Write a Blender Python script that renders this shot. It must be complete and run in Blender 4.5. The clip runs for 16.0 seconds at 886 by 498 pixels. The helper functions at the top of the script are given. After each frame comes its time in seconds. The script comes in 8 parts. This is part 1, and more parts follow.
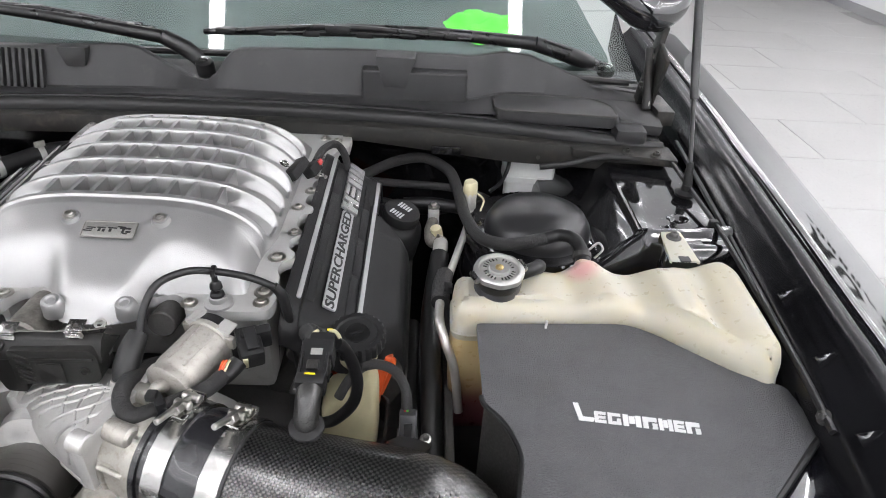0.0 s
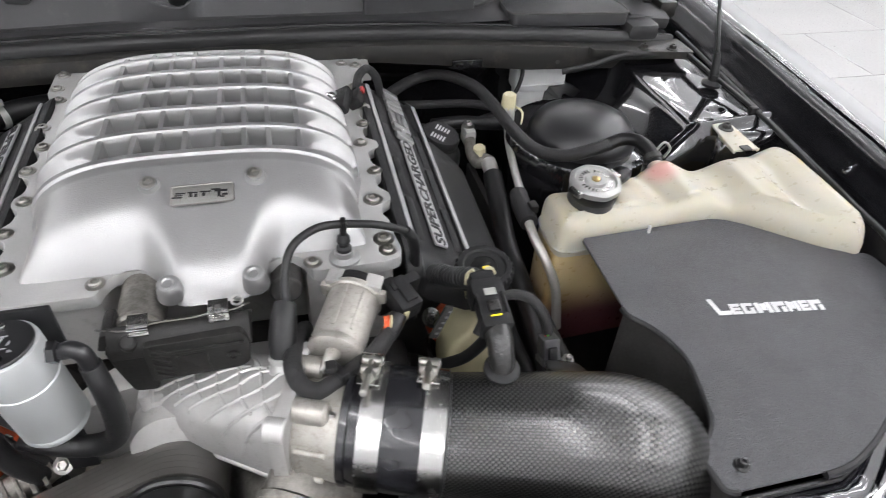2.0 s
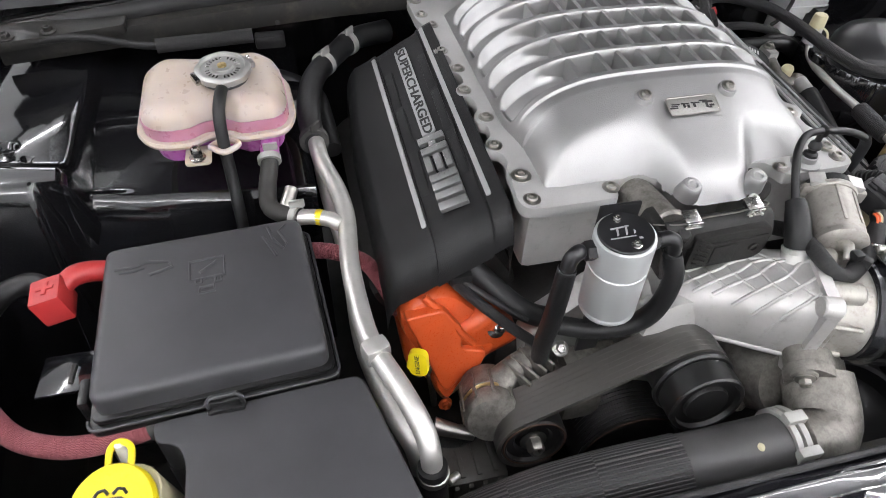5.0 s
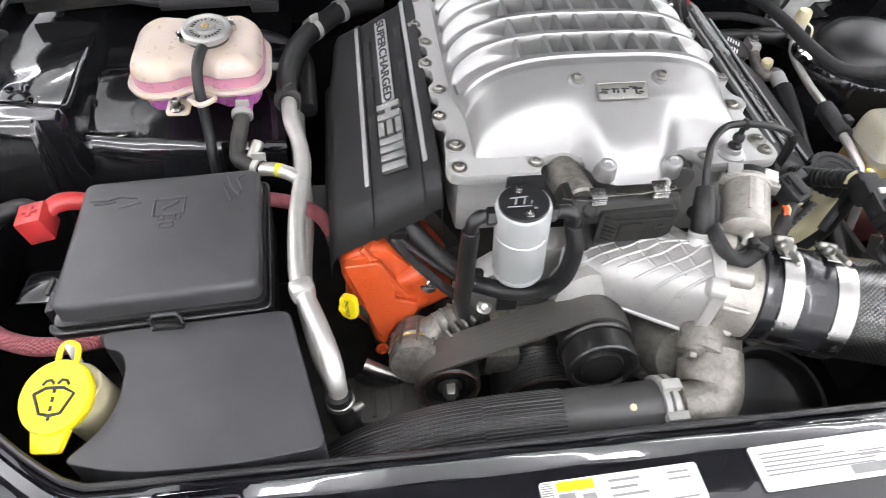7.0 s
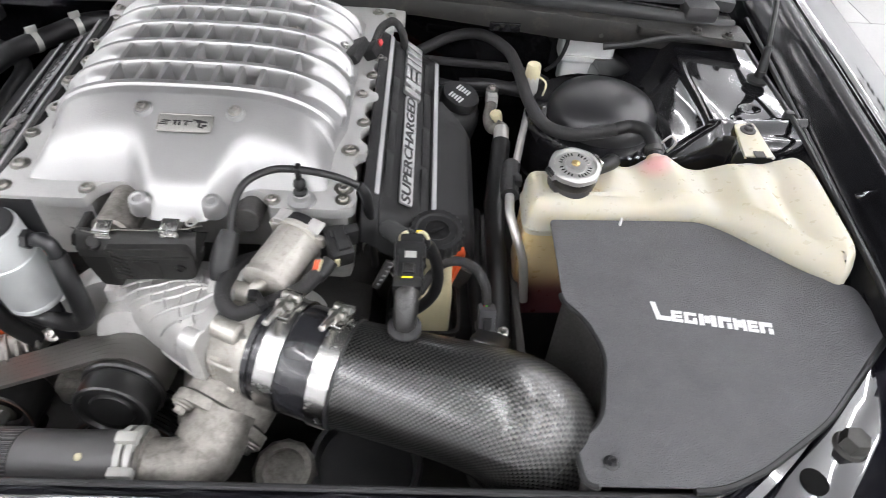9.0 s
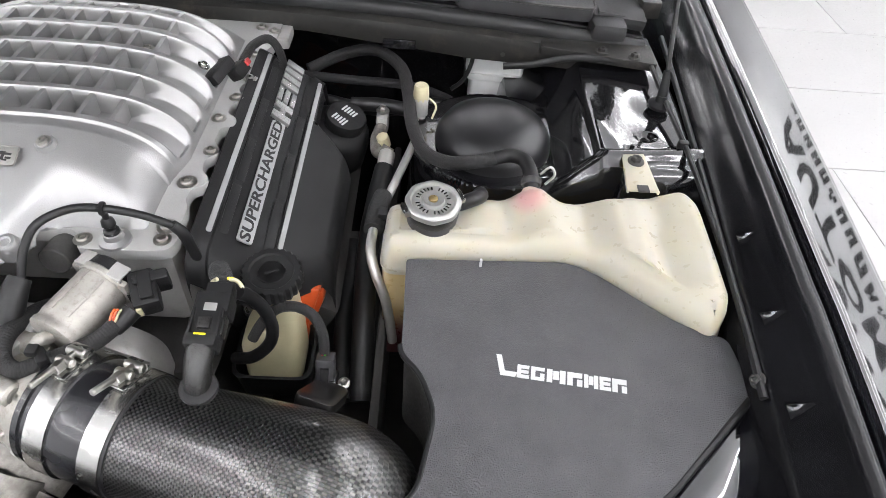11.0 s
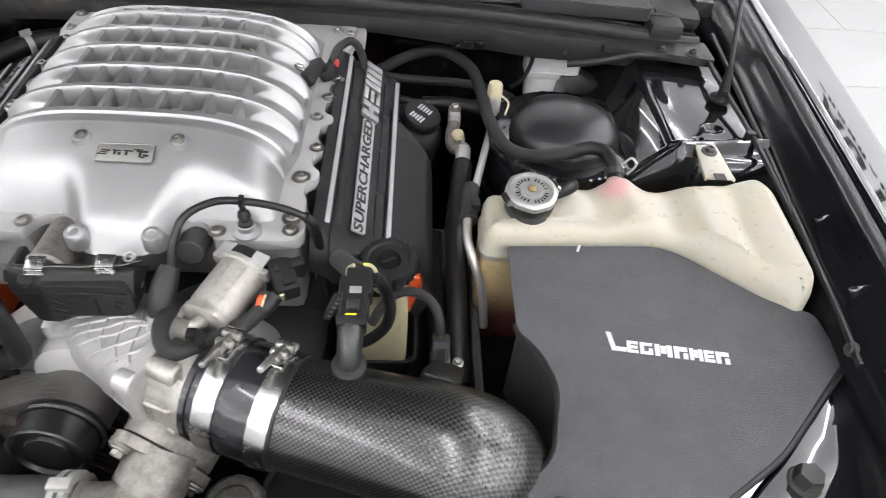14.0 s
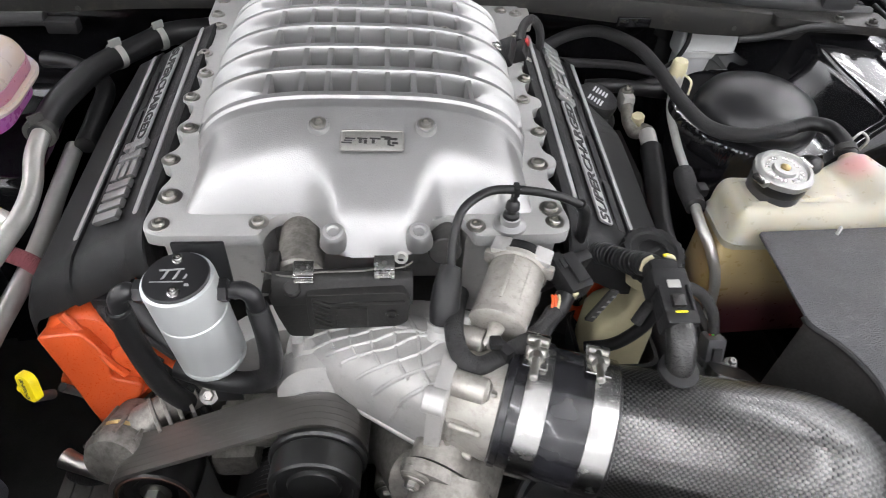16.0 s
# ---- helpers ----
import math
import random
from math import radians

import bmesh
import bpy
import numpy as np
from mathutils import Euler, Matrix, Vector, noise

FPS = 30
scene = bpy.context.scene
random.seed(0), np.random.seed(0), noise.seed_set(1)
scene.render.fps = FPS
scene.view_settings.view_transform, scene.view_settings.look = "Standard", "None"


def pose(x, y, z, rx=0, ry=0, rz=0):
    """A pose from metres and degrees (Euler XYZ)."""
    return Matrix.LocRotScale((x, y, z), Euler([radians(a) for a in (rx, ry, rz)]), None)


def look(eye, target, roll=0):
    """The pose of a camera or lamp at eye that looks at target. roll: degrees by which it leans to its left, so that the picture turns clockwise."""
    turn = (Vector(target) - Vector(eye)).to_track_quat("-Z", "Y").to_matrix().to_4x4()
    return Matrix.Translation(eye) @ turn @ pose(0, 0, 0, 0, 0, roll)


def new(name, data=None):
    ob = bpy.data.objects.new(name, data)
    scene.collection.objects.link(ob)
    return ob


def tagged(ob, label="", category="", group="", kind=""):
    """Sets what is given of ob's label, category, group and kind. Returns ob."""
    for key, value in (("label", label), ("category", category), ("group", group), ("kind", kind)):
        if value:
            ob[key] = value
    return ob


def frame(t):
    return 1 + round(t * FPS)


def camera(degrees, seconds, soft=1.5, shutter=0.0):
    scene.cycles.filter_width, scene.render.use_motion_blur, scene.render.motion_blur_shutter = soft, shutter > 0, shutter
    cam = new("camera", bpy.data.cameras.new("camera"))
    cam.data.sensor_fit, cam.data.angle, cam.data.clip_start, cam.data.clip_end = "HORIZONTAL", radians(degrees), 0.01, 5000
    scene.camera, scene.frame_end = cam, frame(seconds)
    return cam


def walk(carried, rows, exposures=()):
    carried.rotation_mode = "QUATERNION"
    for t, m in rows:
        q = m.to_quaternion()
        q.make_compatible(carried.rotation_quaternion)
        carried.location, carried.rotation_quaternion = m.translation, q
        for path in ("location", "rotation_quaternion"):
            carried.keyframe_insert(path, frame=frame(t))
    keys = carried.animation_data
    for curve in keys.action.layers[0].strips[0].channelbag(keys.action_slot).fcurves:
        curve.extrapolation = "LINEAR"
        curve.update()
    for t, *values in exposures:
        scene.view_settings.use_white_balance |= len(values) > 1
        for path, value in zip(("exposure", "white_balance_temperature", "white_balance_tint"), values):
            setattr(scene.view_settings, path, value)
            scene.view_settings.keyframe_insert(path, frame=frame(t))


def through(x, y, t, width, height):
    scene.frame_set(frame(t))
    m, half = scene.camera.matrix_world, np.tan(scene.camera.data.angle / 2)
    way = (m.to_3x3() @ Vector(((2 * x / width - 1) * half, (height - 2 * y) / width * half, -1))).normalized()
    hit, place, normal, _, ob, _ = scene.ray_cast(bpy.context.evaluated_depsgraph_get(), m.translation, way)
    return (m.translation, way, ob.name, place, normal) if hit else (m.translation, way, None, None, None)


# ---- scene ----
cam = camera(70.0, 16.0, soft=0.8, shutter=0.3)
PATH = [
    (0, (0.3770, -0.5956, 1.4249), (0.4600, 1.0798, 0.3357), 3.73),
    (0.5, (0.2960, -0.5791, 1.4292), (0.5150, 1.0259, 0.2561), 3.73),
    (1, (0.2350, -0.5825, 1.4345), (0.5560, 0.9622, 0.2055), 3.94),
    (1.5, (0.1790, -0.5707, 1.4323), (0.5619, 0.9368, 0.1750), 3.76),
    (2, (0.1040, -0.5235, 1.4032), (0.5348, 0.9454, 0.1160), 3.84),
    (2.5, (-0.0310, -0.4893, 1.3845), (0.4021, 0.9580, 0.0738), 3.10),
    (3, (-0.1410, -0.4843, 1.3739), (0.3021, 0.9600, 0.0635), 2.55),
    (3.5, (-0.2320, -0.4806, 1.3806), (0.2019, 0.9475, 0.0494), 2.25),
    (4, (-0.3550, -0.4585, 1.3994), (0.0540, 0.9456, 0.0351), 2.10),
    (4.2, (-0.4000, -0.4474, 1.4002), (0.0081, 0.9434, 0.0221), 2.33),
    (6.3, (-0.4350, -0.5529, 1.4103), (-0.1581, 0.7632, -0.0700), 2.96),
    (6.5, (-0.4030, -0.5542, 1.4175), (-0.1430, 0.7586, -0.0688), 2.97),
    (7, (-0.3050, -0.5641, 1.4477), (-0.0820, 0.7489, -0.0445), 3.26),
    (7.5, (-0.1980, -0.5756, 1.4620), (0.0020, 0.7463, -0.0255), 3.71),
    (8, (-0.0510, -0.6187, 1.4735), (0.1020, 0.7503, 0.0235), 4.27),
    (8.5, (0.1220, -0.6064, 1.4753), (0.2400, 0.7855, 0.0440), 4.76),
    (9, (0.2810, -0.5626, 1.4526), (0.3730, 0.8338, 0.0237), 5.11),
    (9.5, (0.3820, -0.5252, 1.4446), (0.4470, 0.8744, 0.0174), 5.66),
    (10, (0.4430, -0.4967, 1.4476), (0.5090, 0.9059, 0.0234), 5.76),
    (10.2, (0.4540, -0.4815, 1.4581), (0.5320, 0.9101, 0.0238), 6.04),
    (12.5, (0.4720, -0.4873, 1.4507), (0.5749, 0.9183, 0.0316), 5.76),
    (13, (0.4500, -0.4910, 1.4541), (0.5620, 0.9133, 0.0345), 5.81),
    (13.5, (0.3960, -0.5010, 1.4541), (0.5150, 0.9030, 0.0348), 5.75),
    (14, (0.3240, -0.5270, 1.4659), (0.4520, 0.8737, 0.0440), 5.70),
    (14.5, (0.2270, -0.5777, 1.4803), (0.3630, 0.8292, 0.0654), 5.24),
    (15, (0.1470, -0.5998, 1.4806), (0.3070, 0.8065, 0.0676), 4.97),
    (15.5, (0.0790, -0.5273, 1.4247), (0.2500, 0.8800, 0.0139), 4.83),
    (16, (0.0240, -0.4646, 1.3799), (0.2001, 0.9434, -0.0295), 4.65),
]

STOPS = [(0.0, -0.33), (1.0, -0.38), (2.0, -0.36), (2.5, -0.43), (3.0, -0.48), (4.0, -0.50), (6.5, -0.05), (7.5, 0.05), (8.5, 0.0), (9.5, -0.17), (12.5, -0.20), (14.0, -0.20), (15.0, -0.13), (16.0, -0.27)]
walk(cam, [(t, look(eye, target, roll)) for t, eye, target, roll in PATH], STOPS)

# ---- world, lamps ----
from mathutils import geometry as plane_geometry
world = bpy.data.worlds.new("world")
scene.world = world
world.use_nodes = True
world.node_tree.nodes["Background"].inputs[0].default_value = (0.75, 0.8, 0.85, 1)
world.node_tree.nodes["Background"].inputs[1].default_value = 0.25
LAMP = 44.0
scene.view_settings.exposure = 0.0


# ---- helpers of this scene ----
def smooth(a, b, v):
    k = np.clip((v - a) / (b - a), 0, 1)
    return k * k * (3 - 2 * k)


def finish(name, me, material, angle=38):
    for p in me.polygons:
        p.use_smooth = True
    me.set_sharp_from_angle(angle=radians(angle))
    if material:
        me.materials.append(material)
    return me


def mesh_of(name, bm, material, angle=38):
    me = bpy.data.meshes.new(name)
    bm.normal_update()
    bm.to_mesh(me)
    bm.free()
    return finish(name, me, material, angle)


def thing(name, at, label, category, group="", kind=""):
    ob = new(name)
    ob.empty_display_size = 0.02
    ob.location = at
    return tagged(ob, label, category, group, kind)


def under(ob, parent):
    ob.parent = parent
    if parent.type == "EMPTY":
        ob.matrix_parent_inverse = Matrix.Translation(-Vector(parent.location))
    return ob


def part(name, bm, material, parent, label="", angle=38):
    me = bm if isinstance(bm, bpy.types.Mesh) else mesh_of(name, bm, material, angle)
    ob = under(new(name, me), parent)
    return tagged(ob, label)


def single(name, bm, material, label, category, group="", kind="", angle=38):
    me = bm if isinstance(bm, bpy.types.Mesh) else mesh_of(name, bm, material, angle)
    return tagged(new(name, me), label, category, group, kind)


def bevel_all(bm, width, segments=2, edges=None, limit=25):
    edges = edges or [e for e in bm.edges if len(e.link_faces) == 2 and e.calc_face_angle(0) > radians(limit)]
    if width > 0 and edges:
        bmesh.ops.bevel(bm, geom=edges, offset=width, segments=segments, profile=0.6, affect="EDGES", clamp_overlap=True)
    return bm


def box(c, s, bev=0.002, m=None, bm=None, seg=2):
    tmp = bmesh.new()
    bmesh.ops.create_cube(tmp, size=1)
    bmesh.ops.scale(tmp, vec=s, verts=tmp.verts)
    bevel_all(tmp, bev, seg)
    t = Matrix.Translation(c) @ (m or Matrix())
    bmesh.ops.transform(tmp, matrix=t, verts=tmp.verts)
    return merge(bm, tmp)


def merge(bm, tmp):
    if bm is None:
        return tmp
    me = bpy.data.meshes.new("tmp")
    tmp.to_mesh(me)
    tmp.free()
    bm.from_mesh(me)
    bpy.data.meshes.remove(me)
    return bm


def prism(pts, z0, z1, bev=0.001, m=None, bm=None, seg=2, limit=25):
    tmp = bmesh.new()
    low = [tmp.verts.new((x, y, z0)) for x, y in pts]
    top = [tmp.verts.new((x, y, z1)) for x, y in pts]
    n = len(pts)
    tmp.faces.new(low[::-1])
    tmp.faces.new(top)
    for i in range(n):
        tmp.faces.new((low[i], low[(i + 1) % n], top[(i + 1) % n], top[i]))
    bmesh.ops.recalc_face_normals(tmp, faces=tmp.faces)
    if bev:
        rim = [e for e in tmp.edges if abs(e.verts[0].co.z - e.verts[1].co.z) < 1e-9 and abs(e.verts[0].co.z - z1) < 1e-9]
        bevel_all(tmp, bev, seg, rim)
    bmesh.ops.triangulate(tmp, faces=[f for f in tmp.faces if len(f.verts) > 4])
    if m:
        bmesh.ops.transform(tmp, matrix=m, verts=tmp.verts)
    return merge(bm, tmp)


def rounded(pts, r, n=5):
    """The outline with its corners rounded; r: one radius, or one a corner."""
    out = []
    k = len(pts)
    for i, p in enumerate(pts):
        p, a, b = Vector(p), Vector(pts[i - 1]), Vector(pts[(i + 1) % k])
        rr = r[i] if isinstance(r, (list, tuple)) else r
        u, v = (a - p), (b - p)
        d = min(rr, u.length * 0.49, v.length * 0.49)
        s, e = p + u.normalized() * d, p + v.normalized() * d
        for j in range(n + 1):
            q = j / n
            out.append(tuple((1 - q) ** 2 * s + 2 * q * (1 - q) * p + q * q * e))
    return out


def spline(pts, per=8):
    pts = [Vector(p) for p in pts]
    if len(pts) == 2:
        return [pts[0].lerp(pts[1], i / per) for i in range(per + 1)]
    ext = [2 * pts[0] - pts[1], *pts, 2 * pts[-1] - pts[-2]]
    out = []
    for i in range(1, len(ext) - 2):
        a, b, c, d = ext[i - 1 : i + 3]
        for j in range(per):
            t = j / per
            out.append(0.5 * (2 * b + (c - a) * t + (2 * a - 5 * b + 4 * c - d) * t * t + (3 * b - a - 3 * c + d) * t**3))
    out.append(pts[-1])
    return out


def tube(pts, r, seg=14, per=8, caps=True, bm=None, straight=False, squash=1.0):
    """A pipe along a smooth line; r: one radius, or a list of radii spread over the length. It carries a UV in metres."""
    line = [Vector(p) for p in pts] if straight else spline(pts, per)
    n = len(line)
    if isinstance(r, (list, tuple)):
        rr = [float(v) for v in np.interp(np.linspace(0, 1, n), np.linspace(0, 1, len(r)), r)]
    else:
        rr = [r] * n
    tmp = bmesh.new()
    uv = tmp.loops.layers.uv.new("uv")
    rings, far, up = [], [0.0], None
    for i, p in enumerate(line):
        tan = (line[min(i + 1, n - 1)] - line[max(i - 1, 0)]).normalized()
        if up is None:
            up = tan.cross(Vector((0.3, 0.2, 1))).cross(tan).normalized()
        up = (up - tan * up.dot(tan)).normalized()
        side = tan.cross(up)
        rings.append([tmp.verts.new(p + rr[i] * (math.cos(a) * up + squash * math.sin(a) * side)) for a in (2 * math.pi * k / seg for k in range(seg))])
        if i:
            far.append(far[-1] + (p - line[i - 1]).length)
    for i in range(n - 1):
        for k in range(seg):
            l = (k + 1) % seg
            f = tmp.faces.new((rings[i][k], rings[i][l], rings[i + 1][l], rings[i + 1][k]))
            for loop, (a, b) in zip(f.loops, ((i, k), (i, k + 1), (i + 1, k + 1), (i + 1, k))):
                loop[uv].uv = (2 * math.pi * 0.06 * b / seg, far[a])
    if caps:
        tmp.faces.new(rings[0][::-1])
        tmp.faces.new(rings[-1])
    bmesh.ops.recalc_face_normals(tmp, faces=tmp.faces)
    return merge(bm, tmp)


def frame_of(axis):
    z = Vector(axis).normalized()
    return z.to_track_quat("Z", "Y").to_matrix().to_4x4()


def lathe(profile, at=(0, 0, 0), axis=(0, 0, 1), seg=32, bm=None, wave=0, count=0):
    """A turned shape: (radius, height) from bottom to top. wave and count: scallops on the outermost radius."""
    tmp = bmesh.new()
    most = max(p[0] for p in profile)
    rings = []
    for r, h in profile:
        if r < 1e-6:
            rings.append([tmp.verts.new((0, 0, h))])
            continue
        ring = []
        for k in range(seg):
            a = 2 * math.pi * k / seg
            q = r + (wave * (0.5 + 0.5 * math.cos(count * a)) if r > most * 0.9 else 0)
            ring.append(tmp.verts.new((q * math.cos(a), q * math.sin(a), h)))
        rings.append(ring)
    for a, b in zip(rings, rings[1:]):
        for k in range(seg):
            l = (k + 1) % seg
            if len(a) == 1 and len(b) == 1:
                continue
            if len(a) == 1:
                tmp.faces.new((a[0], b[l], b[k]))
            elif len(b) == 1:
                tmp.faces.new((a[k], a[l], b[0]))
            else:
                tmp.faces.new((a[k], a[l], b[l], b[k]))
    for ring, flip in ((rings[0], True), (rings[-1], False)):
        if len(ring) > 1:
            tmp.faces.new(ring[::-1] if flip else ring)
    bmesh.ops.recalc_face_normals(tmp, faces=tmp.faces)
    bmesh.ops.transform(tmp, matrix=Matrix.Translation(at) @ frame_of(axis), verts=tmp.verts)
    return merge(bm, tmp)


def cyl(p0, p1, r, r1=None, seg=24, bev=0.0015, bm=None):
    p0, p1 = Vector(p0), Vector(p1)
    h, r1 = (p1 - p0).length, r if r1 is None else r1
    b = min(bev, r * 0.4, h * 0.4)
    return lathe([(r - b, 0), (r, b), (r1, h - b), (r1 - b, h)], p0, p1 - p0, seg, bm)


def bolt(at, axis=(0, 0, 1), r=0.006, bm=None, washer=1.55, h=0.006):
    """A flanged hex bolt."""
    bm = lathe([(r * washer, 0), (r * washer, 0.0012), (r * 1.1, 0.0024)], at, axis, 18, bm)
    base = Vector(at) + Vector(axis).normalized() * 0.002
    return lathe([(r, 0), (r, h * 0.8), (r * 0.8, h), (r * 0.5, h), (r * 0.45, h * 0.6)], base, axis, 6, bm)


def socket_bolt(at, axis=(0, 0, 1), r=0.006, bm=None, washer=1.6):
    """A round-headed bolt with a recess."""
    bm = lathe([(r * washer, 0), (r * washer, 0.0010), (r * 1.05, 0.0016)], at, axis, 20, bm)
    base = Vector(at) + Vector(axis).normalized() * 0.0012
    return lathe([(r, 0), (r, 0.0026), (r * 0.85, 0.0036), (r * 0.55, 0.0036), (r * 0.5, 0.0010), (0, 0.0010)], base, axis, 20, bm)


def sheet(fn, xs, ys, thick=0.0, keep=None, name="sheet"):
    """A mesh over a grid: z = fn(x, y) on arrays."""
    X, Y = np.meshgrid(xs, ys)
    Z = fn(X, Y)
    v = np.stack([X, Y, Z], -1).reshape(-1, 3)
    nx, ny = len(xs), len(ys)
    i = np.arange(nx * ny).reshape(ny, nx)
    q = np.stack([i[:-1, :-1], i[:-1, 1:], i[1:, 1:], i[1:, :-1]], -1).reshape(-1, 4)
    if keep is not None:
        ok = keep(X, Y, Z).reshape(-1)
        q = q[ok[q].any(1)]
    me = bpy.data.meshes.new(name)
    me.from_pydata(v.tolist(), [], q.tolist())
    me.update()
    return me


def loft(rows, bm=None, close=False):
    """Faces between rows of points of equal number."""
    tmp = bmesh.new()
    made = [[tmp.verts.new(p) for p in row] for row in rows]
    n = len(rows[0])
    for a, b in zip(made, made[1:]):
        for k in range(n if close else n - 1):
            l = (k + 1) % n
            tmp.faces.new((a[k], a[l], b[l], b[k]))
    bmesh.ops.recalc_face_normals(tmp, faces=tmp.faces)
    return merge(bm, tmp)


def lettering(body, size, m, extrude=0.0004, shear=0.0, spacing=1.0, bold=0.0):
    """Raised text as a mesh, centred, in the built-in font."""
    cu = bpy.data.curves.new("text", "FONT")
    cu.body, cu.size, cu.extrude, cu.align_x, cu.align_y, cu.shear, cu.space_character = body, size, extrude, "CENTER", "CENTER", shear, spacing
    cu.resolution_u, cu.offset = 3, bold
    ob = bpy.data.objects.new("text", cu)
    me = bpy.data.meshes.new_from_object(ob)
    bpy.data.objects.remove(ob)
    me.transform(m)
    bm = bmesh.new()
    bm.from_mesh(me)
    bpy.data.meshes.remove(me)
    return bm


# ---- materials ----
def mat(name, color, rough=0.5, metal=0.0, grain=400.0, bump=0.0, vary=0.12, stain=12.0, dirt=None, dirt_at=0.62, coat=0.0, rough_vary=0.1, spec=0.5, stretch=(1, 1, 1)):
    """A surface with fine grain (bump and roughness), broad stains and, where dirt is a colour, patches of it."""
    m = bpy.data.materials.new(name)
    m.use_nodes = True
    nt = m.node_tree
    b = nt.nodes["Principled BSDF"]
    link = nt.links.new
    co = nt.nodes.new("ShaderNodeTexCoord")
    mp = nt.nodes.new("ShaderNodeMapping")
    mp.inputs["Scale"].default_value = stretch
    link(co.outputs["Object"], mp.inputs["Vector"])

    def tex(scale, detail=3.0, rough_=0.55):
        n = nt.nodes.new("ShaderNodeTexNoise")
        n.inputs["Scale"].default_value, n.inputs["Detail"].default_value, n.inputs["Roughness"].default_value = scale, detail, rough_
        link(mp.outputs[0], n.inputs["Vector"])
        return n.outputs["Fac"]

    def span(fac, lo, hi, a=0.3, z=0.7):
        n = nt.nodes.new("ShaderNodeMapRange")
        for key, v in zip(("From Min", "From Max", "To Min", "To Max"), (a, z, lo, hi)):
            n.inputs[key].default_value = v
        link(fac, n.inputs["Value"])
        return n.outputs["Result"]

    broad, fine = tex(stain, 4.0), tex(grain, 2.0)
    mix = nt.nodes.new("ShaderNodeMix")
    mix.data_type = "RGBA"
    mix.inputs["A"].default_value = (*[c * (1 - vary) for c in color], 1)
    mix.inputs["B"].default_value = (*[min(1, c * (1 + vary)) for c in color], 1)
    link(span(broad, 0, 1), mix.inputs["Factor"])
    out = mix.outputs["Result"]
    if dirt:
        d = nt.nodes.new("ShaderNodeMix")
        d.data_type = "RGBA"
        link(span(tex(stain * 3.3, 8.0, 0.7), 0, 0.5, dirt_at - 0.08, dirt_at + 0.12), d.inputs["Factor"])
        link(out, d.inputs["A"])
        d.inputs["B"].default_value = (*dirt, 1)
        out = d.outputs["Result"]
    link(out, b.inputs["Base Color"])
    link(span(broad if grain > 1500 else fine, max(0.03, rough - rough_vary), min(1, rough + rough_vary)), b.inputs["Roughness"])
    b.inputs["Metallic"].default_value = metal
    b.inputs["Specular IOR Level"].default_value = spec
    b.inputs["Coat Weight"].default_value = coat
    b.inputs["Coat Roughness"].default_value = 0.03
    if bump:
        bp = nt.nodes.new("ShaderNodeBump")
        bp.inputs["Strength"].default_value = 1.0
        bp.inputs["Distance"].default_value = bump * (0.25 if metal > 0.3 else 1.0)
        link(fine, bp.inputs["Height"])
        link(bp.outputs[0], b.inputs["Normal"])
    return m


def woven(name, dark, light, cell, rough=0.3, coat=0.0, bump=0.0002, across=1.0):
    """A twill of strands that follows the length of a pipe."""
    m = mat(name, dark, rough, 0, 300, 0, 0.05, coat=coat, rough_vary=0.0)
    nt = m.node_tree
    b = nt.nodes["Principled BSDF"]
    b.inputs["Coat Roughness"].default_value = 0.14
    link = nt.links.new
    uv = nt.nodes.new("ShaderNodeUVMap")
    uv.uv_map = "uv"
    sep = nt.nodes.new("ShaderNodeSeparateXYZ")
    link(uv.outputs[0], sep.inputs[0])

    def op(kind, a, v=None):
        n = nt.nodes.new("ShaderNodeMath")
        n.operation = kind
        for i, x in enumerate((a, v)):
            if x is None:
                continue
            if isinstance(x, (int, float)):
                n.inputs[i].default_value = x
            else:
                link(x, n.inputs[i])
        return n.outputs[0]

    u, v = op("MULTIPLY", sep.outputs[0], 1 / (cell * across)), op("MULTIPLY", sep.outputs[1], 1 / cell)
    fu, fv = op("FLOOR", u), op("FLOOR", v)
    twill = op("MODULO", op("ADD", op("ADD", fu, fv), 4000), 2.0)
    over = op("LESS_THAN", twill, 0.5)
    lu = op("ABSOLUTE", op("SUBTRACT", op("FRACT", u), 0.5))
    lv = op("ABSOLUTE", op("SUBTRACT", op("FRACT", v), 0.5))
    arch_a = op("SUBTRACT", 1.0, op("MULTIPLY", op("MULTIPLY", lu, lu), 3.2))
    arch_b = op("SUBTRACT", 1.0, op("MULTIPLY", op("MULTIPLY", lv, lv), 3.2))
    height = op("ADD", op("MULTIPLY", over, arch_a), op("MULTIPLY", op("SUBTRACT", 1.0, over), arch_b))
    mix = nt.nodes.new("ShaderNodeMix")
    mix.data_type = "RGBA"
    mix.inputs["A"].default_value = (*dark, 1)
    mix.inputs["B"].default_value = (*light, 1)
    link(op("MULTIPLY", over, height), mix.inputs["Factor"])
    link(mix.outputs["Result"], b.inputs["Base Color"])
    bp = nt.nodes.new("ShaderNodeBump")
    bp.inputs["Distance"].default_value = bump
    link(height, bp.inputs["Height"])
    link(bp.outputs[0], b.inputs["Normal"])
    return m


def lamp_mat(name, color, strength):
    m = bpy.data.materials.new(name)
    m.use_nodes = True
    nt = m.node_tree
    e = nt.nodes.new("ShaderNodeEmission")
    e.inputs[0].default_value, e.inputs[1].default_value = (*color, 1), strength
    nt.links.new(e.outputs[0], nt.nodes["Material Output"].inputs[0])
    return m


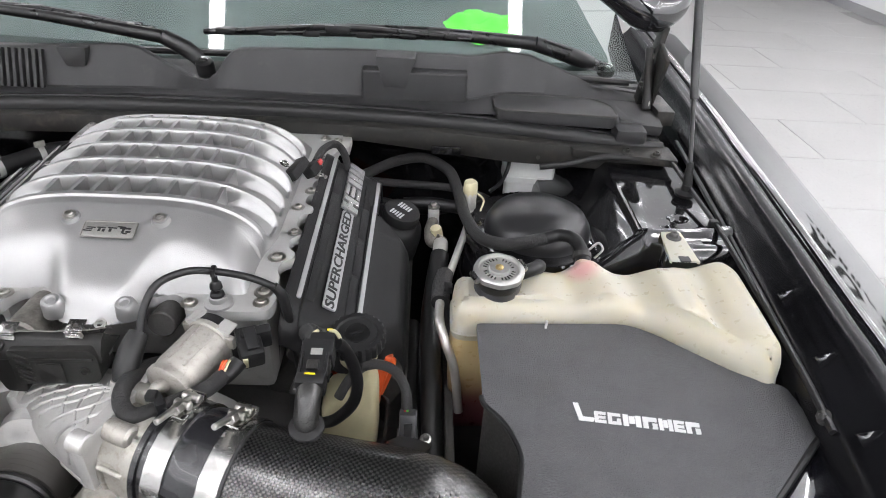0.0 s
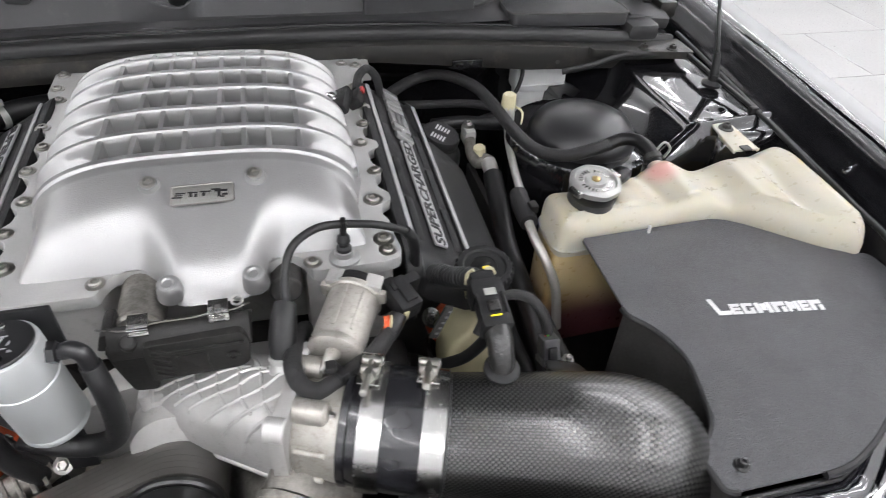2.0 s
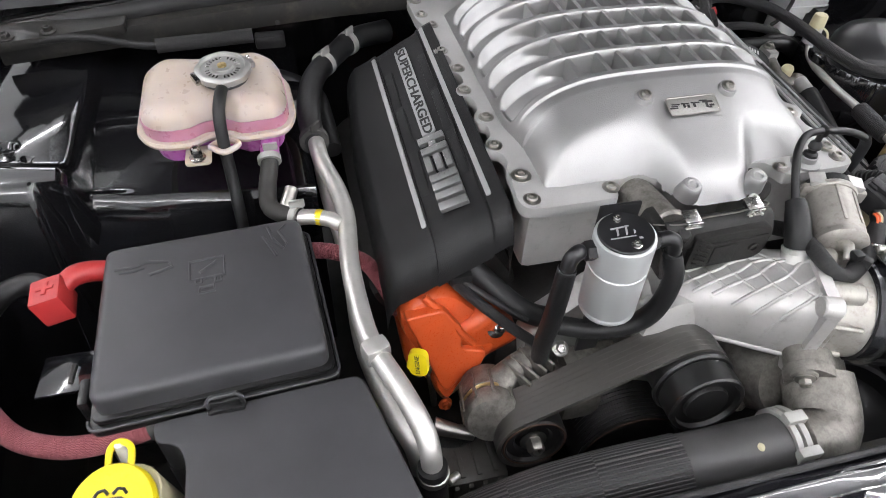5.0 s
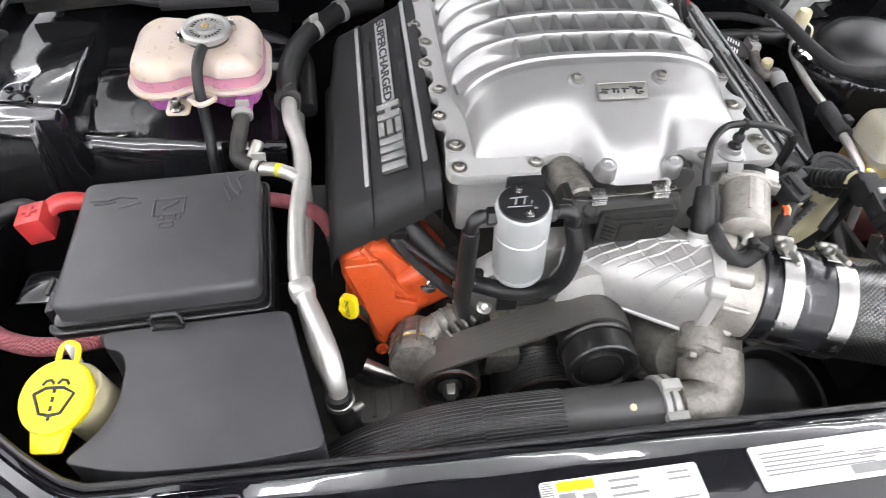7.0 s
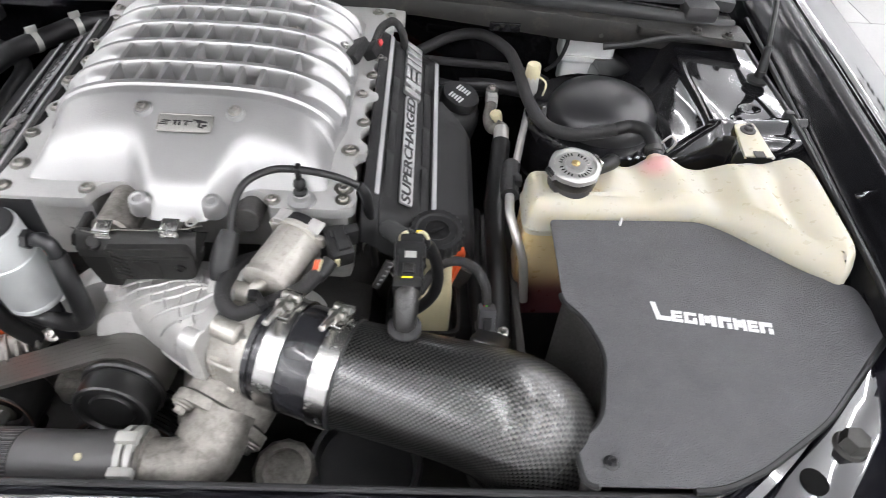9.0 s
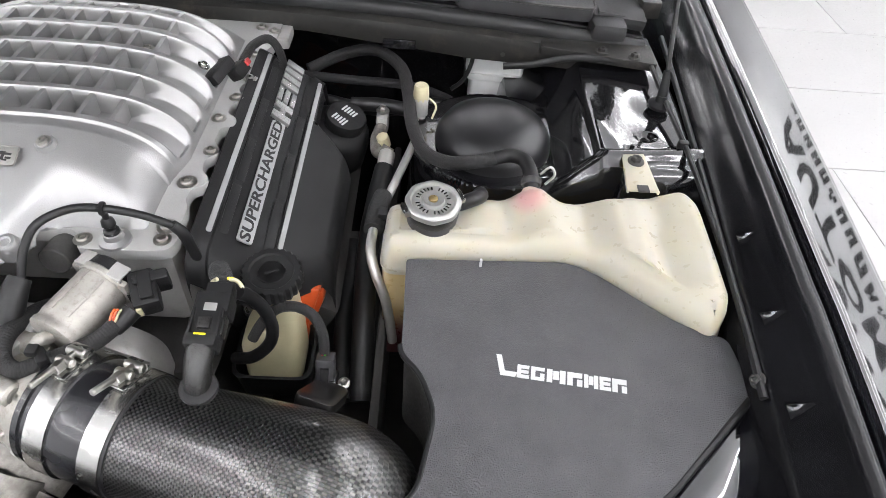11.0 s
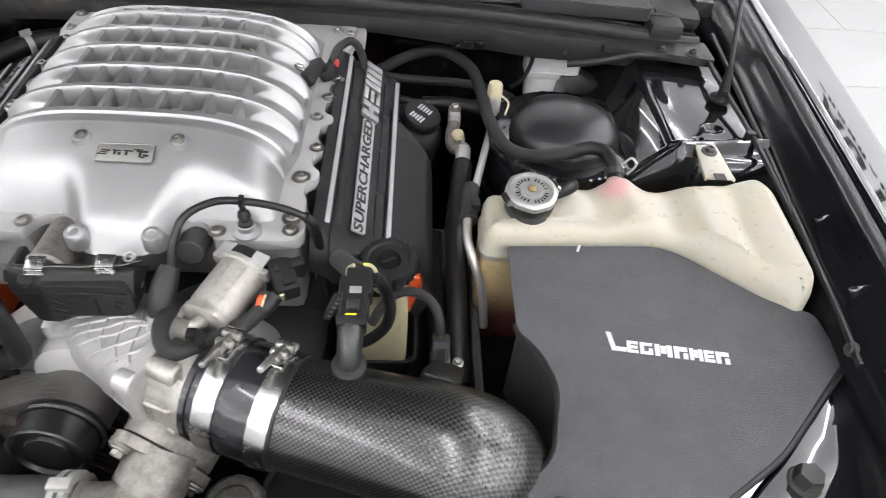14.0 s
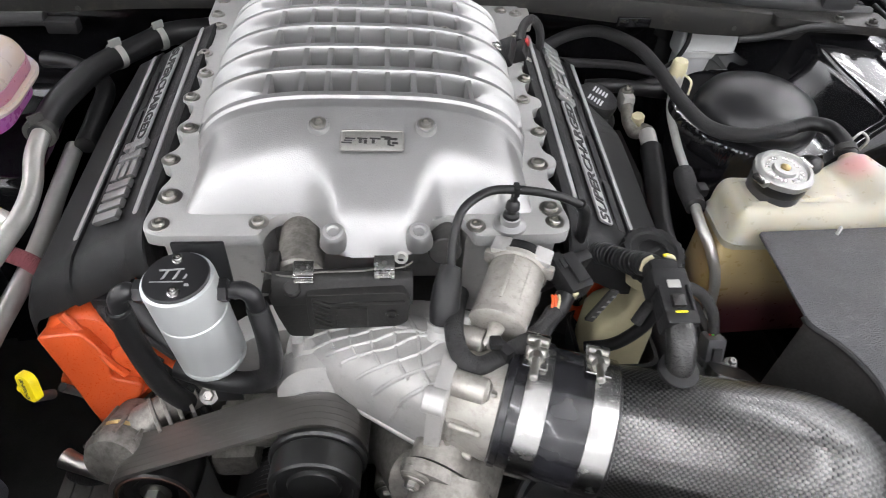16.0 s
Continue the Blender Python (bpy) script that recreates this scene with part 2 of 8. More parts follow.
def milky(name, color, through=0.5, rough=0.35):
    """Thin cloudy plastic that light passes through."""
    m = mat(name, color, rough, 0, 90, 0.00006, 0.04, 18)
    b = m.node_tree.nodes["Principled BSDF"]
    b.inputs["Subsurface Weight"].default_value = through
    b.inputs["Subsurface Radius"].default_value = (0.03, 0.024, 0.014)
    b.inputs["Subsurface Scale"].default_value = 0.5
    return m


PAINT = mat("black_gloss_paint", (0.006, 0.006, 0.008), 0.07, 0, 3000, 0, 0.2, 6, coat=1.0, rough_vary=0.03)
PAINT.node_tree.nodes["Principled BSDF"].inputs["Coat IOR"].default_value = 1.75
BAYPAINT = mat("black_bay_paint", (0.007, 0.007, 0.008), 0.12, 0, 160, 0.0001, 0.3, 9, dirt=(0.03, 0.028, 0.026), dirt_at=0.66, coat=0.6, rough_vary=0.05)
FLANGEPAINT = mat("satin_black_flange_paint", (0.006, 0.006, 0.007), 0.20, 0, 3000, 0, 0.3, 9, rough_vary=0.03, spec=0.26)
TOWERPAINT = mat("black_inner_wing_paint", (0.007, 0.007, 0.008), 0.09, 0, 160, 0.0001, 0.3, 9, dirt=(0.03, 0.028, 0.026), dirt_at=0.66, coat=0.6, rough_vary=0.05)
PLASTIC = mat("black_textured_plastic", (0.038, 0.038, 0.041), 0.42, 0, 1400, 0.00012, 0.15, 14, rough_vary=0.08)
COVERMAT = mat("black_cover_plastic", (0.0135, 0.0135, 0.014), 0.45, 0, 900, 0.0003, 0.15, 14, rough_vary=0.1, spec=0.22)
COWLMAT = mat("weathered_cowl_plastic", (0.024, 0.024, 0.025), 0.55, 0, 1200, 0.0001, 0.2, 9, dirt=(0.075, 0.07, 0.062), dirt_at=0.68)
# Dark metal; on gaps, slots and holes it also paints their shade.
DARK = mat("dark_void_metal", (0.036, 0.0345, 0.033), 0.6, 0, 300, 0.0003, 0.3, 20, dirt=(0.02, 0.018, 0.016))
RUBBER = mat("black_rubber", (0.0105, 0.0105, 0.011), 0.42, 0, 700, 0.00008, 0.2, 25, spec=0.36)
FUSEBASE = mat("smooth_black_box_plastic", (0.007, 0.007, 0.0075), 0.32, 0, 1500, 0.0001, 0.15, 20, rough_vary=0.08)
# Near-black without gloss: paints the shade inside the cross panel's round holes.
HOLESHADE = mat("hole_shade_black", (0.004, 0.004, 0.004), 0.9, 0, 900, 0.0003, 0.2, 30, spec=0.05)
DUSTYHOSE = mat("dusty_hose_rubber", (0.040, 0.039, 0.039), 0.42, 0, 700, 0.0001, 0.25, 20, rough_vary=0.1)
WIPER = mat("black_wiper_paint", (0.006, 0.006, 0.0065), 0.30, 0, 2000, 0, 0.2, 12, rough_vary=0.08)
DUSTY = mat("dusty_black_sheet", (0.016, 0.0155, 0.0145), 0.42, 0, 500, 0.0002, 0.25, 9, dirt=(0.075, 0.062, 0.05), dirt_at=0.6, rough_vary=0.12, spec=0.35)
GREYRUBBER = mat("aged_grey_rubber", (0.030, 0.029, 0.027), 0.5, 0, 500, 0.0002, 0.25, 40, spec=0.3)
SATIN = mat("satin_black_cap", (0.011, 0.011, 0.012), 0.33, 0, 2500, 0, 0.2, 9, rough_vary=0.05)
LIDMAT = mat("silver_painted_casting", (0.362, 0.362, 0.357), 0.39, 0.70, 700, 0.0009, 0.06, 10, rough_vary=0.06)
# Rougher copy of the lid's paint, lightened so the flange looks brightly lit.
LITFLANGE = mat("lightened_rough_casting", (0.43, 0.43, 0.42), 0.48, 0.38, 600, 0.0010, 0.08, 12, rough_vary=0.1)
CAST = mat("raw_cast_aluminium", (0.47, 0.465, 0.45), 0.48, 0.55, 650, 0.00022, 0.1, 22, dirt=(0.22, 0.2, 0.17), dirt_at=0.64)
THROT = mat("lightly_stained_casting", (0.40, 0.385, 0.35), 0.46, 0.65, 520, 0.0005, 0.12, 30, dirt=(0.16, 0.14, 0.11), dirt_at=0.58)
DIRTY = mat("stained_cast_aluminium", (0.23, 0.22, 0.20), 0.52, 0.65, 420, 0.0006, 0.15, 30, dirt=(0.07, 0.062, 0.05), dirt_at=0.5)
MOTORMAT = mat("speckled_grey_casting", (0.36, 0.345, 0.315), 0.5, 0.55, 900, 0.0006, 0.12, 60, dirt=(0.13, 0.115, 0.095), dirt_at=0.6)
ALTMAT = mat("dusty_grey_casing", (0.12, 0.115, 0.105), 0.6, 0.3, 500, 0.0005, 0.2, 30, dirt=(0.05, 0.045, 0.04))
PIPEMAT = mat("drawn_aluminium_pipe", (0.64, 0.63, 0.60), 0.42, 0.8, 900, 0.00005, 0.08, 25, dirt=(0.35, 0.33, 0.3), dirt_at=0.66)
CHROME = mat("bright_steel", (0.50, 0.495, 0.48), 0.24, 1.0, 2000, 0, 0.05, 40, rough_vary=0.06)
BADGE = mat("brushed_badge_metal", (0.40, 0.395, 0.37), 0.36, 0.8, 900, 0.0001, 0.05, 40, stretch=(1, 14, 1))
ZINC = mat("zinc_plated_steel", (0.36, 0.35, 0.325), 0.36, 1.0, 2000, 0, 0.1, 60, rough_vary=0.03)
CAPMAT = mat("stamped_steel_cap", (0.38, 0.38, 0.365), 0.36, 0.66, 900, 0.0003, 0.1, 60, rough_vary=0.06)
PALECLAMP = mat("pale_clamp", (0.34, 0.34, 0.32), 0.4, 0.3, 900, 0.0001, 0.1, 60)
CANMAT = mat("clear_anodised_aluminium", (0.58, 0.60, 0.60), 0.42, 0.55, 2500, 0, 0.04, 10, rough_vary=0.04)
TRIMWHITE = mat("silver_print", (0.36, 0.36, 0.36), 0.42, 0.4, 1500, 0, 0.05, 30)
EMBLEM = mat("satin_silver_emblem", (0.37, 0.37, 0.365), 0.34, 0.85, 1500, 0, 0.05, 30)
PRINT = mat("white_print", (0.56, 0.56, 0.56), 0.5, 0, 1500, 0, 0.05, 40)
GREYPRINT = mat("grey_print", (0.2, 0.2, 0.2), 0.6, 0, 1500, 0, 0.1, 40)
ORANGE = mat("orange_painted_cover", (0.52, 0.075, 0.017), 0.34, 0, 500, 0.0001, 0.1, 14, dirt=(0.3, 0.05, 0.02), dirt_at=0.7)
YELLOW = mat("yellow_plastic", (0.78, 0.62, 0.01), 0.35, 0, 900, 0.00005, 0.06, 30)
RED = mat("red_plastic", (0.36, 0.025, 0.025), 0.4, 0, 700, 0.0001, 0.1, 30)
WHITEPL = mat("white_plastic", (0.66, 0.67, 0.66), 0.4, 0, 700, 0.0001, 0.06, 30)
BEIGE = mat("aged_beige_plastic", (0.46, 0.42, 0.27), 0.42, 0, 300, 0.0002, 0.1, 18)
TANKMAT = milky("yellowed_milky_plastic", (0.41, 0.39, 0.315), 0.6)
_nt = TANKMAT.node_tree
_far = _nt.nodes.new("ShaderNodeVectorMath")
_far.operation = "DISTANCE"
_far.inputs[1].default_value = (0.612, 0.138, 0.925)
_nt.links.new(_nt.nodes["Texture Coordinate"].outputs["Object"], _far.inputs[0])
_spot = _nt.nodes.new("ShaderNodeMapRange")
for _key, _v in zip(("From Min", "From Max", "To Min", "To Max"), (0.010, 0.030, 0.75, 0.0)):
    _spot.inputs[_key].default_value = _v
_nt.links.new(_far.outputs["Value"], _spot.inputs["Value"])
_mix = _nt.nodes.new("ShaderNodeMix")
_mix.data_type = "RGBA"
_mix.inputs["B"].default_value = (0.50, 0.25, 0.25, 1)
_base = _nt.nodes["Principled BSDF"].inputs["Base Color"]
_nt.links.new(_base.links[0].from_socket, _mix.inputs["A"])
_nt.links.new(_spot.outputs["Result"], _mix.inputs["Factor"])
_nt.links.new(_mix.outputs["Result"], _base)
PINKTANK = milky("pale_pink_milky_plastic", (0.47, 0.40, 0.345), 0.55)
AMBER = milky("amber_filled_plastic", (0.46, 0.36, 0.19), 0.5)
# Darker towards the bottom: pink coolant, with the bay's shade painted in too.
_nt = AMBER.node_tree
_sep = _nt.nodes.new("ShaderNodeSeparateXYZ")
_nt.links.new(_nt.nodes["Texture Coordinate"].outputs["Object"], _sep.inputs[0])
_level = _nt.nodes.new("ShaderNodeMapRange")
_level.interpolation_type = "SMOOTHSTEP"
for _key, _v in zip(("From Min", "From Max", "To Min", "To Max"), (0.735, 0.805, 1.0, 0.0)):
    _level.inputs[_key].default_value = _v
_nt.links.new(_sep.outputs["Z"], _level.inputs["Value"])
_mix = _nt.nodes.new("ShaderNodeMix")
_mix.data_type = "RGBA"
_mix.inputs["B"].default_value = (0.10, 0.030, 0.035, 1)
_base = _nt.nodes["Principled BSDF"].inputs["Base Color"]
_nt.links.new(_base.links[0].from_socket, _mix.inputs["A"])
_nt.links.new(_level.outputs["Result"], _mix.inputs["Factor"])
_nt.links.new(_mix.outputs["Result"], _base)
PINKSTAIN = milky("pink_stained_plastic", (0.54, 0.42, 0.35), 0.5)
PINKBAND = milky("pink_filled_plastic", (0.44, 0.20, 0.27), 0.5)
VIOLET = milky("violet_filled_plastic", (0.42, 0.12, 0.36), 0.4, 0.3)
SHIELDMAT = mat("black_powder_coat", (0.066, 0.066, 0.071), 0.46, 0, 620, 0.0032, 0.12, 30, rough_vary=0.16)
CARBON = woven("carbon_twill", (0.009, 0.009, 0.0088), (0.056, 0.0545, 0.052), 0.0026, 0.36, 1.0, 0.00022)
CARBON.node_tree.nodes["Principled BSDF"].inputs["Metallic"].default_value = 0.75
CARBON.node_tree.nodes["Principled BSDF"].inputs["Coat Roughness"].default_value = 0.19
CARBON.node_tree.nodes["Principled BSDF"].inputs["Coat IOR"].default_value = 1.6
BRAID = woven("braided_sleeve", (0.006, 0.006, 0.0065), (0.035, 0.034, 0.034), 0.0030, 0.5, 0, 0.0006, 1.0)
LONGBRAID = woven("stretched_braided_sleeve", (0.008, 0.008, 0.009), (0.085, 0.081, 0.082), 0.085, 0.45, 0, 0.0020, 0.045)
REDBRAID = woven("red_braided_sleeve", (0.16, 0.022, 0.03), (0.60, 0.22, 0.24), 0.0042, 0.55, 0, 0.0012, 1.0)
ACTMAT = mat("dusty_grey_plastic", (0.012, 0.0115, 0.011), 0.5, 0, 700, 0.0002, 0.25, 30, dirt=(0.034, 0.032, 0.029), dirt_at=0.62, spec=0.3)
SILICONE = mat("black_silicone_hose", (0.012, 0.012, 0.014), 0.2, 0, 2000, 0, 0.3, 12, coat=0.4)
CLOUDY = mat("smoky_plastic", (0.014, 0.0135, 0.013), 0.32, 0, 1200, 0, 0.2, 30, spec=0.6)
BELT = mat("ribbed_belt_rubber", (0.050, 0.047, 0.043), 0.36, 0, 900, 0, 0.2, 8, rough_vary=0.04, spec=0.7)
PULLEY = mat("black_coated_pulley", (0.012, 0.012, 0.012), 0.3, 0, 3000, 0, 0.2, 6, rough_vary=0.03)
RUST = mat("rusty_pulley_hub", (0.09, 0.05, 0.035), 0.6, 0.6, 400, 0.0002, 0.25, 40)
FLOORMAT = mat("pale_floor_tile", (0.345, 0.343, 0.336), 0.35, 0, 60, 0.0001, 0.05, 1.2, rough_vary=0.08)
JOINT = mat("tile_joint", (0.325, 0.323, 0.317), 0.8, 0, 60, 0, 0.03, 4)
WALLMAT = mat("white_wall_paint", (0.82, 0.83, 0.83), 0.7, 0, 80, 0.0003, 0.04, 1.5)
GREYWALL = mat("grey_wall_panel", (0.34, 0.34, 0.345), 0.6, 0, 80, 0.0003, 0.05, 1.5)
CEILMAT = mat("ceiling_panel", (0.78, 0.79, 0.8), 0.8, 0, 60, 0.0003, 0.05, 1.5)
SIGNMAT = mat("black_sign_letter", (0.012, 0.012, 0.012), 0.5, 0, 80, 0, 0.1, 4)
GREEN = mat("green_microfibre", (0.12, 0.75, 0.06), 0.9, 0, 900, 0.001, 0.15, 40)
INTERIOR = mat("dark_dashboard", (0.06, 0.08, 0.076), 0.6, 0, 600, 0.0003, 0.2, 6)
GOLD = mat("brass_wear", (0.55, 0.42, 0.2), 0.35, 0.9, 700, 0, 0.1, 40)
LED = lamp_mat("led_diffuser", (1.0, 0.985, 1.02), LAMP)

GLASS = bpy.data.materials.new("windscreen_glass")
GLASS.use_nodes = True
_b = GLASS.node_tree.nodes["Principled BSDF"]
_b.inputs["Base Color"].default_value = (0.75, 0.9, 0.86, 1)
_b.inputs["Roughness"].default_value = 0.02
_b.inputs["Transmission Weight"].default_value = 1.0
_b.inputs["IOR"].default_value = 1.5


# ---- the room ----
def slab(name, x0, x1, y0, y1, z0, z1, material, label, category):
    return single(name, box(((x0 + x1) / 2, (y0 + y1) / 2, (z0 + z1) / 2), (x1 - x0, y1 - y0, z1 - z0), 0), material, label, category, kind="structure")


RX0, RX1, RY0, RY1, CEIL = -5.0, 5.28, -6.0, 9.0, 3.3
floor = slab("floor", RX0, RX1, RY0, RY1, -0.12, -0.004, JOINT, "pale grey tiled showroom floor with faint joints", "floor")
TILE = mesh_of("floor_tile", box((0, 0, -0.002), (1.196, 0.596, 0.004), 0.001, seg=1), FLOORMAT)
for i in range(6):
    for j in range(18):
        under(new("floor_tile", TILE), floor).location = (-0.9 + 1.2 * i - (0.6 if j % 2 else 0), -2.4 + 0.6 * j, 0)
slab("wall_east", RX1, RX1 + 0.15, RY0, RY1, 0, CEIL, WALLMAT, "plain white painted showroom wall", "wall")
slab("wall_west", RX0 - 0.15, RX0, RY0, RY1, 0, CEIL, WALLMAT, "plain white painted showroom wall", "wall")
slab("wall_north", RX0, RX1, RY1, RY1 + 0.15, 0, CEIL, GREYWALL, "grey painted showroom wall", "wall")
slab("wall_south", RX0, RX1, RY0 - 0.15, RY0, 0, CEIL, WALLMAT, "plain white painted showroom wall", "wall")
slab("ceiling", RX0, RX1, RY0, RY1, CEIL, CEIL + 0.1, CEILMAT, "grey showroom ceiling with light strips", "ceiling")
slab("baseboard", RX1 - 0.014, RX1 - 0.002, RY0 + 0.01, RY1 - 0.01, 0.0, 0.1, GREYWALL, "grey wall skirting board", "skirting")


def ceiling_light(x, y, length, width=0.06):
    """A strip on two thin rods: its milky tube glows all round, added to brighten the ceiling."""
    ob = thing("ceiling_light", (x, y, CEIL), "long slim white LED light strip hung below the ceiling", "lamp", "ceiling lights")
    part("housing", box((x, y, CEIL - 0.222), (0.022, length, 0.016), 0.003), WHITEPL, ob)
    part("diffuser", box((x, y, CEIL - 0.25), (width, length, 0.036), 0.004), LED, ob, "glowing white diffuser")
    for dy in (-0.4, 0.4):
        part("rod", cyl((x, y + dy * length, CEIL - 0.216), (x, y + dy * length, CEIL), 0.004, seg=8), WHITEPL, ob)
    return ob


# The row at x = 4.7 is an added helper that brightens the east wall.
for lx in (-3.6, -2.1, -0.7, 0.7, 2.1, 3.4, 4.7):
    for ly in (-4.3, -1.7, 1.3, 4.3):
        ceiling_light(lx, ly, 2.4)


sign = thing("wall_sign", (RX1, 2.9, 1.9), "large black sign letters with a smaller row on the white wall", "sign")
part("sign_lettering", lettering("AUTOMO", 0.74, Matrix.Translation((RX1 - 0.012, 2.80, 2.29)) @ Matrix(((0, 0, -1), (-1, 0, 0), (0, 1, 0))).to_4x4(), 0.01, 0, 1.14, 0.022), SIGNMAT, sign)
random.seed(11)
for k in range(15):
    y, h = 4.62 - 0.235 * k, 0.15 if k % 5 else 0.06
    part("sign_block", box((RX1 - 0.012, y + 0.05, 1.88), (0.02, 0.055, h), 0.004), SIGNMAT, sign)
    part("sign_block", box((RX1 - 0.012, y - 0.05, 1.88), (0.02, 0.055, h), 0.004), SIGNMAT, sign)
    part("sign_block", box((RX1 - 0.012, y, 1.88 + random.choice((-0.05, 0.0, 0.05))), (0.02, 0.05, 0.045), 0.004), SIGNMAT, sign)


# ---- the car's shell ----
def fin(y):
    """x of the gap between apron and fender."""
    return 0.915 + 0.088 * y - 0.02 * y * y


def fout(y):
    return 1.0105 + 0.1 * y - 0.025 * y * y


def drop(y):
    """The fender's crown falls towards the nose."""
    return 0.06 * min(0.0, y + 0.05) + 0.035 * max(0.0, y)


YS = [-0.62 + 0.04 * i for i in range(48)]


def fender(side, name):
    ob = thing(name, (side * 1.0, 0.3, 0.0), "glossy black front fender of the car beside the open engine bay", "fender", "front fenders")
    rows = []
    for y in YS:
        a, b, d = fin(y), fout(y), drop(y)
        w = b - a
        prof = [(a + 0.004, 0.925), (a + 0.004, 0.955), (a + 0.008, 0.961), (a + 0.016, 0.963), (a + w * 0.20, 0.9620), (a + w * 0.30, 0.9600), (a + w * 0.50, 0.9545), (a + w * 0.75, 0.9470), (a + w * 0.95, 0.9408), (b + 0.002, 0.9385), (b + 0.008, 0.930), (b + 0.012, 0.89), (b + 0.012, 0.82), (b + 0.03, 0.7), (b + 0.032, 0.5), (b + 0.0, 0.25)]
        rows.append([(side * x, y, z + d) for x, z in prof])
    part("outer_panel", loft(rows), PAINT, ob, angle=60)
    rows = []
    for y in YS:
        a, d = fin(y), drop(y)
        prof = [(a - 0.002, 0.925), (a - 0.002, 0.958), (a - 0.006, 0.963), (a - 0.014, 0.9635), (a - 0.03, 0.957), (a - 0.036, 0.948), (a - 0.05, 0.935), (a - 0.062, 0.928), (a - 0.07, 0.915), (a - 0.072, 0.86), (a - 0.095, 0.84), (a - 0.1, 0.7)]
        rows.append([(side * x, y, z + d + 0.0004 * math.sin(y * 41 + x * 70 + 2 * math.sin(y * 17))) for x, z in prof])
    part("inner_flange", loft(rows), FLANGEPAINT, ob, angle=60)
    seal = [(side * (fin(y) - 0.071), y, 0.918 + drop(y)) for y in YS if -0.15 < y < 0.6]
    part("seal", tube(seal, 0.0045, 8, straight=True), RUBBER, ob, "black rubber edge seal")
    for y in (-0.3, -0.16, -0.05, 0.07):
        x, d = fin(y), drop(y)
        dimple = bmesh.new()
        v = [dimple.verts.new((side * (x + dx), y + dy, 0.93 + d + dz)) for dx, dy, dz in ((-0.058, -0.009, 0.001), (-0.038, 0.0, 0.018), (-0.058, 0.009, 0.001), (-0.062, 0.0, 0.010))]
        for f in ((0, 1, 3), (1, 2, 3), (0, 2, 1), (0, 3, 2)):
            dimple.faces.new([v[i] for i in f])
        part("flange_dimple", bevel_all(dimple, 0.003, 3), PAINT, ob, angle=180)
    part("panel_screw", bolt((side * (fin(-0.118) - 0.071), -0.118, 0.912), (-side, 0, 0.5), 0.006), DARK, ob, "dark fixing screw")
    return ob


fender(1, "fender")
fender(-1, "fender")


def core_y(x):
    """The rear edge of the front cross panel."""
    a = abs(x)
    return -0.312 + 0.95 * max(0.0, a - 0.585) ** 1.15 * (1.0 + 0.8 * max(0, a - 0.62))


core = thing("front_cross_panel", (0, -0.4, 0.8), "glossy black radiator support panel across the nose", "car panel", kind="structure")
xs = [-0.86 + 0.02 * i for i in range(87)]
rows = []
for x in xs:
    y = core_y(x)
    end = 0.012 * max(0.0, abs(x) - 0.55) / 0.3
    prof = [(y + 0.006, 0.80), (y + 0.006, 0.852), (y + 0.002, 0.858), (y - 0.006, 0.859), (y - 0.010, 0.854), (y - 0.022, 0.853), (y - 0.026, 0.862), (y - 0.034, 0.864), (y - 0.09, 0.863), (y - 0.105, 0.858), (y - 0.115, 0.84), (y - 0.16, 0.83), (y - 0.3, 0.80), (y - 0.34, 0.74), (y - 0.36, 0.5)]
    rows.append([(x, yy, z + end + 0.0005 * math.sin(x * 43 + 90 * yy) + 0.0003 * math.sin(x * 97)) for yy, z in prof])
part("panel", loft(rows), PAINT, core, angle=50)
trim_line = [(x, core_y(x) + 0.005, 0.861 + 0.012 * max(0.0, abs(x) - 0.55) / 0.3) for x in xs]
part("edge_seal", tube(trim_line, 0.0036, 8, straight=True), SATIN, core, "thin black edge seal")
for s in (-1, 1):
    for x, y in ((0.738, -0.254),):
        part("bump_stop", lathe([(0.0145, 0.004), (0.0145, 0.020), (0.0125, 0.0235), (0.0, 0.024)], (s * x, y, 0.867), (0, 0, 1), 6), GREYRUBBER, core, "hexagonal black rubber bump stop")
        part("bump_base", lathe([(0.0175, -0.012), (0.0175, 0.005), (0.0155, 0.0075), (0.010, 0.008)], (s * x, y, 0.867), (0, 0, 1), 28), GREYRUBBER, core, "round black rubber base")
    # The panel isn't cut here; a black disc carries the hole's shade.
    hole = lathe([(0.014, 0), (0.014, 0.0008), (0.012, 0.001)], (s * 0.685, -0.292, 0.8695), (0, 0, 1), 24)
    part("panel_hole_shade", hole, HOLESHADE, core, "black disc painted as the shade in a round hole")
for s in (-1, 1):
    part("latch_bracket", box((s * 0.47, -0.375, 0.868), (0.09, 0.05, 0.008), 0.003), BAYPAINT, core)
    part("latch_bracket", box((s * 0.56, -0.36, 0.87), (0.012, 0.06, 0.012), 0.003), PAINT, core)
    stamp = [(s * 0.437, -0.331), (s * 0.525, -0.331), (s * 0.525, -0.375), (s * 0.437, -0.375)]
    part("pressed_frame", tube([(px, py, 0.8655) for px, py in rounded(stamp, 0.008) + [tuple(rounded(stamp, 0.008)[0])]], 0.0022, 8, straight=True), PAINT, core)


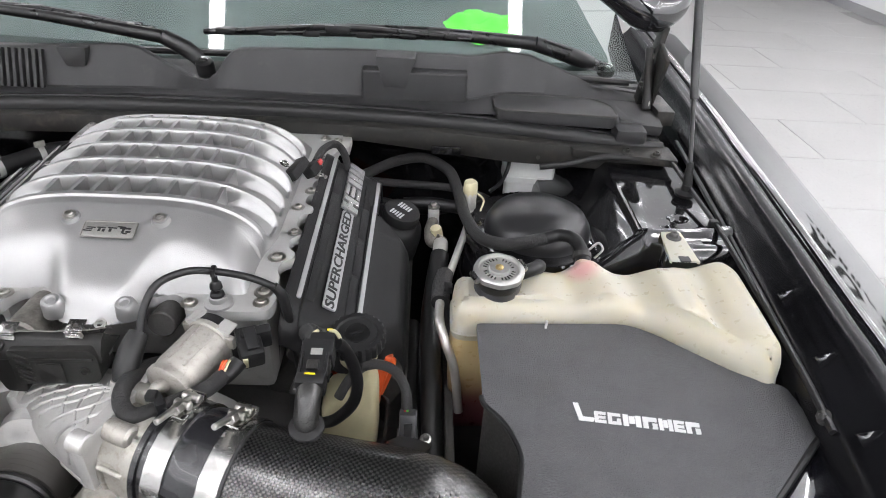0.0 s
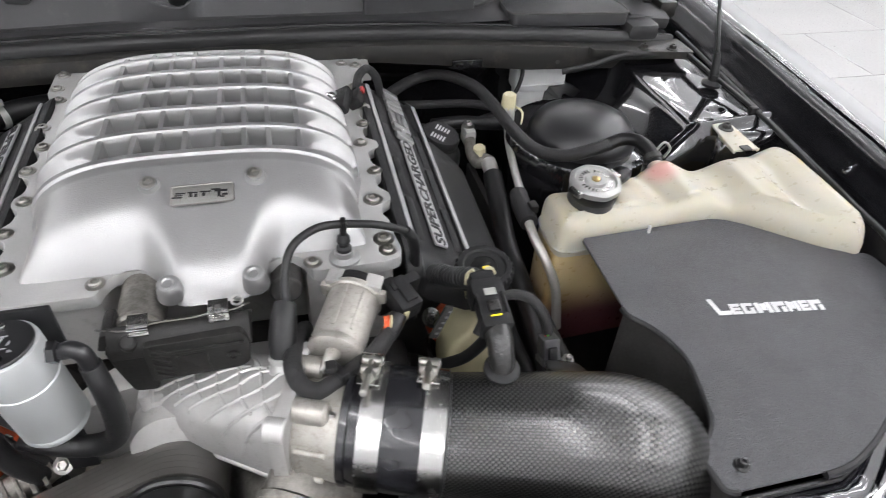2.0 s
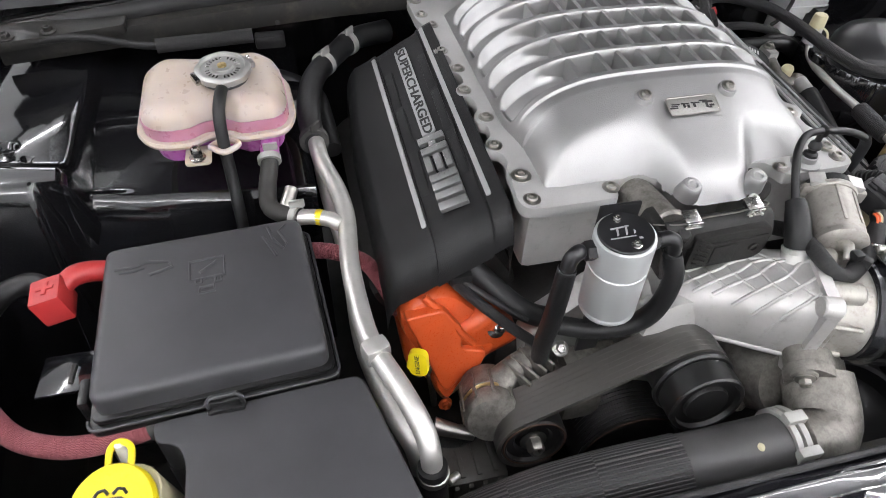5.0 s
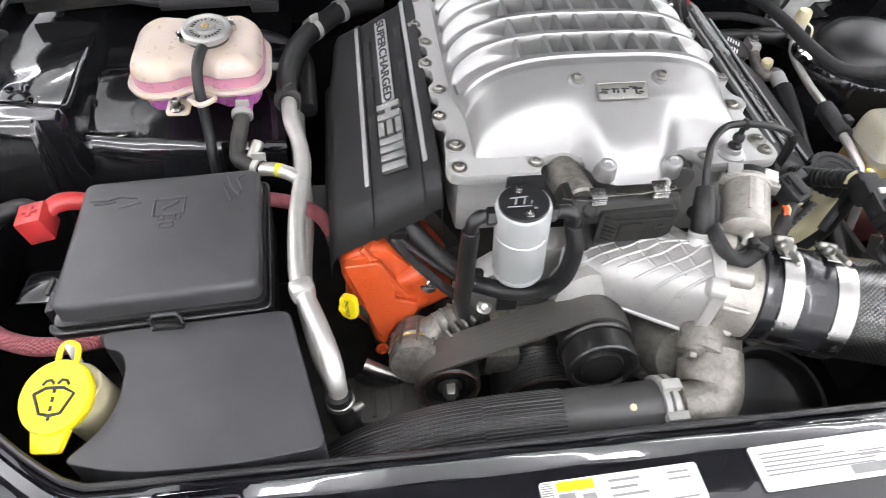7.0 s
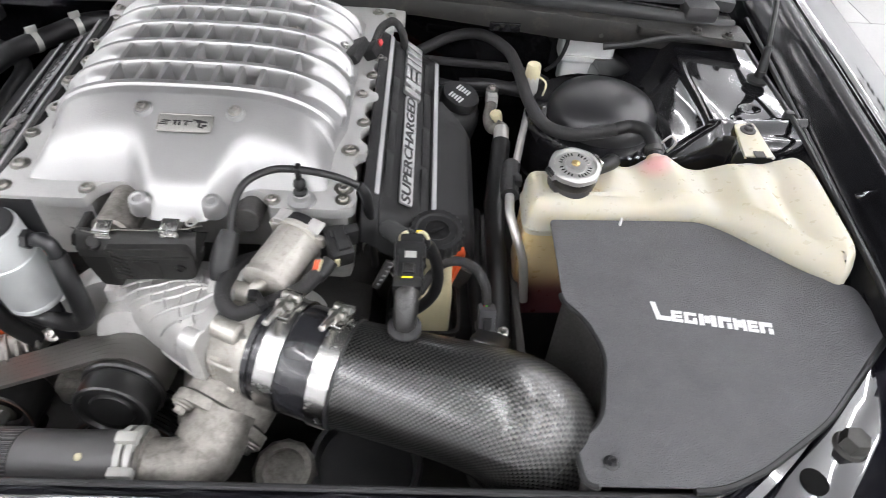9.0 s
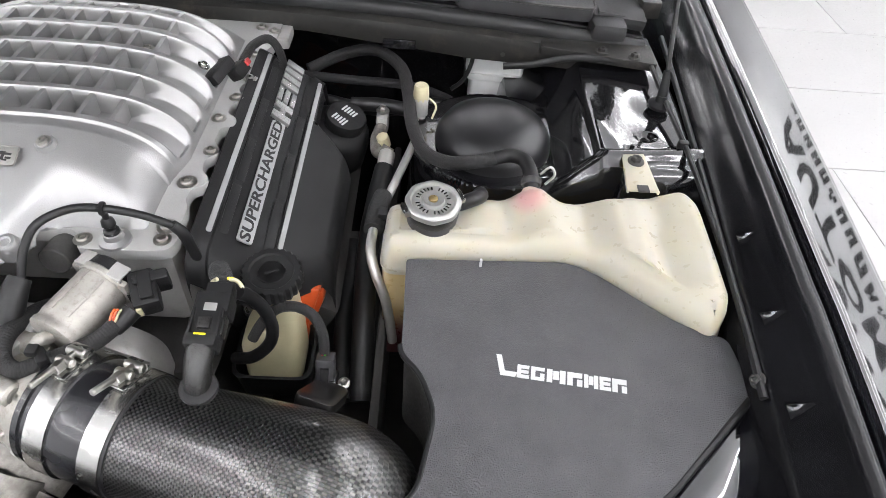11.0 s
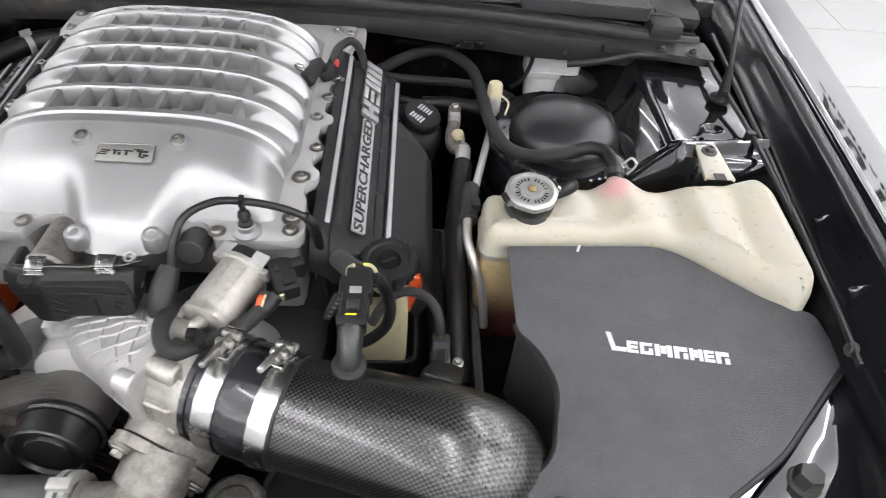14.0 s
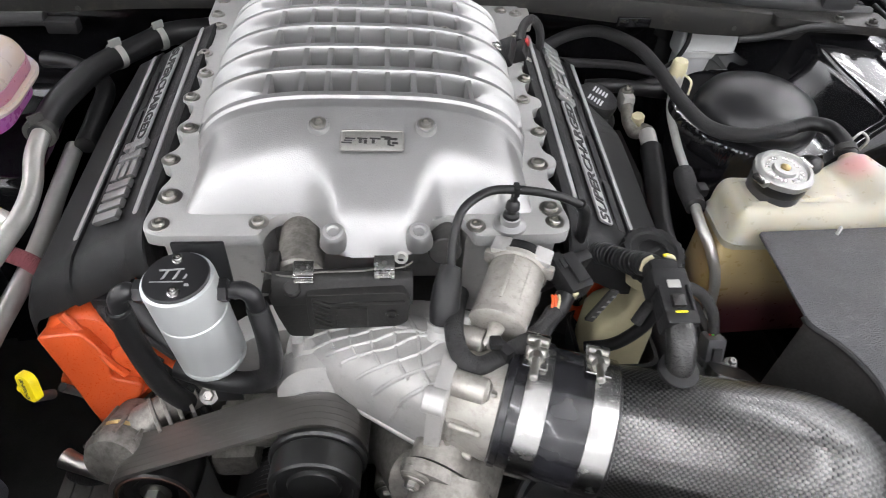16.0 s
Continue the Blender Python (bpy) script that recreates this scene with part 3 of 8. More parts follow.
def sticker(at, size, yaw, label, rows_of, extra=()):
    """A printed label: white film, lines that cannot be read as plain bars."""
    ob = thing("warning_label", at, label, "label")
    m = Matrix.Translation(at) @ Matrix.Rotation(radians(yaw), 4, "Z")
    w, h = size
    part("film", prism(rounded([(-w / 2, -h / 2), (w / 2, -h / 2), (w / 2, h / 2), (-w / 2, h / 2)], 0.004), 0.0, 0.0006, 0, m), PRINT, ob)
    for x0, x1, y, t in rows_of:
        bars = box(((x0 + x1) / 2, y, 0.0008), (x1 - x0, t, 0.0003), 0)
        bmesh.ops.transform(bars, matrix=m, verts=bars.verts)
        part("printed_line", bars, GREYPRINT, ob, "grey printed line")
    for x, y, sx, sy, material, lab in extra:
        part("printed_patch", box((x, y, 0.0007), (sx, sy, 0.0005), 0), material, ob, lab).data.transform(m)
    return ob


random.seed(4)
lines = [(-0.012, 0.012 + random.random() * 0.03, 0.011 - 0.007 * i, 0.0022) for i in range(3)] + [(0.046, 0.068, 0.011 - 0.006 * i, 0.0018) for i in range(2)] + [(0.03, 0.07, -0.013, 0.0015), (-0.012, 0.0, -0.013, 0.003)]
lines += [(-0.077, -0.066, 0.016 - 0.0022 * i, 0.0009) for i in range(15)]
sticker((-0.088, -0.3665, 0.8652), (0.156, 0.036), 1.5, "white and yellow air conditioning warning label on the black panel", lines, ((-0.044, 0.0115, 0.036, 0.009, YELLOW, "yellow warning strip"), (-0.054, -0.006, 0.016, 0.022, GREYPRINT, "dark symbol field"), (-0.033, -0.002, 0.013, 0.009, GREYPRINT, "dark symbol field"), (-0.033, -0.0125, 0.013, 0.008, YELLOW, "yellow symbol field")))
lines = [(-0.07, -0.07 + 0.06 + random.random() * 0.07, 0.014 - 0.0042 * i, 0.0013) for i in range(6)] + [(0.03, 0.06, 0.004 - 0.004 * i, 0.0012) for i in range(2)]
sticker((0.125, -0.359, 0.8652), (0.158, 0.044), 1.5, "white emission information label on the black panel", lines, ((0.04, -0.0125, 0.05, 0.009, GREYPRINT, "grey printed field"),))
sticker((0.31, -0.354, 0.8652), (0.12, 0.04), 1.0, "white printed service label on the black panel", [(-0.05, 0.0 + random.random() * 0.05, 0.012 - 0.0045 * i, 0.0013) for i in range(6)])

# inner aprons, strut towers and the bay's dark floor
single("bay_floor", box((0, 0.1, 0.30), (1.7, 1.2, 0.02), 0.004), DARK, "dark dirty underbody below the engine", "underbody", kind="structure")
single("front_bulkhead", box((0, -0.42, 0.54), (1.72, 0.02, 0.5), 0.004), DARK, "dark radiator side of the nose below the cross panel", "bulkhead", kind="structure")
single("firewall", box((0, 0.62, 0.68), (1.72, 0.02, 0.6), 0.004), BAYPAINT, "black painted firewall behind the engine", "firewall", kind="structure")
single("underbody_skirt", box((0, 0.45, 0.14), (1.9, 2.2, 0.05), 0.02), DARK, "dark underside of the car above the floor", "underbody", kind="structure")


def apron(side):
    ob = thing("strut_tower", (side * 0.7, 0.3, 0.6), "glossy black painted strut tower and inner wing sheet metal", "strut tower", "strut towers", "structure")

    def f(X, Y):
        flat = 0.925 if side > 0 else 0.892
        rise = smooth(0.64, 0.73, X) * smooth(0.18, 0.215, Y)
        z = 0.60 + (flat - 0.60) * np.maximum(rise, smooth(0.70, 0.76, X) * smooth(0.10, 0.215, Y))
        if side > 0:
            bank = smooth(0.175, 0.215, Y)
            z = np.maximum(z, 0.60 + bank * (0.255 * smooth(0.585, 0.615, X) + 0.070 * smooth(0.63, 0.75, X)))
            drum = 0.875 * smooth(0.165, 0.125, np.hypot(X - 0.585, Y - 0.335)) + 0.0 * X
            z = np.maximum(z, np.where(drum > 0.6, drum, 0.55))
        else:
            z = np.maximum(z, 0.60 + 0.245 * smooth(0.120, 0.215, Y - 0.10 * (X - 0.55)) + 0.02 * smooth(0.22, 0.40, Y))
        z = z + (0.012 if side > 0 else 0.004) * smooth(0.02, 0.0, np.abs(Y - 0.235 - 0.12 * (X - 0.75))) * smooth(0.62, 0.7, X)
        if side < 0:
            z = z + (0.0022 * np.sin(X * 27 + 1.5 * np.sin(Y * 19)) + 0.0005 * np.sin(Y * 53 + X * 31)) * smooth(0.50, 0.56, X) * smooth(0.20, 0.24, Y)
        if side > 0:
            z = z + (0.0004 * np.sin(X * 52 + 2.2 * np.sin(Y * 27)) + 0.0003 * np.sin(Y * 47 + 1.8 * np.sin(X * 38))) * smooth(0.70, 0.74, X) * smooth(0.19, 0.23, Y)
            z = z + 0.003 * np.sin(X * 55 + Y * 20) * smooth(0.62, 0.68, X) * smooth(0.76, 0.70, X)
        z = z - 0.006 * smooth(0.012, 0.006, np.hypot((X - 0.80) / 1.5, Y - 0.29))
        z = z - 0.004 * smooth(0.008, 0.004, np.hypot(X - 0.77, Y - 0.26)) - 0.004 * smooth(0.008, 0.004, np.hypot(X - 0.835, Y - 0.26))
        return z

    me = sheet(f, np.linspace(0.42, 0.87, 181), np.linspace(-0.22, 0.60, 260), keep=lambda X, Y, Z: Z > 0.612, name="tower_sheet")
    if side < 0:
        me.transform(Matrix.Diagonal((-1, 1, 1, 1)))
        me.flip_normals()
    part("tower_sheet", finish("tower_sheet", me, TOWERPAINT), None, ob)
    brace = tube([(side * 0.60, 0.475, 0.92), (side * 0.65, 0.47, 0.93), (side * 0.72, 0.475, 0.945), (side * 0.80, 0.47, 0.945)], 0.006, 12, squash=0.6)
    part("brace", brace, RUBBER, ob)
    part("side_wall", box((side * 0.868, 0.1, 0.60), (0.012, 1.3, 0.64), 0.003), BAYPAINT, ob)
    part("cable", tube([(side * 0.842, 0.62, 0.95), (side * 0.84, 0.4, 0.945), (side * 0.845, 0.24, 0.938), (side * 0.85, 0.1, 0.92), (side * 0.855, -0.08, 0.9)], 0.004, 8), RUBBER, ob, "thin black release cable")
    part("cable_clip", box((side * 0.842, 0.255, 0.938), (0.014, 0.01, 0.014), 0.002), RUBBER, ob)
    return ob


apron(1)
apron(-1)


def strut(side):
    ob = thing("hood_strut", (side * 0.835, 0.365, 0.94), "thin black gas strut holding the hood open", "gas strut", "hood struts")
    lo, hi = Vector((side * 0.835, 0.365, 0.965)), Vector((side * 0.805, 0.555, 1.42))
    at = lambda k: lo.lerp(hi, k)
    part("ball_base", lathe([(0.017, 0), (0.018, 0.005), (0.009, 0.01), (0.008, 0.02)], lo - Vector((0, 0, 0.034)), (0, 0, 1)), RUBBER, ob)
    part("socket", cyl(lo - Vector((0, 0, 0.016)), at(0.05), 0.0082, 0.0055), RUBBER, ob)
    part("rod", cyl(at(0.05), at(0.36), 0.0035), PULLEY, ob)
    part("cylinder", cyl(at(0.26), at(1.0), 0.0070), SATIN, ob)
    return ob


strut(1)
strut(-1)

hood = thing("hood", (0, 0.72, 1.1), "raised glossy black hood with a dark underside", "hood")
ang = radians(49)
hm = Matrix.Translation((0, 0.70, 1.205)) @ Matrix.Rotation(-ang, 4, "X")
pts = rounded([(-0.86, 0.0), (0.86, 0.0), (0.80, -1.26), (-0.80, -1.26)], 0.08)
part("outer_skin", prism(pts, 0.035, 0.05, 0.006, hm), PAINT, hood)
part("inner_frame", prism(rounded([(-0.84, -0.02), (0.84, -0.02), (0.78, -1.24), (-0.78, -1.24)], 0.06), 0.0, 0.034, 0.006, hm), BAYPAINT, hood)
part("insulation_pad", prism(rounded([(-0.62, -0.2), (0.62, -0.2), (0.56, -1.0), (-0.56, -1.0)], 0.1), -0.016, -0.001, 0.006, hm), COWLMAT, hood, "dark grey felt pad")
for s in (-1, 1):
    corner = [(0.66, 1.225), (0.74, 1.175), (0.79, 1.137), (0.835, 1.128), (0.865, 1.165), (0.87, 1.25), (0.80, 1.32), (0.66, 1.30)]
    corner = rounded([(s * x, z) for x, z in (corner if s > 0 else corner[::-1])], 0.02)
    part("hood_corner", prism(corner, -0.72, -0.645, 0.012, Matrix.Rotation(radians(90), 4, "X"), None, 3), PAINT, hood, "glossy black hood corner")
    part("corner_lobe", tube([(s * 0.69, 0.67, 1.215), (s * 0.745, 0.66, 1.195), (s * 0.80, 0.66, 1.172), (s * 0.845, 0.67, 1.185), (s * 0.86, 0.68, 1.25)], [0.02, 0.032, 0.042, 0.036, 0.025], 14), PAINT, hood)
    hinge = box((s * 0.83, 0.66, 1.06), (0.012, 0.03, 0.17), 0.003, Matrix.Rotation(radians(8 * s), 4, "Y"))
    part("hinge", hinge, DUSTY, hood, "black painted hinge arm")
    part("hinge_plate", box((s * 0.838, 0.645, 1.045), (0.008, 0.07, 0.13), 0.003, Matrix.Rotation(radians(20), 4, "X")), DUSTY, hood)
    part("hinge_plate", box((s * 0.855, 0.63, 0.985), (0.035, 0.10, 0.03), 0.004), DUSTY, hood)
    part("hinge_link", cyl((s * 0.826, 0.615, 0.99), (s * 0.822, 0.66, 1.10), 0.009), DUSTY, hood)
    for yy, zz in ((0.62, 1.0), (0.655, 1.085)):
        part("hinge_bolt", bolt((s * 0.826, yy, zz), (-s, -0.2, 0.1), 0.007), ZINC, hood)
    part("hinge_bolt", bolt((s * 0.82, 0.645, 1.03), (-s, -0.4, 0), 0.008), DARK, hood)

# ---- cowl, wipers, windscreen ----
cowl = thing("cowl_panel", (0, 0.6, 0.9), "weathered black plastic cowl below the windscreen", "cowl")


def cz(x):
    """Height offset: the cowl is crowned in the middle."""
    return -0.06 * (x - 0.05) ** 2


def cyo(x):
    return -0.05 * x * x + 0.03 * abs(x)


cx = [-0.84 + 0.01 * i for i in range(169)]


def FLAP(x):
    """Lower edge of the cowl's front flange."""
    return float(np.interp(x, (-0.84, -0.35, 0.12, 0.27, 0.545, 0.84), (0.90, 0.93, 0.945, 0.94, 0.912, 0.905)))


rows, rows2, rows3 = [], [], []
for x in cx:
    d, o = cz(x), cyo(x)
    hi = float(np.interp(x, (-0.84, -0.4, -0.2, -0.17, -0.115, -0.075, -0.05, -0.03, -0.005, 0.016, 0.04, 0.28, 0.54, 0.59, 0.66, 0.73, 0.84), (1.035, 1.049, 1.060, 1.055, 1.022, 1.004, 1.002, 1.012, 1.048, 1.062, 1.065, 1.073, 1.070, 1.066, 1.040, 1.012, 1.0)))
    lo = float(np.interp(x, (-0.84, -0.4, -0.11, 0.26, 0.44, 0.66, 0.84), (0.966, 0.974, 0.985, 0.985, 0.989, 0.994, 0.985)))
    w = 0.045 * float(smooth(0.46, 0.55, x))
    rows.append([(x, y, z) for y, z in ((0.555 + o, lo - 0.004), (0.575 + o, lo + 0.002), (0.608 + w, lo + 0.004), (0.6125 + w, lo + 0.007), (0.638 + w, hi - 0.004), (0.6395 + w, hi - 0.001), (0.643 + w, hi), (0.652 + w, hi), (0.655 + w, hi - 0.003), (0.658 + w, hi - 0.03), (0.72, 1.0), (0.76, 1.0))])
    rows2.append([(x, y + o, z + d) for y, z in ((0.506, FLAP(x) - d), (0.502, 0.955), (0.506, 0.972), (0.515, 0.976), (0.53, 0.974))])
    rows3.append([(x, y + o, z + d) for y, z in ((0.525, 0.97), (0.523, 0.986), (0.531, 0.996), (0.541, 0.995), (0.546, 0.984), (0.553, 0.983), (0.556, 0.992), (0.566, 0.993), (0.572, 0.985))])
part("tray", loft(rows), COWLMAT, cowl, angle=28)
part("front_flange", loft(rows2), DUSTY, cowl, angle=45)
part("hood_seal", loft(rows3), RUBBER, cowl, "black rubber hood seal", angle=60)
part("raised_box", prism(rounded([(0.259, 0.602), (0.463, 0.600), (0.463, 0.645), (0.259, 0.645)], 0.006), 0.985, 1.046, 0.007, seg=3), COWLMAT, cowl)
upright = Matrix.Rotation(radians(90), 4, "X")
part("drain_tab", prism(rounded([(0.303, 1.015), (0.343, 1.015), (0.362, 1.074), (0.285, 1.074)], 0.004), -0.645, -0.5955, 0.003, upright), COWLMAT, cowl)
part("drain_tab", prism(rounded([(-0.305, 1.020), (-0.270, 1.020), (-0.262, 1.0555), (-0.318, 1.0555)], 0.004), -0.648, -0.620, 0.003, upright), COWLMAT, cowl)
edge = rounded([(0.516, 0.553), (0.748, 0.538), (0.752, 0.60), (0.715, 0.640), (0.535, 0.640), (0.516, 0.615)], [0.02, 0.015, 0.04, 0.03, 0.02, 0.03], 6)
part("service_cover", prism(edge, 0.975, 0.9995, 0.002), COWLMAT, cowl)
# No groove is cut: a dark strip carries the gap's shade.
part("cover_gap_shade", tube([(x, y, 0.9990) for x, y in edge + edge[:1]], 0.0022, 8, straight=True), DARK, cowl, "dark strip painted as the shaded gap round the cover")
part("corner_cap", box((0.775, 0.54, 0.968), (0.06, 0.05, 0.03), 0.010), COWLMAT, cowl)
part("corner_shelf", box((0.80, 0.60, 0.975), (0.09, 0.10, 0.024), 0.008, Matrix.Rotation(radians(8), 4, "Y")), COWLMAT, cowl)
for x, y in ((0.813, 0.473), (0.76, 0.484), (-0.813, 0.473), (-0.76, 0.484)):
    part("cowl_bolt", bolt((x, y, 0.953), (0, 0, 1), 0.007), GREYRUBBER, cowl, "dark coated bolt")
for s in (-1, 1):
    part("cowl_bracket", prism(rounded([(s * 0.66, 0.49), (s * 0.85, 0.455), (s * 0.85, 0.52), (s * 0.66, 0.53)], 0.008) if s > 0 else rounded([(s * 0.66, 0.53), (s * 0.85, 0.52), (s * 0.85, 0.455), (s * 0.66, 0.49)], 0.008), 0.938, 0.952, 0.002), DUSTY, cowl)
for i in range(16):
    x = -0.352 - 0.0125 * i
    part("vent_slat", box((x, 0.621, 1.012), (0.006, 0.014, 0.072), 0.001, Matrix.Rotation(radians(-22), 4, "X")), COWLMAT, cowl)
honey = None
for i in range(14):
    for j in range(6):
        honey = lathe([(0.0062, 0), (0.0062, 0.004), (0.0046, 0.004), (0.0046, 0.001)], (-0.52 - 0.015 * i + 0.0075 * (j % 2), 0.556 + 0.0115 * j, 0.9745), (0, 0, 1), 6, honey)
# Closed dark plate under the mesh: the vent's depth is shade in its colour.
part("vent_shade_plate", prism(rounded([(-0.735, 0.548), (-0.51, 0.548), (-0.51, 0.622), (-0.735, 0.622)], 0.012), 0.965, 0.9742, 0.001), DARK, cowl, "dark plate painted as the shade inside the vent")
part("vent_mesh", honey, COWLMAT, cowl, "black honeycomb vent mesh")
# Dark discs on the flange paint the shade of small clip holes.
for x in (-0.44, -0.02, 0.24, 0.44, 0.6):
    part("clip_hole_shade", lathe([(0.004, 0), (0.004, 0.001)], (x, 0.5012 + cyo(x), 0.945 + cz(x)), (0, -1, 0), 14), DARK, cowl)


def wiper(pivot, elbow, tip, low, reach):
    ob = thing("wiper", pivot, "black windscreen wiper resting on the glass", "wiper", "wipers")
    p, e, t = Vector(pivot), Vector(elbow), Vector(tip)
    part("pivot_cap", lathe([(0.018, -0.02), (0.018, 0.0), (0.0165, 0.006), (0.012, 0.009), (0.0, 0.010)], p, (0, -0.3, 1)), WIPER, ob)
    part("arm", tube([p, p.lerp(e, 0.4) + Vector((0, 0, 0.006)), e], [0.014, 0.017, 0.0145], 12, squash=0.6), WIPER, ob)
    part("pivot_nut", lathe([(0.010, 0), (0.0095, 0.004), (0.006, 0.006), (0, 0.0065)], p + Vector((0, -0.003, 0.009)), (0, -0.3, 1), 20), CHROME, ob, "bright pivot nut")
    part("arm_rod", tube([e, e.lerp(t, 0.5) + Vector((0, 0, 0.004)), t], [0.0135, 0.011, 0.007], 10, squash=0.75), WIPER, ob)
    a, b = Vector(low), Vector(reach)
    part("blade", tube([a, a.lerp(b, 0.5) + Vector((0, 0.002, 0.002)), b], 0.0062, 8, squash=1.5), WIPER, ob)
    part("blade_spine", tube([a.lerp(b, 0.02) + Vector((0, -0.010, 0.001)), a.lerp(b, 0.5) + Vector((0, -0.010, 0.006)), b + Vector((0, -0.010, 0.001))], 0.0042, 8), WIPER, ob)
    part("blade_frame", tube([a.lerp(b, 0.10) + Vector((0, -0.010, 0.005)), a.lerp(b, 0.5) + Vector((0, -0.008, 0.017)), a.lerp(b, 0.90) + Vector((0, -0.010, 0.005))], 0.0062, 8), WIPER, ob)
    for k in (0.08, 0.24, 0.40, 0.60, 0.76, 0.92):
        q = a.lerp(b, k) + Vector((0, -0.006, 0.004))
        part("blade_claw", box(q, (0.034, 0.018, 0.013), 0.003), WIPER, ob)
    part("blade_joint", box(a.lerp(b, 0.5) + Vector((0, -0.008, 0.014)), (0.05, 0.016, 0.016), 0.004), WIPER, ob)
    return ob


wiper((-0.052, 0.648, 1.028), (-0.13, 0.665, 1.072), (-0.55, 0.70, 1.107), (-0.62, 0.71, 1.105), (-0.16, 0.702, 1.075))
wiper((0.768, 0.745, 1.02), (0.60, 0.70, 1.086), (0.22, 0.705, 1.098), (-0.06, 0.70, 1.077), (0.47, 0.705, 1.088))

screen = thing("windscreen", (0, 0.75, 1.0), "tinted windscreen with reflections of ceiling lights", "windscreen")
rows = []
for i in range(12):
    k = i / 11
    rows.append([(x * (1 - 0.12 * k), 0.745 - 0.10 * x * x + 0.95 * k, 1.02 + 0.0 * x + 0.50 * k) for x in [-0.82 + 0.082 * j for j in range(21)]])
pane = part("pane", loft(rows), GLASS, screen, "clear glass pane", angle=80)
pane.visible_shadow = False
part("lower_moulding", tube([(x, 0.742 - 0.10 * x * x, 1.022) for x in [-0.80 + 0.1 * j for j in range(17)]], 0.007, 8), RUBBER, screen, "black rubber glass moulding")
single("dashboard", prism(rounded([(-0.8, 0.80), (0.8, 0.80), (0.74, 1.5), (-0.74, 1.5)], 0.05), 0.86, 1.0, 0.03), INTERIOR, "dark dashboard behind the windscreen", "dashboard")
single("cabin_back", box((0, 1.62, 1.1), (1.5, 0.06, 0.7), 0.03), INTERIOR, "dark cabin behind the windscreen", "cabin", kind="structure")


def cloth_z(X, Y):
    return 1.012 + 0.03 * np.abs(np.sin(X * 31 + 2 * np.sin(Y * 23))) * np.cos(Y * 17 + X * 5) ** 2 + 0.006 * np.sin(X * 90 + Y * 70)


me = sheet(cloth_z, np.linspace(0.42, 0.60, 50), np.linspace(0.86, 1.02, 40), keep=lambda X, Y, Z: (np.hypot((X - 0.51) / 0.09, (Y - 0.94) / 0.08) + 0.12 * np.sin(X * 60) < 1), name="cleaning_cloth")
single("cleaning_cloth", finish("cleaning_cloth", me, GREEN), None, "crumpled bright green microfibre cloth on the dashboard", "cloth")


# ---- supercharger ----
CX = 0.008
ROWS_Y = ((0.1235, 0.1625), (0.1765, 0.2145), (0.2285, 0.2665), (0.2805, 0.3175), (0.3315, 0.3625), (0.3745, 0.3965))
DIV = tuple(CX + d for d in (-0.1095, -0.073, -0.046, -0.018, 0.018, 0.046, 0.073, 0.1075))


def soft_min(a, b, r):
    k = np.clip(0.5 + 0.5 * (b - a) / r, 0, 1)
    return b * (1 - k) + a * k - r * k * (1 - k)


def lid_base(X, Y):
    """The lid without ribs: a crowned box with a sloping brow."""
    top = np.where(Y < 0.097, 1.024 - 0.40 * (0.097 - Y), 1.024) + 0.0 * X
    back = np.clip((Y - 0.36) / 0.085, 0, 1)
    top = 0.95 + (top - 0.95) * np.sqrt(np.maximum(0, 1 - back**2.4))
    side = np.clip(np.abs(X) / (0.1755 + 0.0105 * smooth(0.09, 0.15, Y)), 0, 1)
    return 0.95 + (top - 0.95) * np.sqrt(np.maximum(0, 1 - side**3.3))


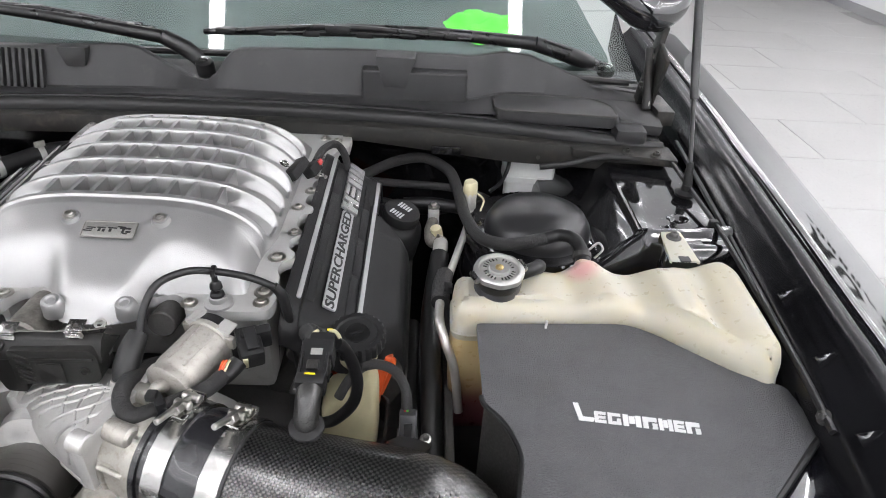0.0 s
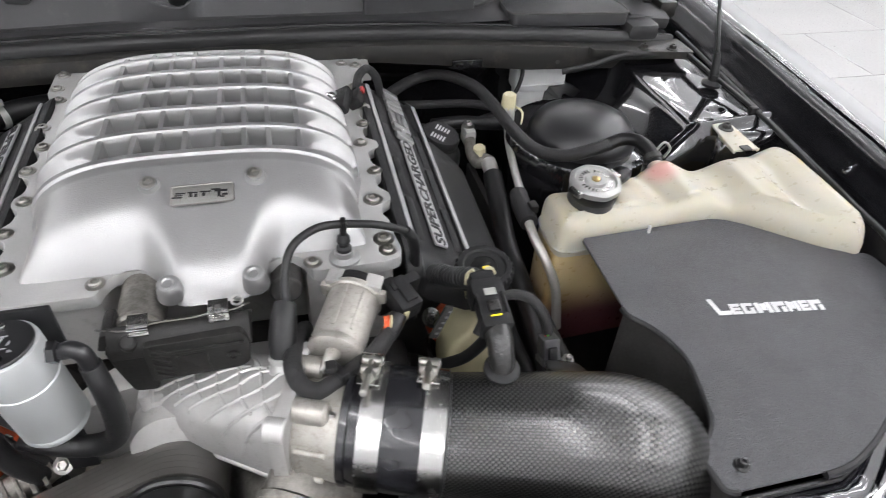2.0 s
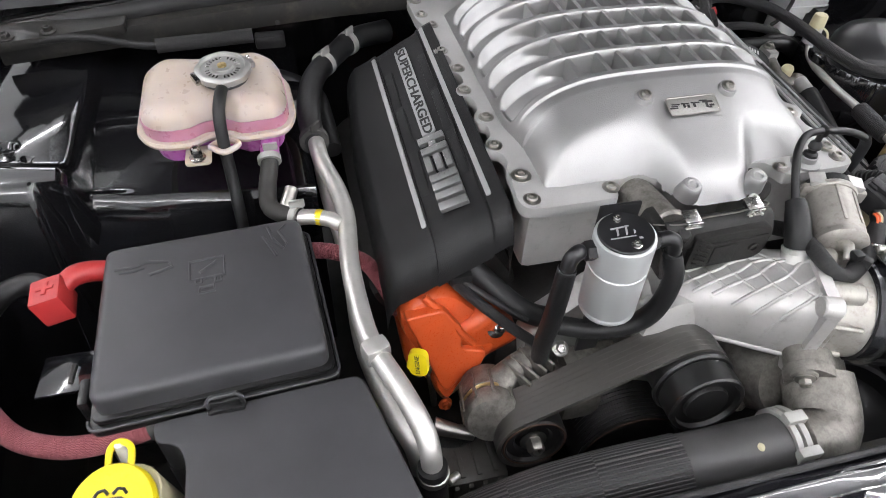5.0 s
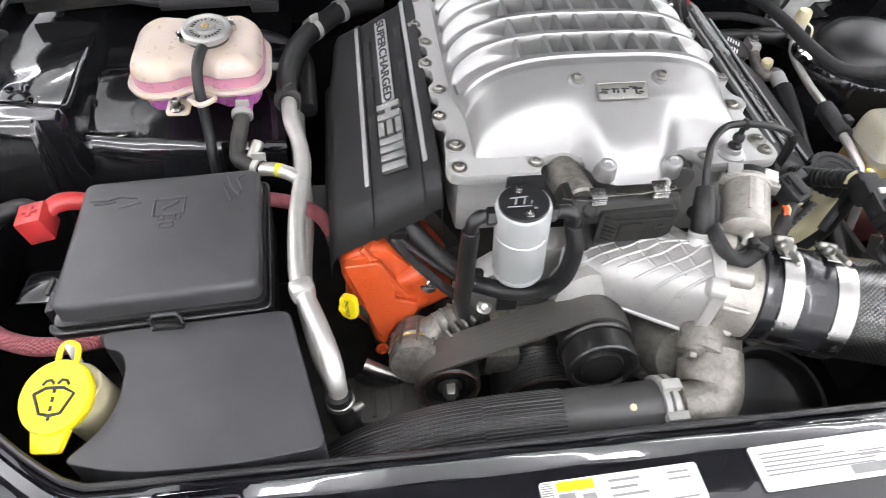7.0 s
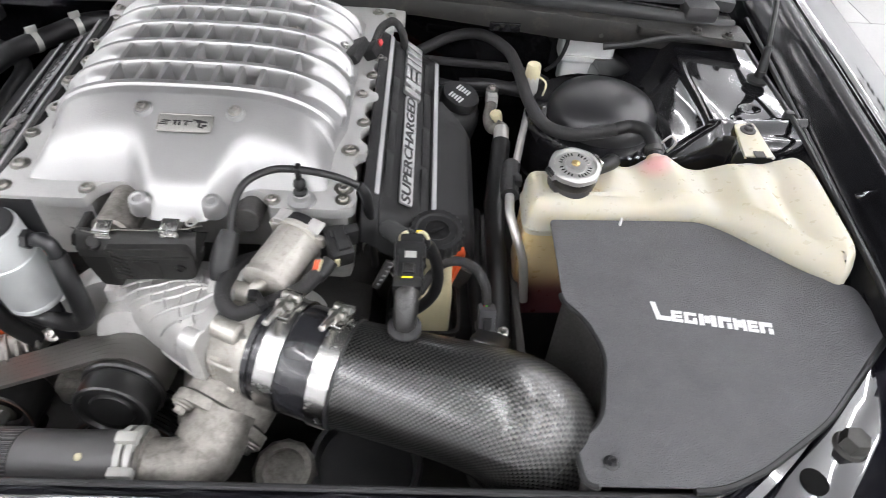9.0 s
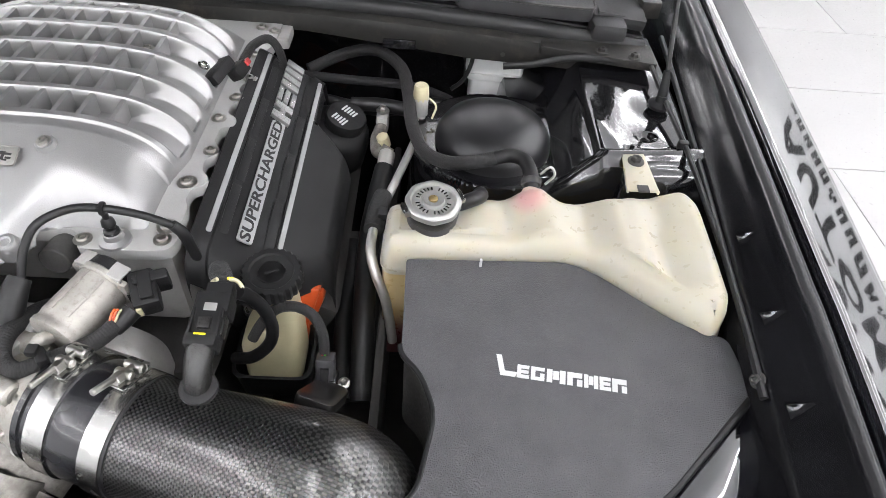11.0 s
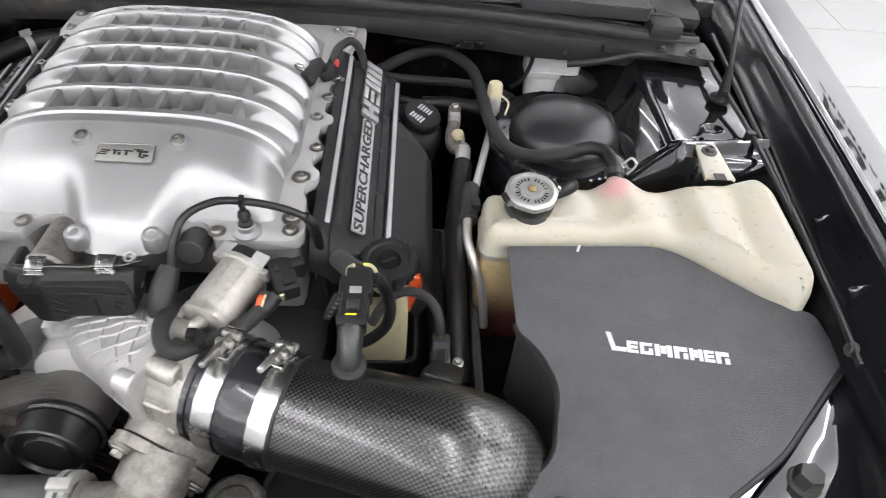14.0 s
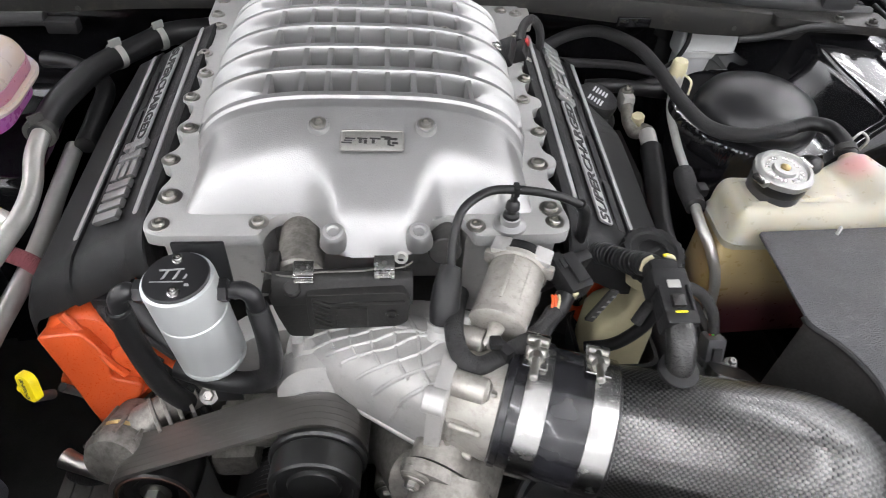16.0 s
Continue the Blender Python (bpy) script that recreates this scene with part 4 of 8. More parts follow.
def lid_height(X, Y):
    """Top of the lid: two front lobes and a nose between them cut the brow; ribs and pockets behind."""
    top = lid_base(X, Y)
    k = smooth(0.032, 0.070, np.abs(X - 0.0135))
    low = 0.9515 - 0.003 * (1 - k)
    crest_y = -0.024 + 0.071 * k
    crest_z = 1.028 - 0.40 * (0.097 - crest_y)
    foot = -0.041 + 0.055 * k
    steep = (crest_z - low) / (crest_y - foot)
    face = low + (Y - foot) * steep
    flank = 0.9515 + (0.1745 - np.abs(X)) * 2.2 + 4.0 * smooth(0.09, 0.16, Y)
    face = soft_min(face, flank + 0 * Y, 0.016)
    z = soft_min(top, face, 0.014)
    soft, bell = z, np.exp(-0.5 * (np.arange(-26, 27) / 8.5) ** 2)
    for axis in (0, 1):
        pad = np.pad(soft, [(26, 26) if i == axis else (0, 0) for i in (0, 1)], mode="edge")
        soft = sum(w * np.take(pad, np.arange(i, i + z.shape[axis]), axis) for i, w in enumerate(bell / bell.sum()))
    near = smooth(0.108, 0.088, Y) * smooth(0.176, 0.160, np.abs(X))
    z = soft * near + z * (1 - near)
    up = np.zeros_like(X)
    body = smooth(0.106, 0.113, Y) * smooth(0.412, 0.404, Y)
    far = smooth(0.106, 0.150, np.abs(X - CX * smooth(0.14, 0.11, np.abs(X))))
    wide = 0.1755 + 0.0105 * smooth(0.09, 0.15, Y)
    rim = smooth(wide, wide - 0.0085, np.abs(X))
    crest = np.zeros_like(X)
    for y in (0.117, *[b + 0.007 for a, b in ROWS_Y]):
        crest = np.maximum(crest, smooth(0.0066, 0.0035, np.abs(Y - y)))
    for a, b in ROWS_Y:
        sharp = smooth(a - 0.0012, a + 0.0025, Y) * smooth(b + 0.0016, b - 0.0012, Y)
        soft = smooth(a - 0.004, a + 0.009, Y) * smooth(b + 0.004, b - 0.009, Y)
        deep = 0.022 if a < 0.3 else 0.015
        up = up - (sharp * (1 - far) * deep + soft * far * 0.016) * rim
    return z + up + 0.0035 * crest * body * rim


def lid_keep(X, Y, Z):
    arch = ((X + 0.069) / 0.0285) ** 2 + ((Y + 0.012) / 0.0275) ** 2
    arch = np.minimum(arch, ((X - 0.088) / 0.0225) ** 2 + ((Y + 0.012) / 0.0235) ** 2)
    return (Z > np.where(np.abs(X - 0.0135) < 0.055, 0.948, 0.9515)) & (arch > 1)


blower = thing("supercharger", (0, 0.2, 0.7), "silver cast aluminium supercharger with a ribbed lid", "supercharger")
lid = finish("lid", sheet(lid_height, np.linspace(-0.186, 0.186, 411), np.linspace(-0.046, 0.45, 556), keep=lid_keep, name="lid"), LIDMAT, 34)
lid_ob = part("lid", lid, None, blower)
for a, b in ROWS_Y:
    for d in DIV:
        y0, y1 = a - 0.002, b + 0.002
        z0, z1 = float(lid_base(np.array(d), np.array(y0))) + 0.0015, float(lid_base(np.array(d), np.array(y1))) + 0.0015
        m = Matrix.Translation((d, (y0 + y1) / 2, (z0 + z1) / 2 - 0.009)) @ Matrix.Rotation(math.atan2(z1 - z0, y1 - y0), 4, "X")
        part("divider", prism([(-0.0036, -0.016), (0.0036, -0.016), (0.0028, 0.009), (-0.0028, 0.009)], -(y1 - y0) / 2, (y1 - y0) / 2, 0.0009, m @ Matrix.Rotation(radians(90), 4, "X")), LIDMAT, lid_ob)

left = [(-0.19, -0.016), (-0.207, -0.012), (-0.211, 0.004), (-0.207, 0.03), (-0.207, 0.055), (-0.2, 0.07), (-0.203, 0.088), (-0.216, 0.095), (-0.216, 0.112), (-0.205, 0.122), (-0.203, 0.145), (-0.214, 0.153), (-0.214, 0.17), (-0.205, 0.18), (-0.205, 0.21), (-0.221, 0.218), (-0.221, 0.236), (-0.206, 0.246), (-0.206, 0.27), (-0.218, 0.277), (-0.218, 0.293), (-0.208, 0.302), (-0.21, 0.322), (-0.227, 0.328), (-0.227, 0.345), (-0.212, 0.355), (-0.213, 0.4), (-0.222, 0.41), (-0.232, 0.44), (-0.233, 0.51), (-0.22, 0.518)]
outline = [*left[::-1], (-0.098, -0.016), (-0.095, 0.0), (-0.087, 0.012), (-0.070, 0.017), (-0.055, 0.014), (-0.045, 0.004), (0.072, 0.004), (0.080, 0.010), (0.090, 0.012), (0.101, 0.008), (0.108, -0.006), (0.111, -0.018), *[(-x, y) for x, y in left]]
flange = part("lid_flange", prism(rounded(outline, 0.006, 2), 0.936, 0.951, 0.0022), LITFLANGE, lid_ob, "rough cast flange, lightened in colour to look brightly lit")
for x, y in ((-0.195, 0.0), (-0.101, 0.002), (-0.194, 0.041), (-0.207, 0.102), (-0.2, 0.161), (-0.211, 0.227), (-0.205, 0.283), (-0.216, 0.335), (-0.211, 0.415), (-0.22, 0.452), (-0.22, 0.5), (0.195, 0.002), (0.113, -0.004), (0.194, 0.022), (0.194, 0.098), (0.206, 0.161), (0.198, 0.232), (0.209, 0.284), (0.216, 0.335), (0.211, 0.402), (0.203, 0.49), (0.225, 0.48)):
    big = (x, y) in ((-0.194, 0.041), (0.194, 0.098), (0.194, 0.022))
    part("lid_bolt", socket_bolt((x, y, 0.951), (0, 0, 1), 0.0062 if not big else 0.0075), ZINC, lid_ob, "dull steel bolt")
for x in (-0.043, 0.064):
    part("boss", lathe([(0.0125, -0.008), (0.0105, 0.001), (0.0095, 0.003)], (x, 0.074, 1.0165), (0, -0.35, 1), 24), LIDMAT, lid_ob)
    part("lid_bolt", socket_bolt((x, 0.073, 1.0195), (0, -0.35, 1), 0.0052, washer=1.5), ZINC, lid_ob, "dull steel bolt")
for x, y in ((-0.082, 0.297), (0.098, 0.297), (CX, 0.19)):
    part("pocket_bolt", socket_bolt((x, y, 1.009), (0, 0, 1), 0.006), ZINC, lid_ob)
for x, y in ((-0.026, -0.034), (0.0545, -0.034)):
    part("nose_boss", lathe([(0.0140, -0.020), (0.0118, -0.008), (0.0108, -0.0025), (0.0092, -0.0005), (0.0062, 0.0), (0.0045, -0.0018), (0, -0.002)], (x, y, 0.9735), (0, -0.25, 1), 24), LIDMAT, lid_ob)

badge = part("badge", prism(rounded([(-0.031, -0.0115), (0.031, -0.0115), (0.031, 0.0115), (-0.031, 0.0115)], 0.003), 0.0, 0.0014, 0.0005, Matrix.Translation((CX + 0.002, 0.0555, 1.0105)) @ Matrix.Rotation(radians(21.5), 4, "X")), BADGE, lid_ob, "brushed metal badge plate")
bm_ = Matrix.Translation((CX + 0.002, 0.0555, 1.0105)) @ Matrix.Rotation(radians(21.5), 4, "X")
strokes = None
for x, y, w, h in ((-0.0215, 0.0022, 0.010, 0.0016), (-0.0235, -0.0002, 0.008, 0.0014), (-0.0255, -0.0026, 0.011, 0.0016), (-0.0095, 0.0022, 0.010, 0.0016), (-0.0115, -0.0008, 0.003, 0.0046), (-0.0065, -0.0016, 0.003, 0.004), (0.0030, 0.0022, 0.011, 0.0016), (0.0012, -0.0012, 0.0030, 0.0046), (0.0135, 0.0040, 0.010, 0.0016), (0.0185, 0.0020, 0.013, 0.0026), (0.0165, -0.0020, 0.003, 0.0070), (0.0225, -0.0030, 0.006, 0.0024), (0.0195, -0.0056, 0.005, 0.0018)):
    strokes = box((x, y, 0.0016), (w, h, 0.0004), 0, Matrix.Rotation(-0.06, 4, "Z"), strokes)
bmesh.ops.transform(strokes, matrix=bm_, verts=strokes.verts)
part("badge_frame", tube([bm_ @ Vector((x, y, 0.0014)) for x, y in rounded([(-0.031, -0.0115), (0.031, -0.0115), (0.031, 0.0115), (-0.031, 0.0115)], 0.003) + [(-0.031, -0.0085)]], 0.0009, 6, straight=True), ZINC, badge)
part("badge_emblem", strokes, SIGNMAT, badge, "black emblem")

body = box((0, 0.27, 0.875), (0.39, 0.44, 0.12), 0.01)
part("housing", body, CAST, blower)
part("front_foot", box((-0.148, 0.03, 0.89), (0.1, 0.07, 0.094), 0.012), CAST, blower)
part("front_foot", box((0.152, 0.035, 0.875), (0.1, 0.075, 0.124), 0.012), CAST, blower)
part("rear_ear", box((0.232, 0.485, 0.94), (0.035, 0.05, 0.018), 0.004), CAST, blower)
part("vent_dome", lathe([(0.017, 0), (0.0165, 0.003), (0.0105, 0.006), (0.010, 0.012), (0.0075, 0.0135), (0, 0.014)], (0.147, -0.003, 0.951)), LIDMAT, lid_ob)

# small sensor on the lid's side
sensor = thing("pressure_sensor", (0.2, 0.34, 0.95), "black pressure sensor with a red locking tab on the lid", "sensor")
sm = Matrix.Rotation(radians(-32), 4, "Y") @ Matrix.Rotation(radians(-18), 4, "Z")
part("sensor_body", box((0.182, 0.310, 0.974), (0.026, 0.05, 0.016), 0.004, sm), COVERMAT, sensor)
part("sensor_plug", box((0.205, 0.327, 0.968), (0.022, 0.028, 0.018), 0.004, sm), COVERMAT, sensor)
part("locking_tab", box((0.216, 0.336, 0.977), (0.006, 0.010, 0.008), 0.001, sm), RED, sensor, "red locking tab")
part("sensor_screw", socket_bolt((0.168, 0.297, 0.990), (0.55, 0, 1), 0.005), CHROME, sensor)
part("sensor_cable", tube([(0.208, 0.343, 0.973), (0.217, 0.375, 0.982), (0.235, 0.400, 0.98), (0.25, 0.40, 0.955), (0.252, 0.40, 0.9)], 0.0065, 10), BRAID, sensor)


# ---- coil covers ----
def coil_cover(side):
    ob = thing("coil_cover", (side * 0.28, 0.2, 0.85), "matte black plastic coil cover with silver stripes and lettering", "engine cover", "coil covers")
    tilt = radians(30)

    def at(u, y):
        """u: across, from the inner edge outwards; along the slanting top."""
        z = 0.943 + 0.045 * (y - 0.03) - 0.578 * (u - 0.215)
        return Vector((side * u, y, z))

    nrm = Vector((side * 0.5, -0.045, 0.866)).normalized()
    ys = np.linspace(-0.005, 0.425, 44)
    rows = []
    for y in ys:
        out = (0.352 if side < 0 else 0.358) - (0.058 * float(smooth(0.262, 0.335, y)) if side > 0 else 0.012 * float(smooth(0.25, 0.42, y)))
        f = float(smooth(0.012, -0.005, y)) * 0.012 + float(smooth(0.41, 0.425, y)) * 0.01
        prof = []
        for u, lift in ((0.214, -0.06), (0.214, -0.006), (0.216, -0.001), (0.22, 0.0), (0.226, 0.0), (0.2275, -0.0), (0.2355, -0.0), (0.237, -0.004), (0.250, -0.004), (0.252, -0.0035), (0.283, -0.0035), (0.285, -0.004), (0.299, -0.004), (0.3005, 0.0), (0.309, 0.0), (0.311, -0.001), (out - 0.006, 0.001), (out, -0.004), (out + 0.005, -0.012), (out + 0.008, -0.03), (out + 0.009, -0.045 if side < 0 else -0.07)):
            p = at(u, y)
            if side > 0:
                p.y += 0.068 * float(smooth(0.285, 0.355, u)) * max(0.0, 1 - y / 0.2)
                lift = max(lift, -0.034)
            prof.append(p + Vector((0, 0, lift - f)))
        rows.append(prof)
    first = [p + Vector((0, -0.006, -0.012)) for p in rows[0]]
    last = [p + Vector((0, 0.008, -0.02)) for p in rows[-1]]
    under = [Vector((p.x, p.y - 0.003, p.z - 0.018)) for p in first]
    part("cover_shell", loft([under, first, *rows, last, [Vector((p.x, p.y + 0.01, p.z - 0.06)) for p in last]]), COVERMAT, ob, angle=30)
    for u in (0.2315, 0.305):
        y0, y1 = (0.035, 0.405) if u < 0.25 else (0.04, 0.40)
        a, b = at(u, y0) + nrm * 0.0016, at(u, y1) + nrm * 0.0016
        d = (b - a).normalized()
        m = Matrix.Translation((a + b) / 2) @ Matrix((nrm.cross(d).cross(nrm).normalized(), nrm.cross(d), nrm)).transposed().to_4x4()
        part("stripe", prism(rounded([(-(b - a).length / 2, -0.0032), ((b - a).length / 2, -0.0032), ((b - a).length / 2, 0.0032), (-(b - a).length / 2, 0.0032)], 0.003), -0.001, 0.0008, 0.0003, m), TRIMWHITE, ob, "silver stripe")
    # lettering along the recess: reads from the front backwards on one side, the other way on the other
    mid = 0.2675
    ex = Vector((0, 0.999, 0.045)) * (1 if side > 0 else -1)
    ey = nrm.cross(ex).normalized()
    basis = Matrix((ex, ey, nrm)).transposed().to_4x4()
    c = at(mid, 0.154 if side > 0 else 0.284) + nrm * 0.0012
    m = Matrix.Translation(c) @ basis
    w, h = 0.114 if side > 0 else 0.102, 0.0096
    part("lettering_field", prism(rounded([(-w, -h), (w, -h), (w, h), (-w, h)], 0.004), -0.002, 0.0010, 0.0003, m), TRIMWHITE, ob, "silver lettering field")
    part("lettering", lettering("SUPERCHARGED", 0.0262, Matrix.Translation(nrm * 0.0014) @ m @ Matrix.Diagonal((1.16 if side > 0 else 1.04, 0.70, 1, 1)), 0.0004, 0.10, 1.0, 0.0005), SIGNMAT, ob, "black printed lettering")
    c2 = at(mid, 0.346 if side > 0 else 0.106) + nrm * 0.0030
    m2 = Matrix.Translation(c2) @ basis @ Matrix.Diagonal((1.12, 0.78, 1, 1) if side > 0 else (1.06, 1, 1, 1))
    hh, bars = 0.0175, []
    for x0, wid in ((-0.066, 0.0115), (-0.0465, 0.0115), (0.0015, 0.011), (0.016, 0.011), (0.0315, 0.0105), (0.047, 0.012)):
        bars.append((x0, x0 + wid, -hh, hh))
    bars.append((-0.0545, -0.0465, -0.005, 0.005))
    for y0, y1 in ((-hh, -0.0085), (-0.0045, 0.0045), (0.0085, hh)):
        bars.append((-0.031, -0.004, y0, y1))
    for x0, x1, y0, y1 in bars:
        lean = 0.17
        block = prism([(x0 + lean * y0, y0), (x1 + lean * y0, y0), (x1 + lean * y1, y1), (x0 + lean * y1, y1)], -0.004, 0.0022, 0.0005, m2)
        part("emblem_block", block, EMBLEM, ob, "silver emblem bar")
    for y in ((0.085, 0.175, 0.265, 0.345) if side > 0 else (0.13, 0.22, 0.31)):
        for u, wid in ((0.2435, 0.0115), (0.2915, 0.0125)):
            a, b = at(u, y - 0.040) + Vector((0, 0, -0.0052)), at(u, y + 0.040) + Vector((0, 0, -0.0018))
            d = (b - a).normalized()
            n2 = Vector((side * 0.5, 0, 0.866))
            mm = Matrix.Translation((a + b) / 2) @ Matrix((d, n2.cross(d).normalized(), d.cross(n2.cross(d)).normalized())).transposed().to_4x4()
            part("channel_step", box((0, 0, 0), ((b - a).length, wid, 0.0028), 0.0012), COVERMAT, ob).data.transform(mm)
    return ob


coil_cover(-1)
coil_cover(1)

# engine block mass below
block = thing("engine_block", (0, 0.2, 0.4), "dark dirty engine block under the supercharger", "engine")
part("crankcase", box((0, 0.22, 0.58), (0.46, 0.52, 0.34), 0.03), DARK, block)
for s in (-1, 1):
    part("cylinder_head", box((s * 0.27, 0.25, 0.76), (0.17, 0.40, 0.13), 0.02, Matrix.Rotation(radians(32 * s), 4, "Y")), DARK, block)
    m = Matrix.Translation((s * 0.272, 0.215, 0.752)) @ Matrix.Rotation(radians(32 * s), 4, "Y")
    cover = part("rocker_cover", box((0, -0.01 if s < 0 else 0.045, 0), (0.135, 0.5 if s < 0 else 0.39, 0.075), 0.014, None, None, 3), ORANGE, block, "orange painted rocker cover")
    cover.data.transform(m)
part("timing_cover", prism(rounded([(-0.19, 0.56), (0.17, 0.56), (0.17, 0.80), (0.08, 0.86), (-0.10, 0.86), (-0.20, 0.78)], 0.03), 0.02, 0.06, 0.006, Matrix.Rotation(radians(90), 4, "X")), CAST, block, "grey cast timing cover")

# orange front of the left rocker cover
SECT = [(-0.350, 0.80), (-0.342, 0.822), (-0.318, 0.836), (-0.282, 0.836), (-0.236, 0.79), (-0.222, 0.755), (-0.238, 0.738), (-0.28, 0.70), (-0.297, 0.675), (-0.310, 0.69), (-0.322, 0.745)]


def rocker_end(side):
    """The front end of a cylinder head's rocker cover; the section is that of the left one."""
    oc = thing("rocker_cover", (side * 0.29, -0.03, 0.7), "orange painted rocker cover end with a bolted flange", "rocker cover", "rocker covers")
    rows = []
    for y, sc in ((0.16, 1.0), (0.0, 1.0), (-0.012, 0.985), (-0.020, 0.93), (-0.024, 0.80)):
        rows.append([(-0.29 + (x + 0.29) * sc, y - 0.30 * (0.83 - z) * (1 if y < 0.1 else 0.2), 0.765 + (z - 0.765) * sc) for x, z in rounded(SECT, 0.014, 4)])
    front_end = loft(rows, close=True)
    bmesh.ops.triangle_fill(front_end, use_beauty=True, edges=[e for e in front_end.edges if len(e.link_faces) == 1 and e.verts[0].co.y < 0.05])
    bmesh.ops.recalc_face_normals(front_end, faces=front_end.faces)
    om = Matrix.Translation((-0.292, -0.046, 0.765)) @ Matrix.Rotation(radians(73), 4, "X")
    step = prism(rounded([(-0.052, 0.060), (-0.005, 0.064), (0.018, 0.030), (0.014, 0.004), (0.046, -0.006), (0.040, -0.026), (0.010, -0.044), (-0.004, -0.060), (-0.014, -0.050), (-0.030, 0.0)], 0.007), -0.01, 0.008, 0.004, om, None, 3)
    rim = tube([(-0.226, -0.014, 0.765), (-0.242, -0.034, 0.735), (-0.275, -0.052, 0.702), (-0.297, -0.055, 0.680)], 0.0065, 10)
    rib = tube([(-0.318, -0.018, 0.838), (-0.296, -0.030, 0.815), (-0.276, -0.044, 0.790), (-0.262, -0.048, 0.772)], 0.005, 8)
    for name, bm, material, label in (("cover_front", front_end, ORANGE, ""), ("cover_step", step, ORANGE, ""), ("cover_rib", rib, ORANGE, ""), ("cover_flange", rim, CAST, "bare metal joint line"), ("cover_bolt", bolt((-0.2305, -0.040, 0.786), (0.3, -1, 0.5), 0.0095), CHROME, "bright flange bolt"), ("cover_bolt", bolt((-0.30, -0.072, 0.686), (0.2, -1, 0.3), 0.006), ORANGE, "")):
        if side > 0:
            bmesh.ops.transform(bm, matrix=Matrix.Translation((0.070, 0.078, 0.008)) @ Matrix.Diagonal((-0.82, 1, 1, 1)), verts=bm.verts)
            bmesh.ops.reverse_faces(bm, faces=bm.faces)
        part(name, bm, material, oc, label)


rocker_end(-1)
rocker_end(1)
dip = thing("dipstick", (-0.338, -0.082, 0.72), "yellow oil dipstick handle", "dipstick")
hm_ = Matrix.Translation((-0.338, -0.084, 0.806)) @ Matrix.Rotation(radians(-28), 4, "Z") @ Matrix.Rotation(radians(78), 4, "X") @ Matrix.Rotation(radians(8), 4, "Z")
part("handle", prism(rounded([(-0.011, -0.017), (0.011, -0.017), (0.011, 0.017), (-0.011, 0.017)], 0.0095), -0.0045, 0.0045, 0.002, hm_), YELLOW, dip)
part("handle_collar", cyl(hm_ @ Vector((-0.013, -0.004, 0)), hm_ @ Vector((-0.004, -0.004, 0)), 0.006), YELLOW, dip)
part("handle_stem", cyl(hm_ @ Vector((0, -0.015, 0)), (-0.332, -0.070, 0.77), 0.0055), DARK, dip)
part("lettering", lettering("ENGINE", 0.0075, hm_ @ Matrix.Translation((0, 0, 0.0047)) @ Matrix.Rotation(radians(90), 4, "Z"), 0.0002), DARK, dip, "black moulded lettering")
part("dipstick_tube", tube([(-0.326, -0.062, 0.77), (-0.315, -0.045, 0.72), (-0.30, -0.02, 0.6)], 0.005, 10), DARK, dip)


# ---- front of the engine ----
can = thing("catch_can", (-0.142, -0.108, 0.87), "silver oil catch can with a black screwed top", "catch can")
C = Vector((-0.145, -0.108, 0))
CB, CA = Vector((C.x + 0.008, C.y + 0.004, 0.880)), Vector((-0.008, -0.004, 0.112)).normalized()
part("can_body", lathe([(0.0245, 0.0), (0.0285, 0.0010), (0.0300, 0.0035), (0.0300, 0.0085), (0.0295, 0.0095), (0.0300, 0.0105), (0.0300, 0.071), (0.0291, 0.072), (0.0291, 0.074), (0.0300, 0.075), (0.0300, 0.107), (0.0292, 0.111), (0.0270, 0.112)], CB, CA, 48), CANMAT, can)
part("can_top", lathe([(0.0268, 0.109), (0.0268, 0.1138), (0.0260, 0.1148)], CB, CA, 40), SATIN, can, "black anodised top plate")
for dx, dy in ((-0.002, 0.018), (0.002, -0.018)):
    part("top_screw", socket_bolt((C.x + dx, C.y + dy, 0.9935), (0, 0, 1), 0.0038, washer=1.3), CHROME, can, "bright steel screw")
bars = None
for x, w in ((-0.009, 0.0022), (0.0, 0.0022), (0.008, 0.0022)):
    bars = prism([(C.x + x - 0.002, C.y - 0.004), (C.x + x + w - 0.002, C.y - 0.003), (C.x + x + w + 0.001, C.y + 0.007), (C.x + x + 0.001, C.y + 0.006)], 0.9944, 0.9951, 0, None, bars)
bars = box((C.x - 0.001, C.y + 0.0068, 0.9948), (0.026, 0.0016, 0.0006), 0, Matrix.Rotation(0.08, 4, "Z"), bars)
bars = box((C.x + 0.013, C.y - 0.010, 0.9947), (0.009, 0.0028, 0.0005), 0, None, bars)
bars = box((C.x - 0.006, C.y - 0.0065, 0.9947), (0.026, 0.0011, 0.0005), 0, None, bars)
part("top_emblem", bars, TRIMWHITE, can, "silver emblem bars")
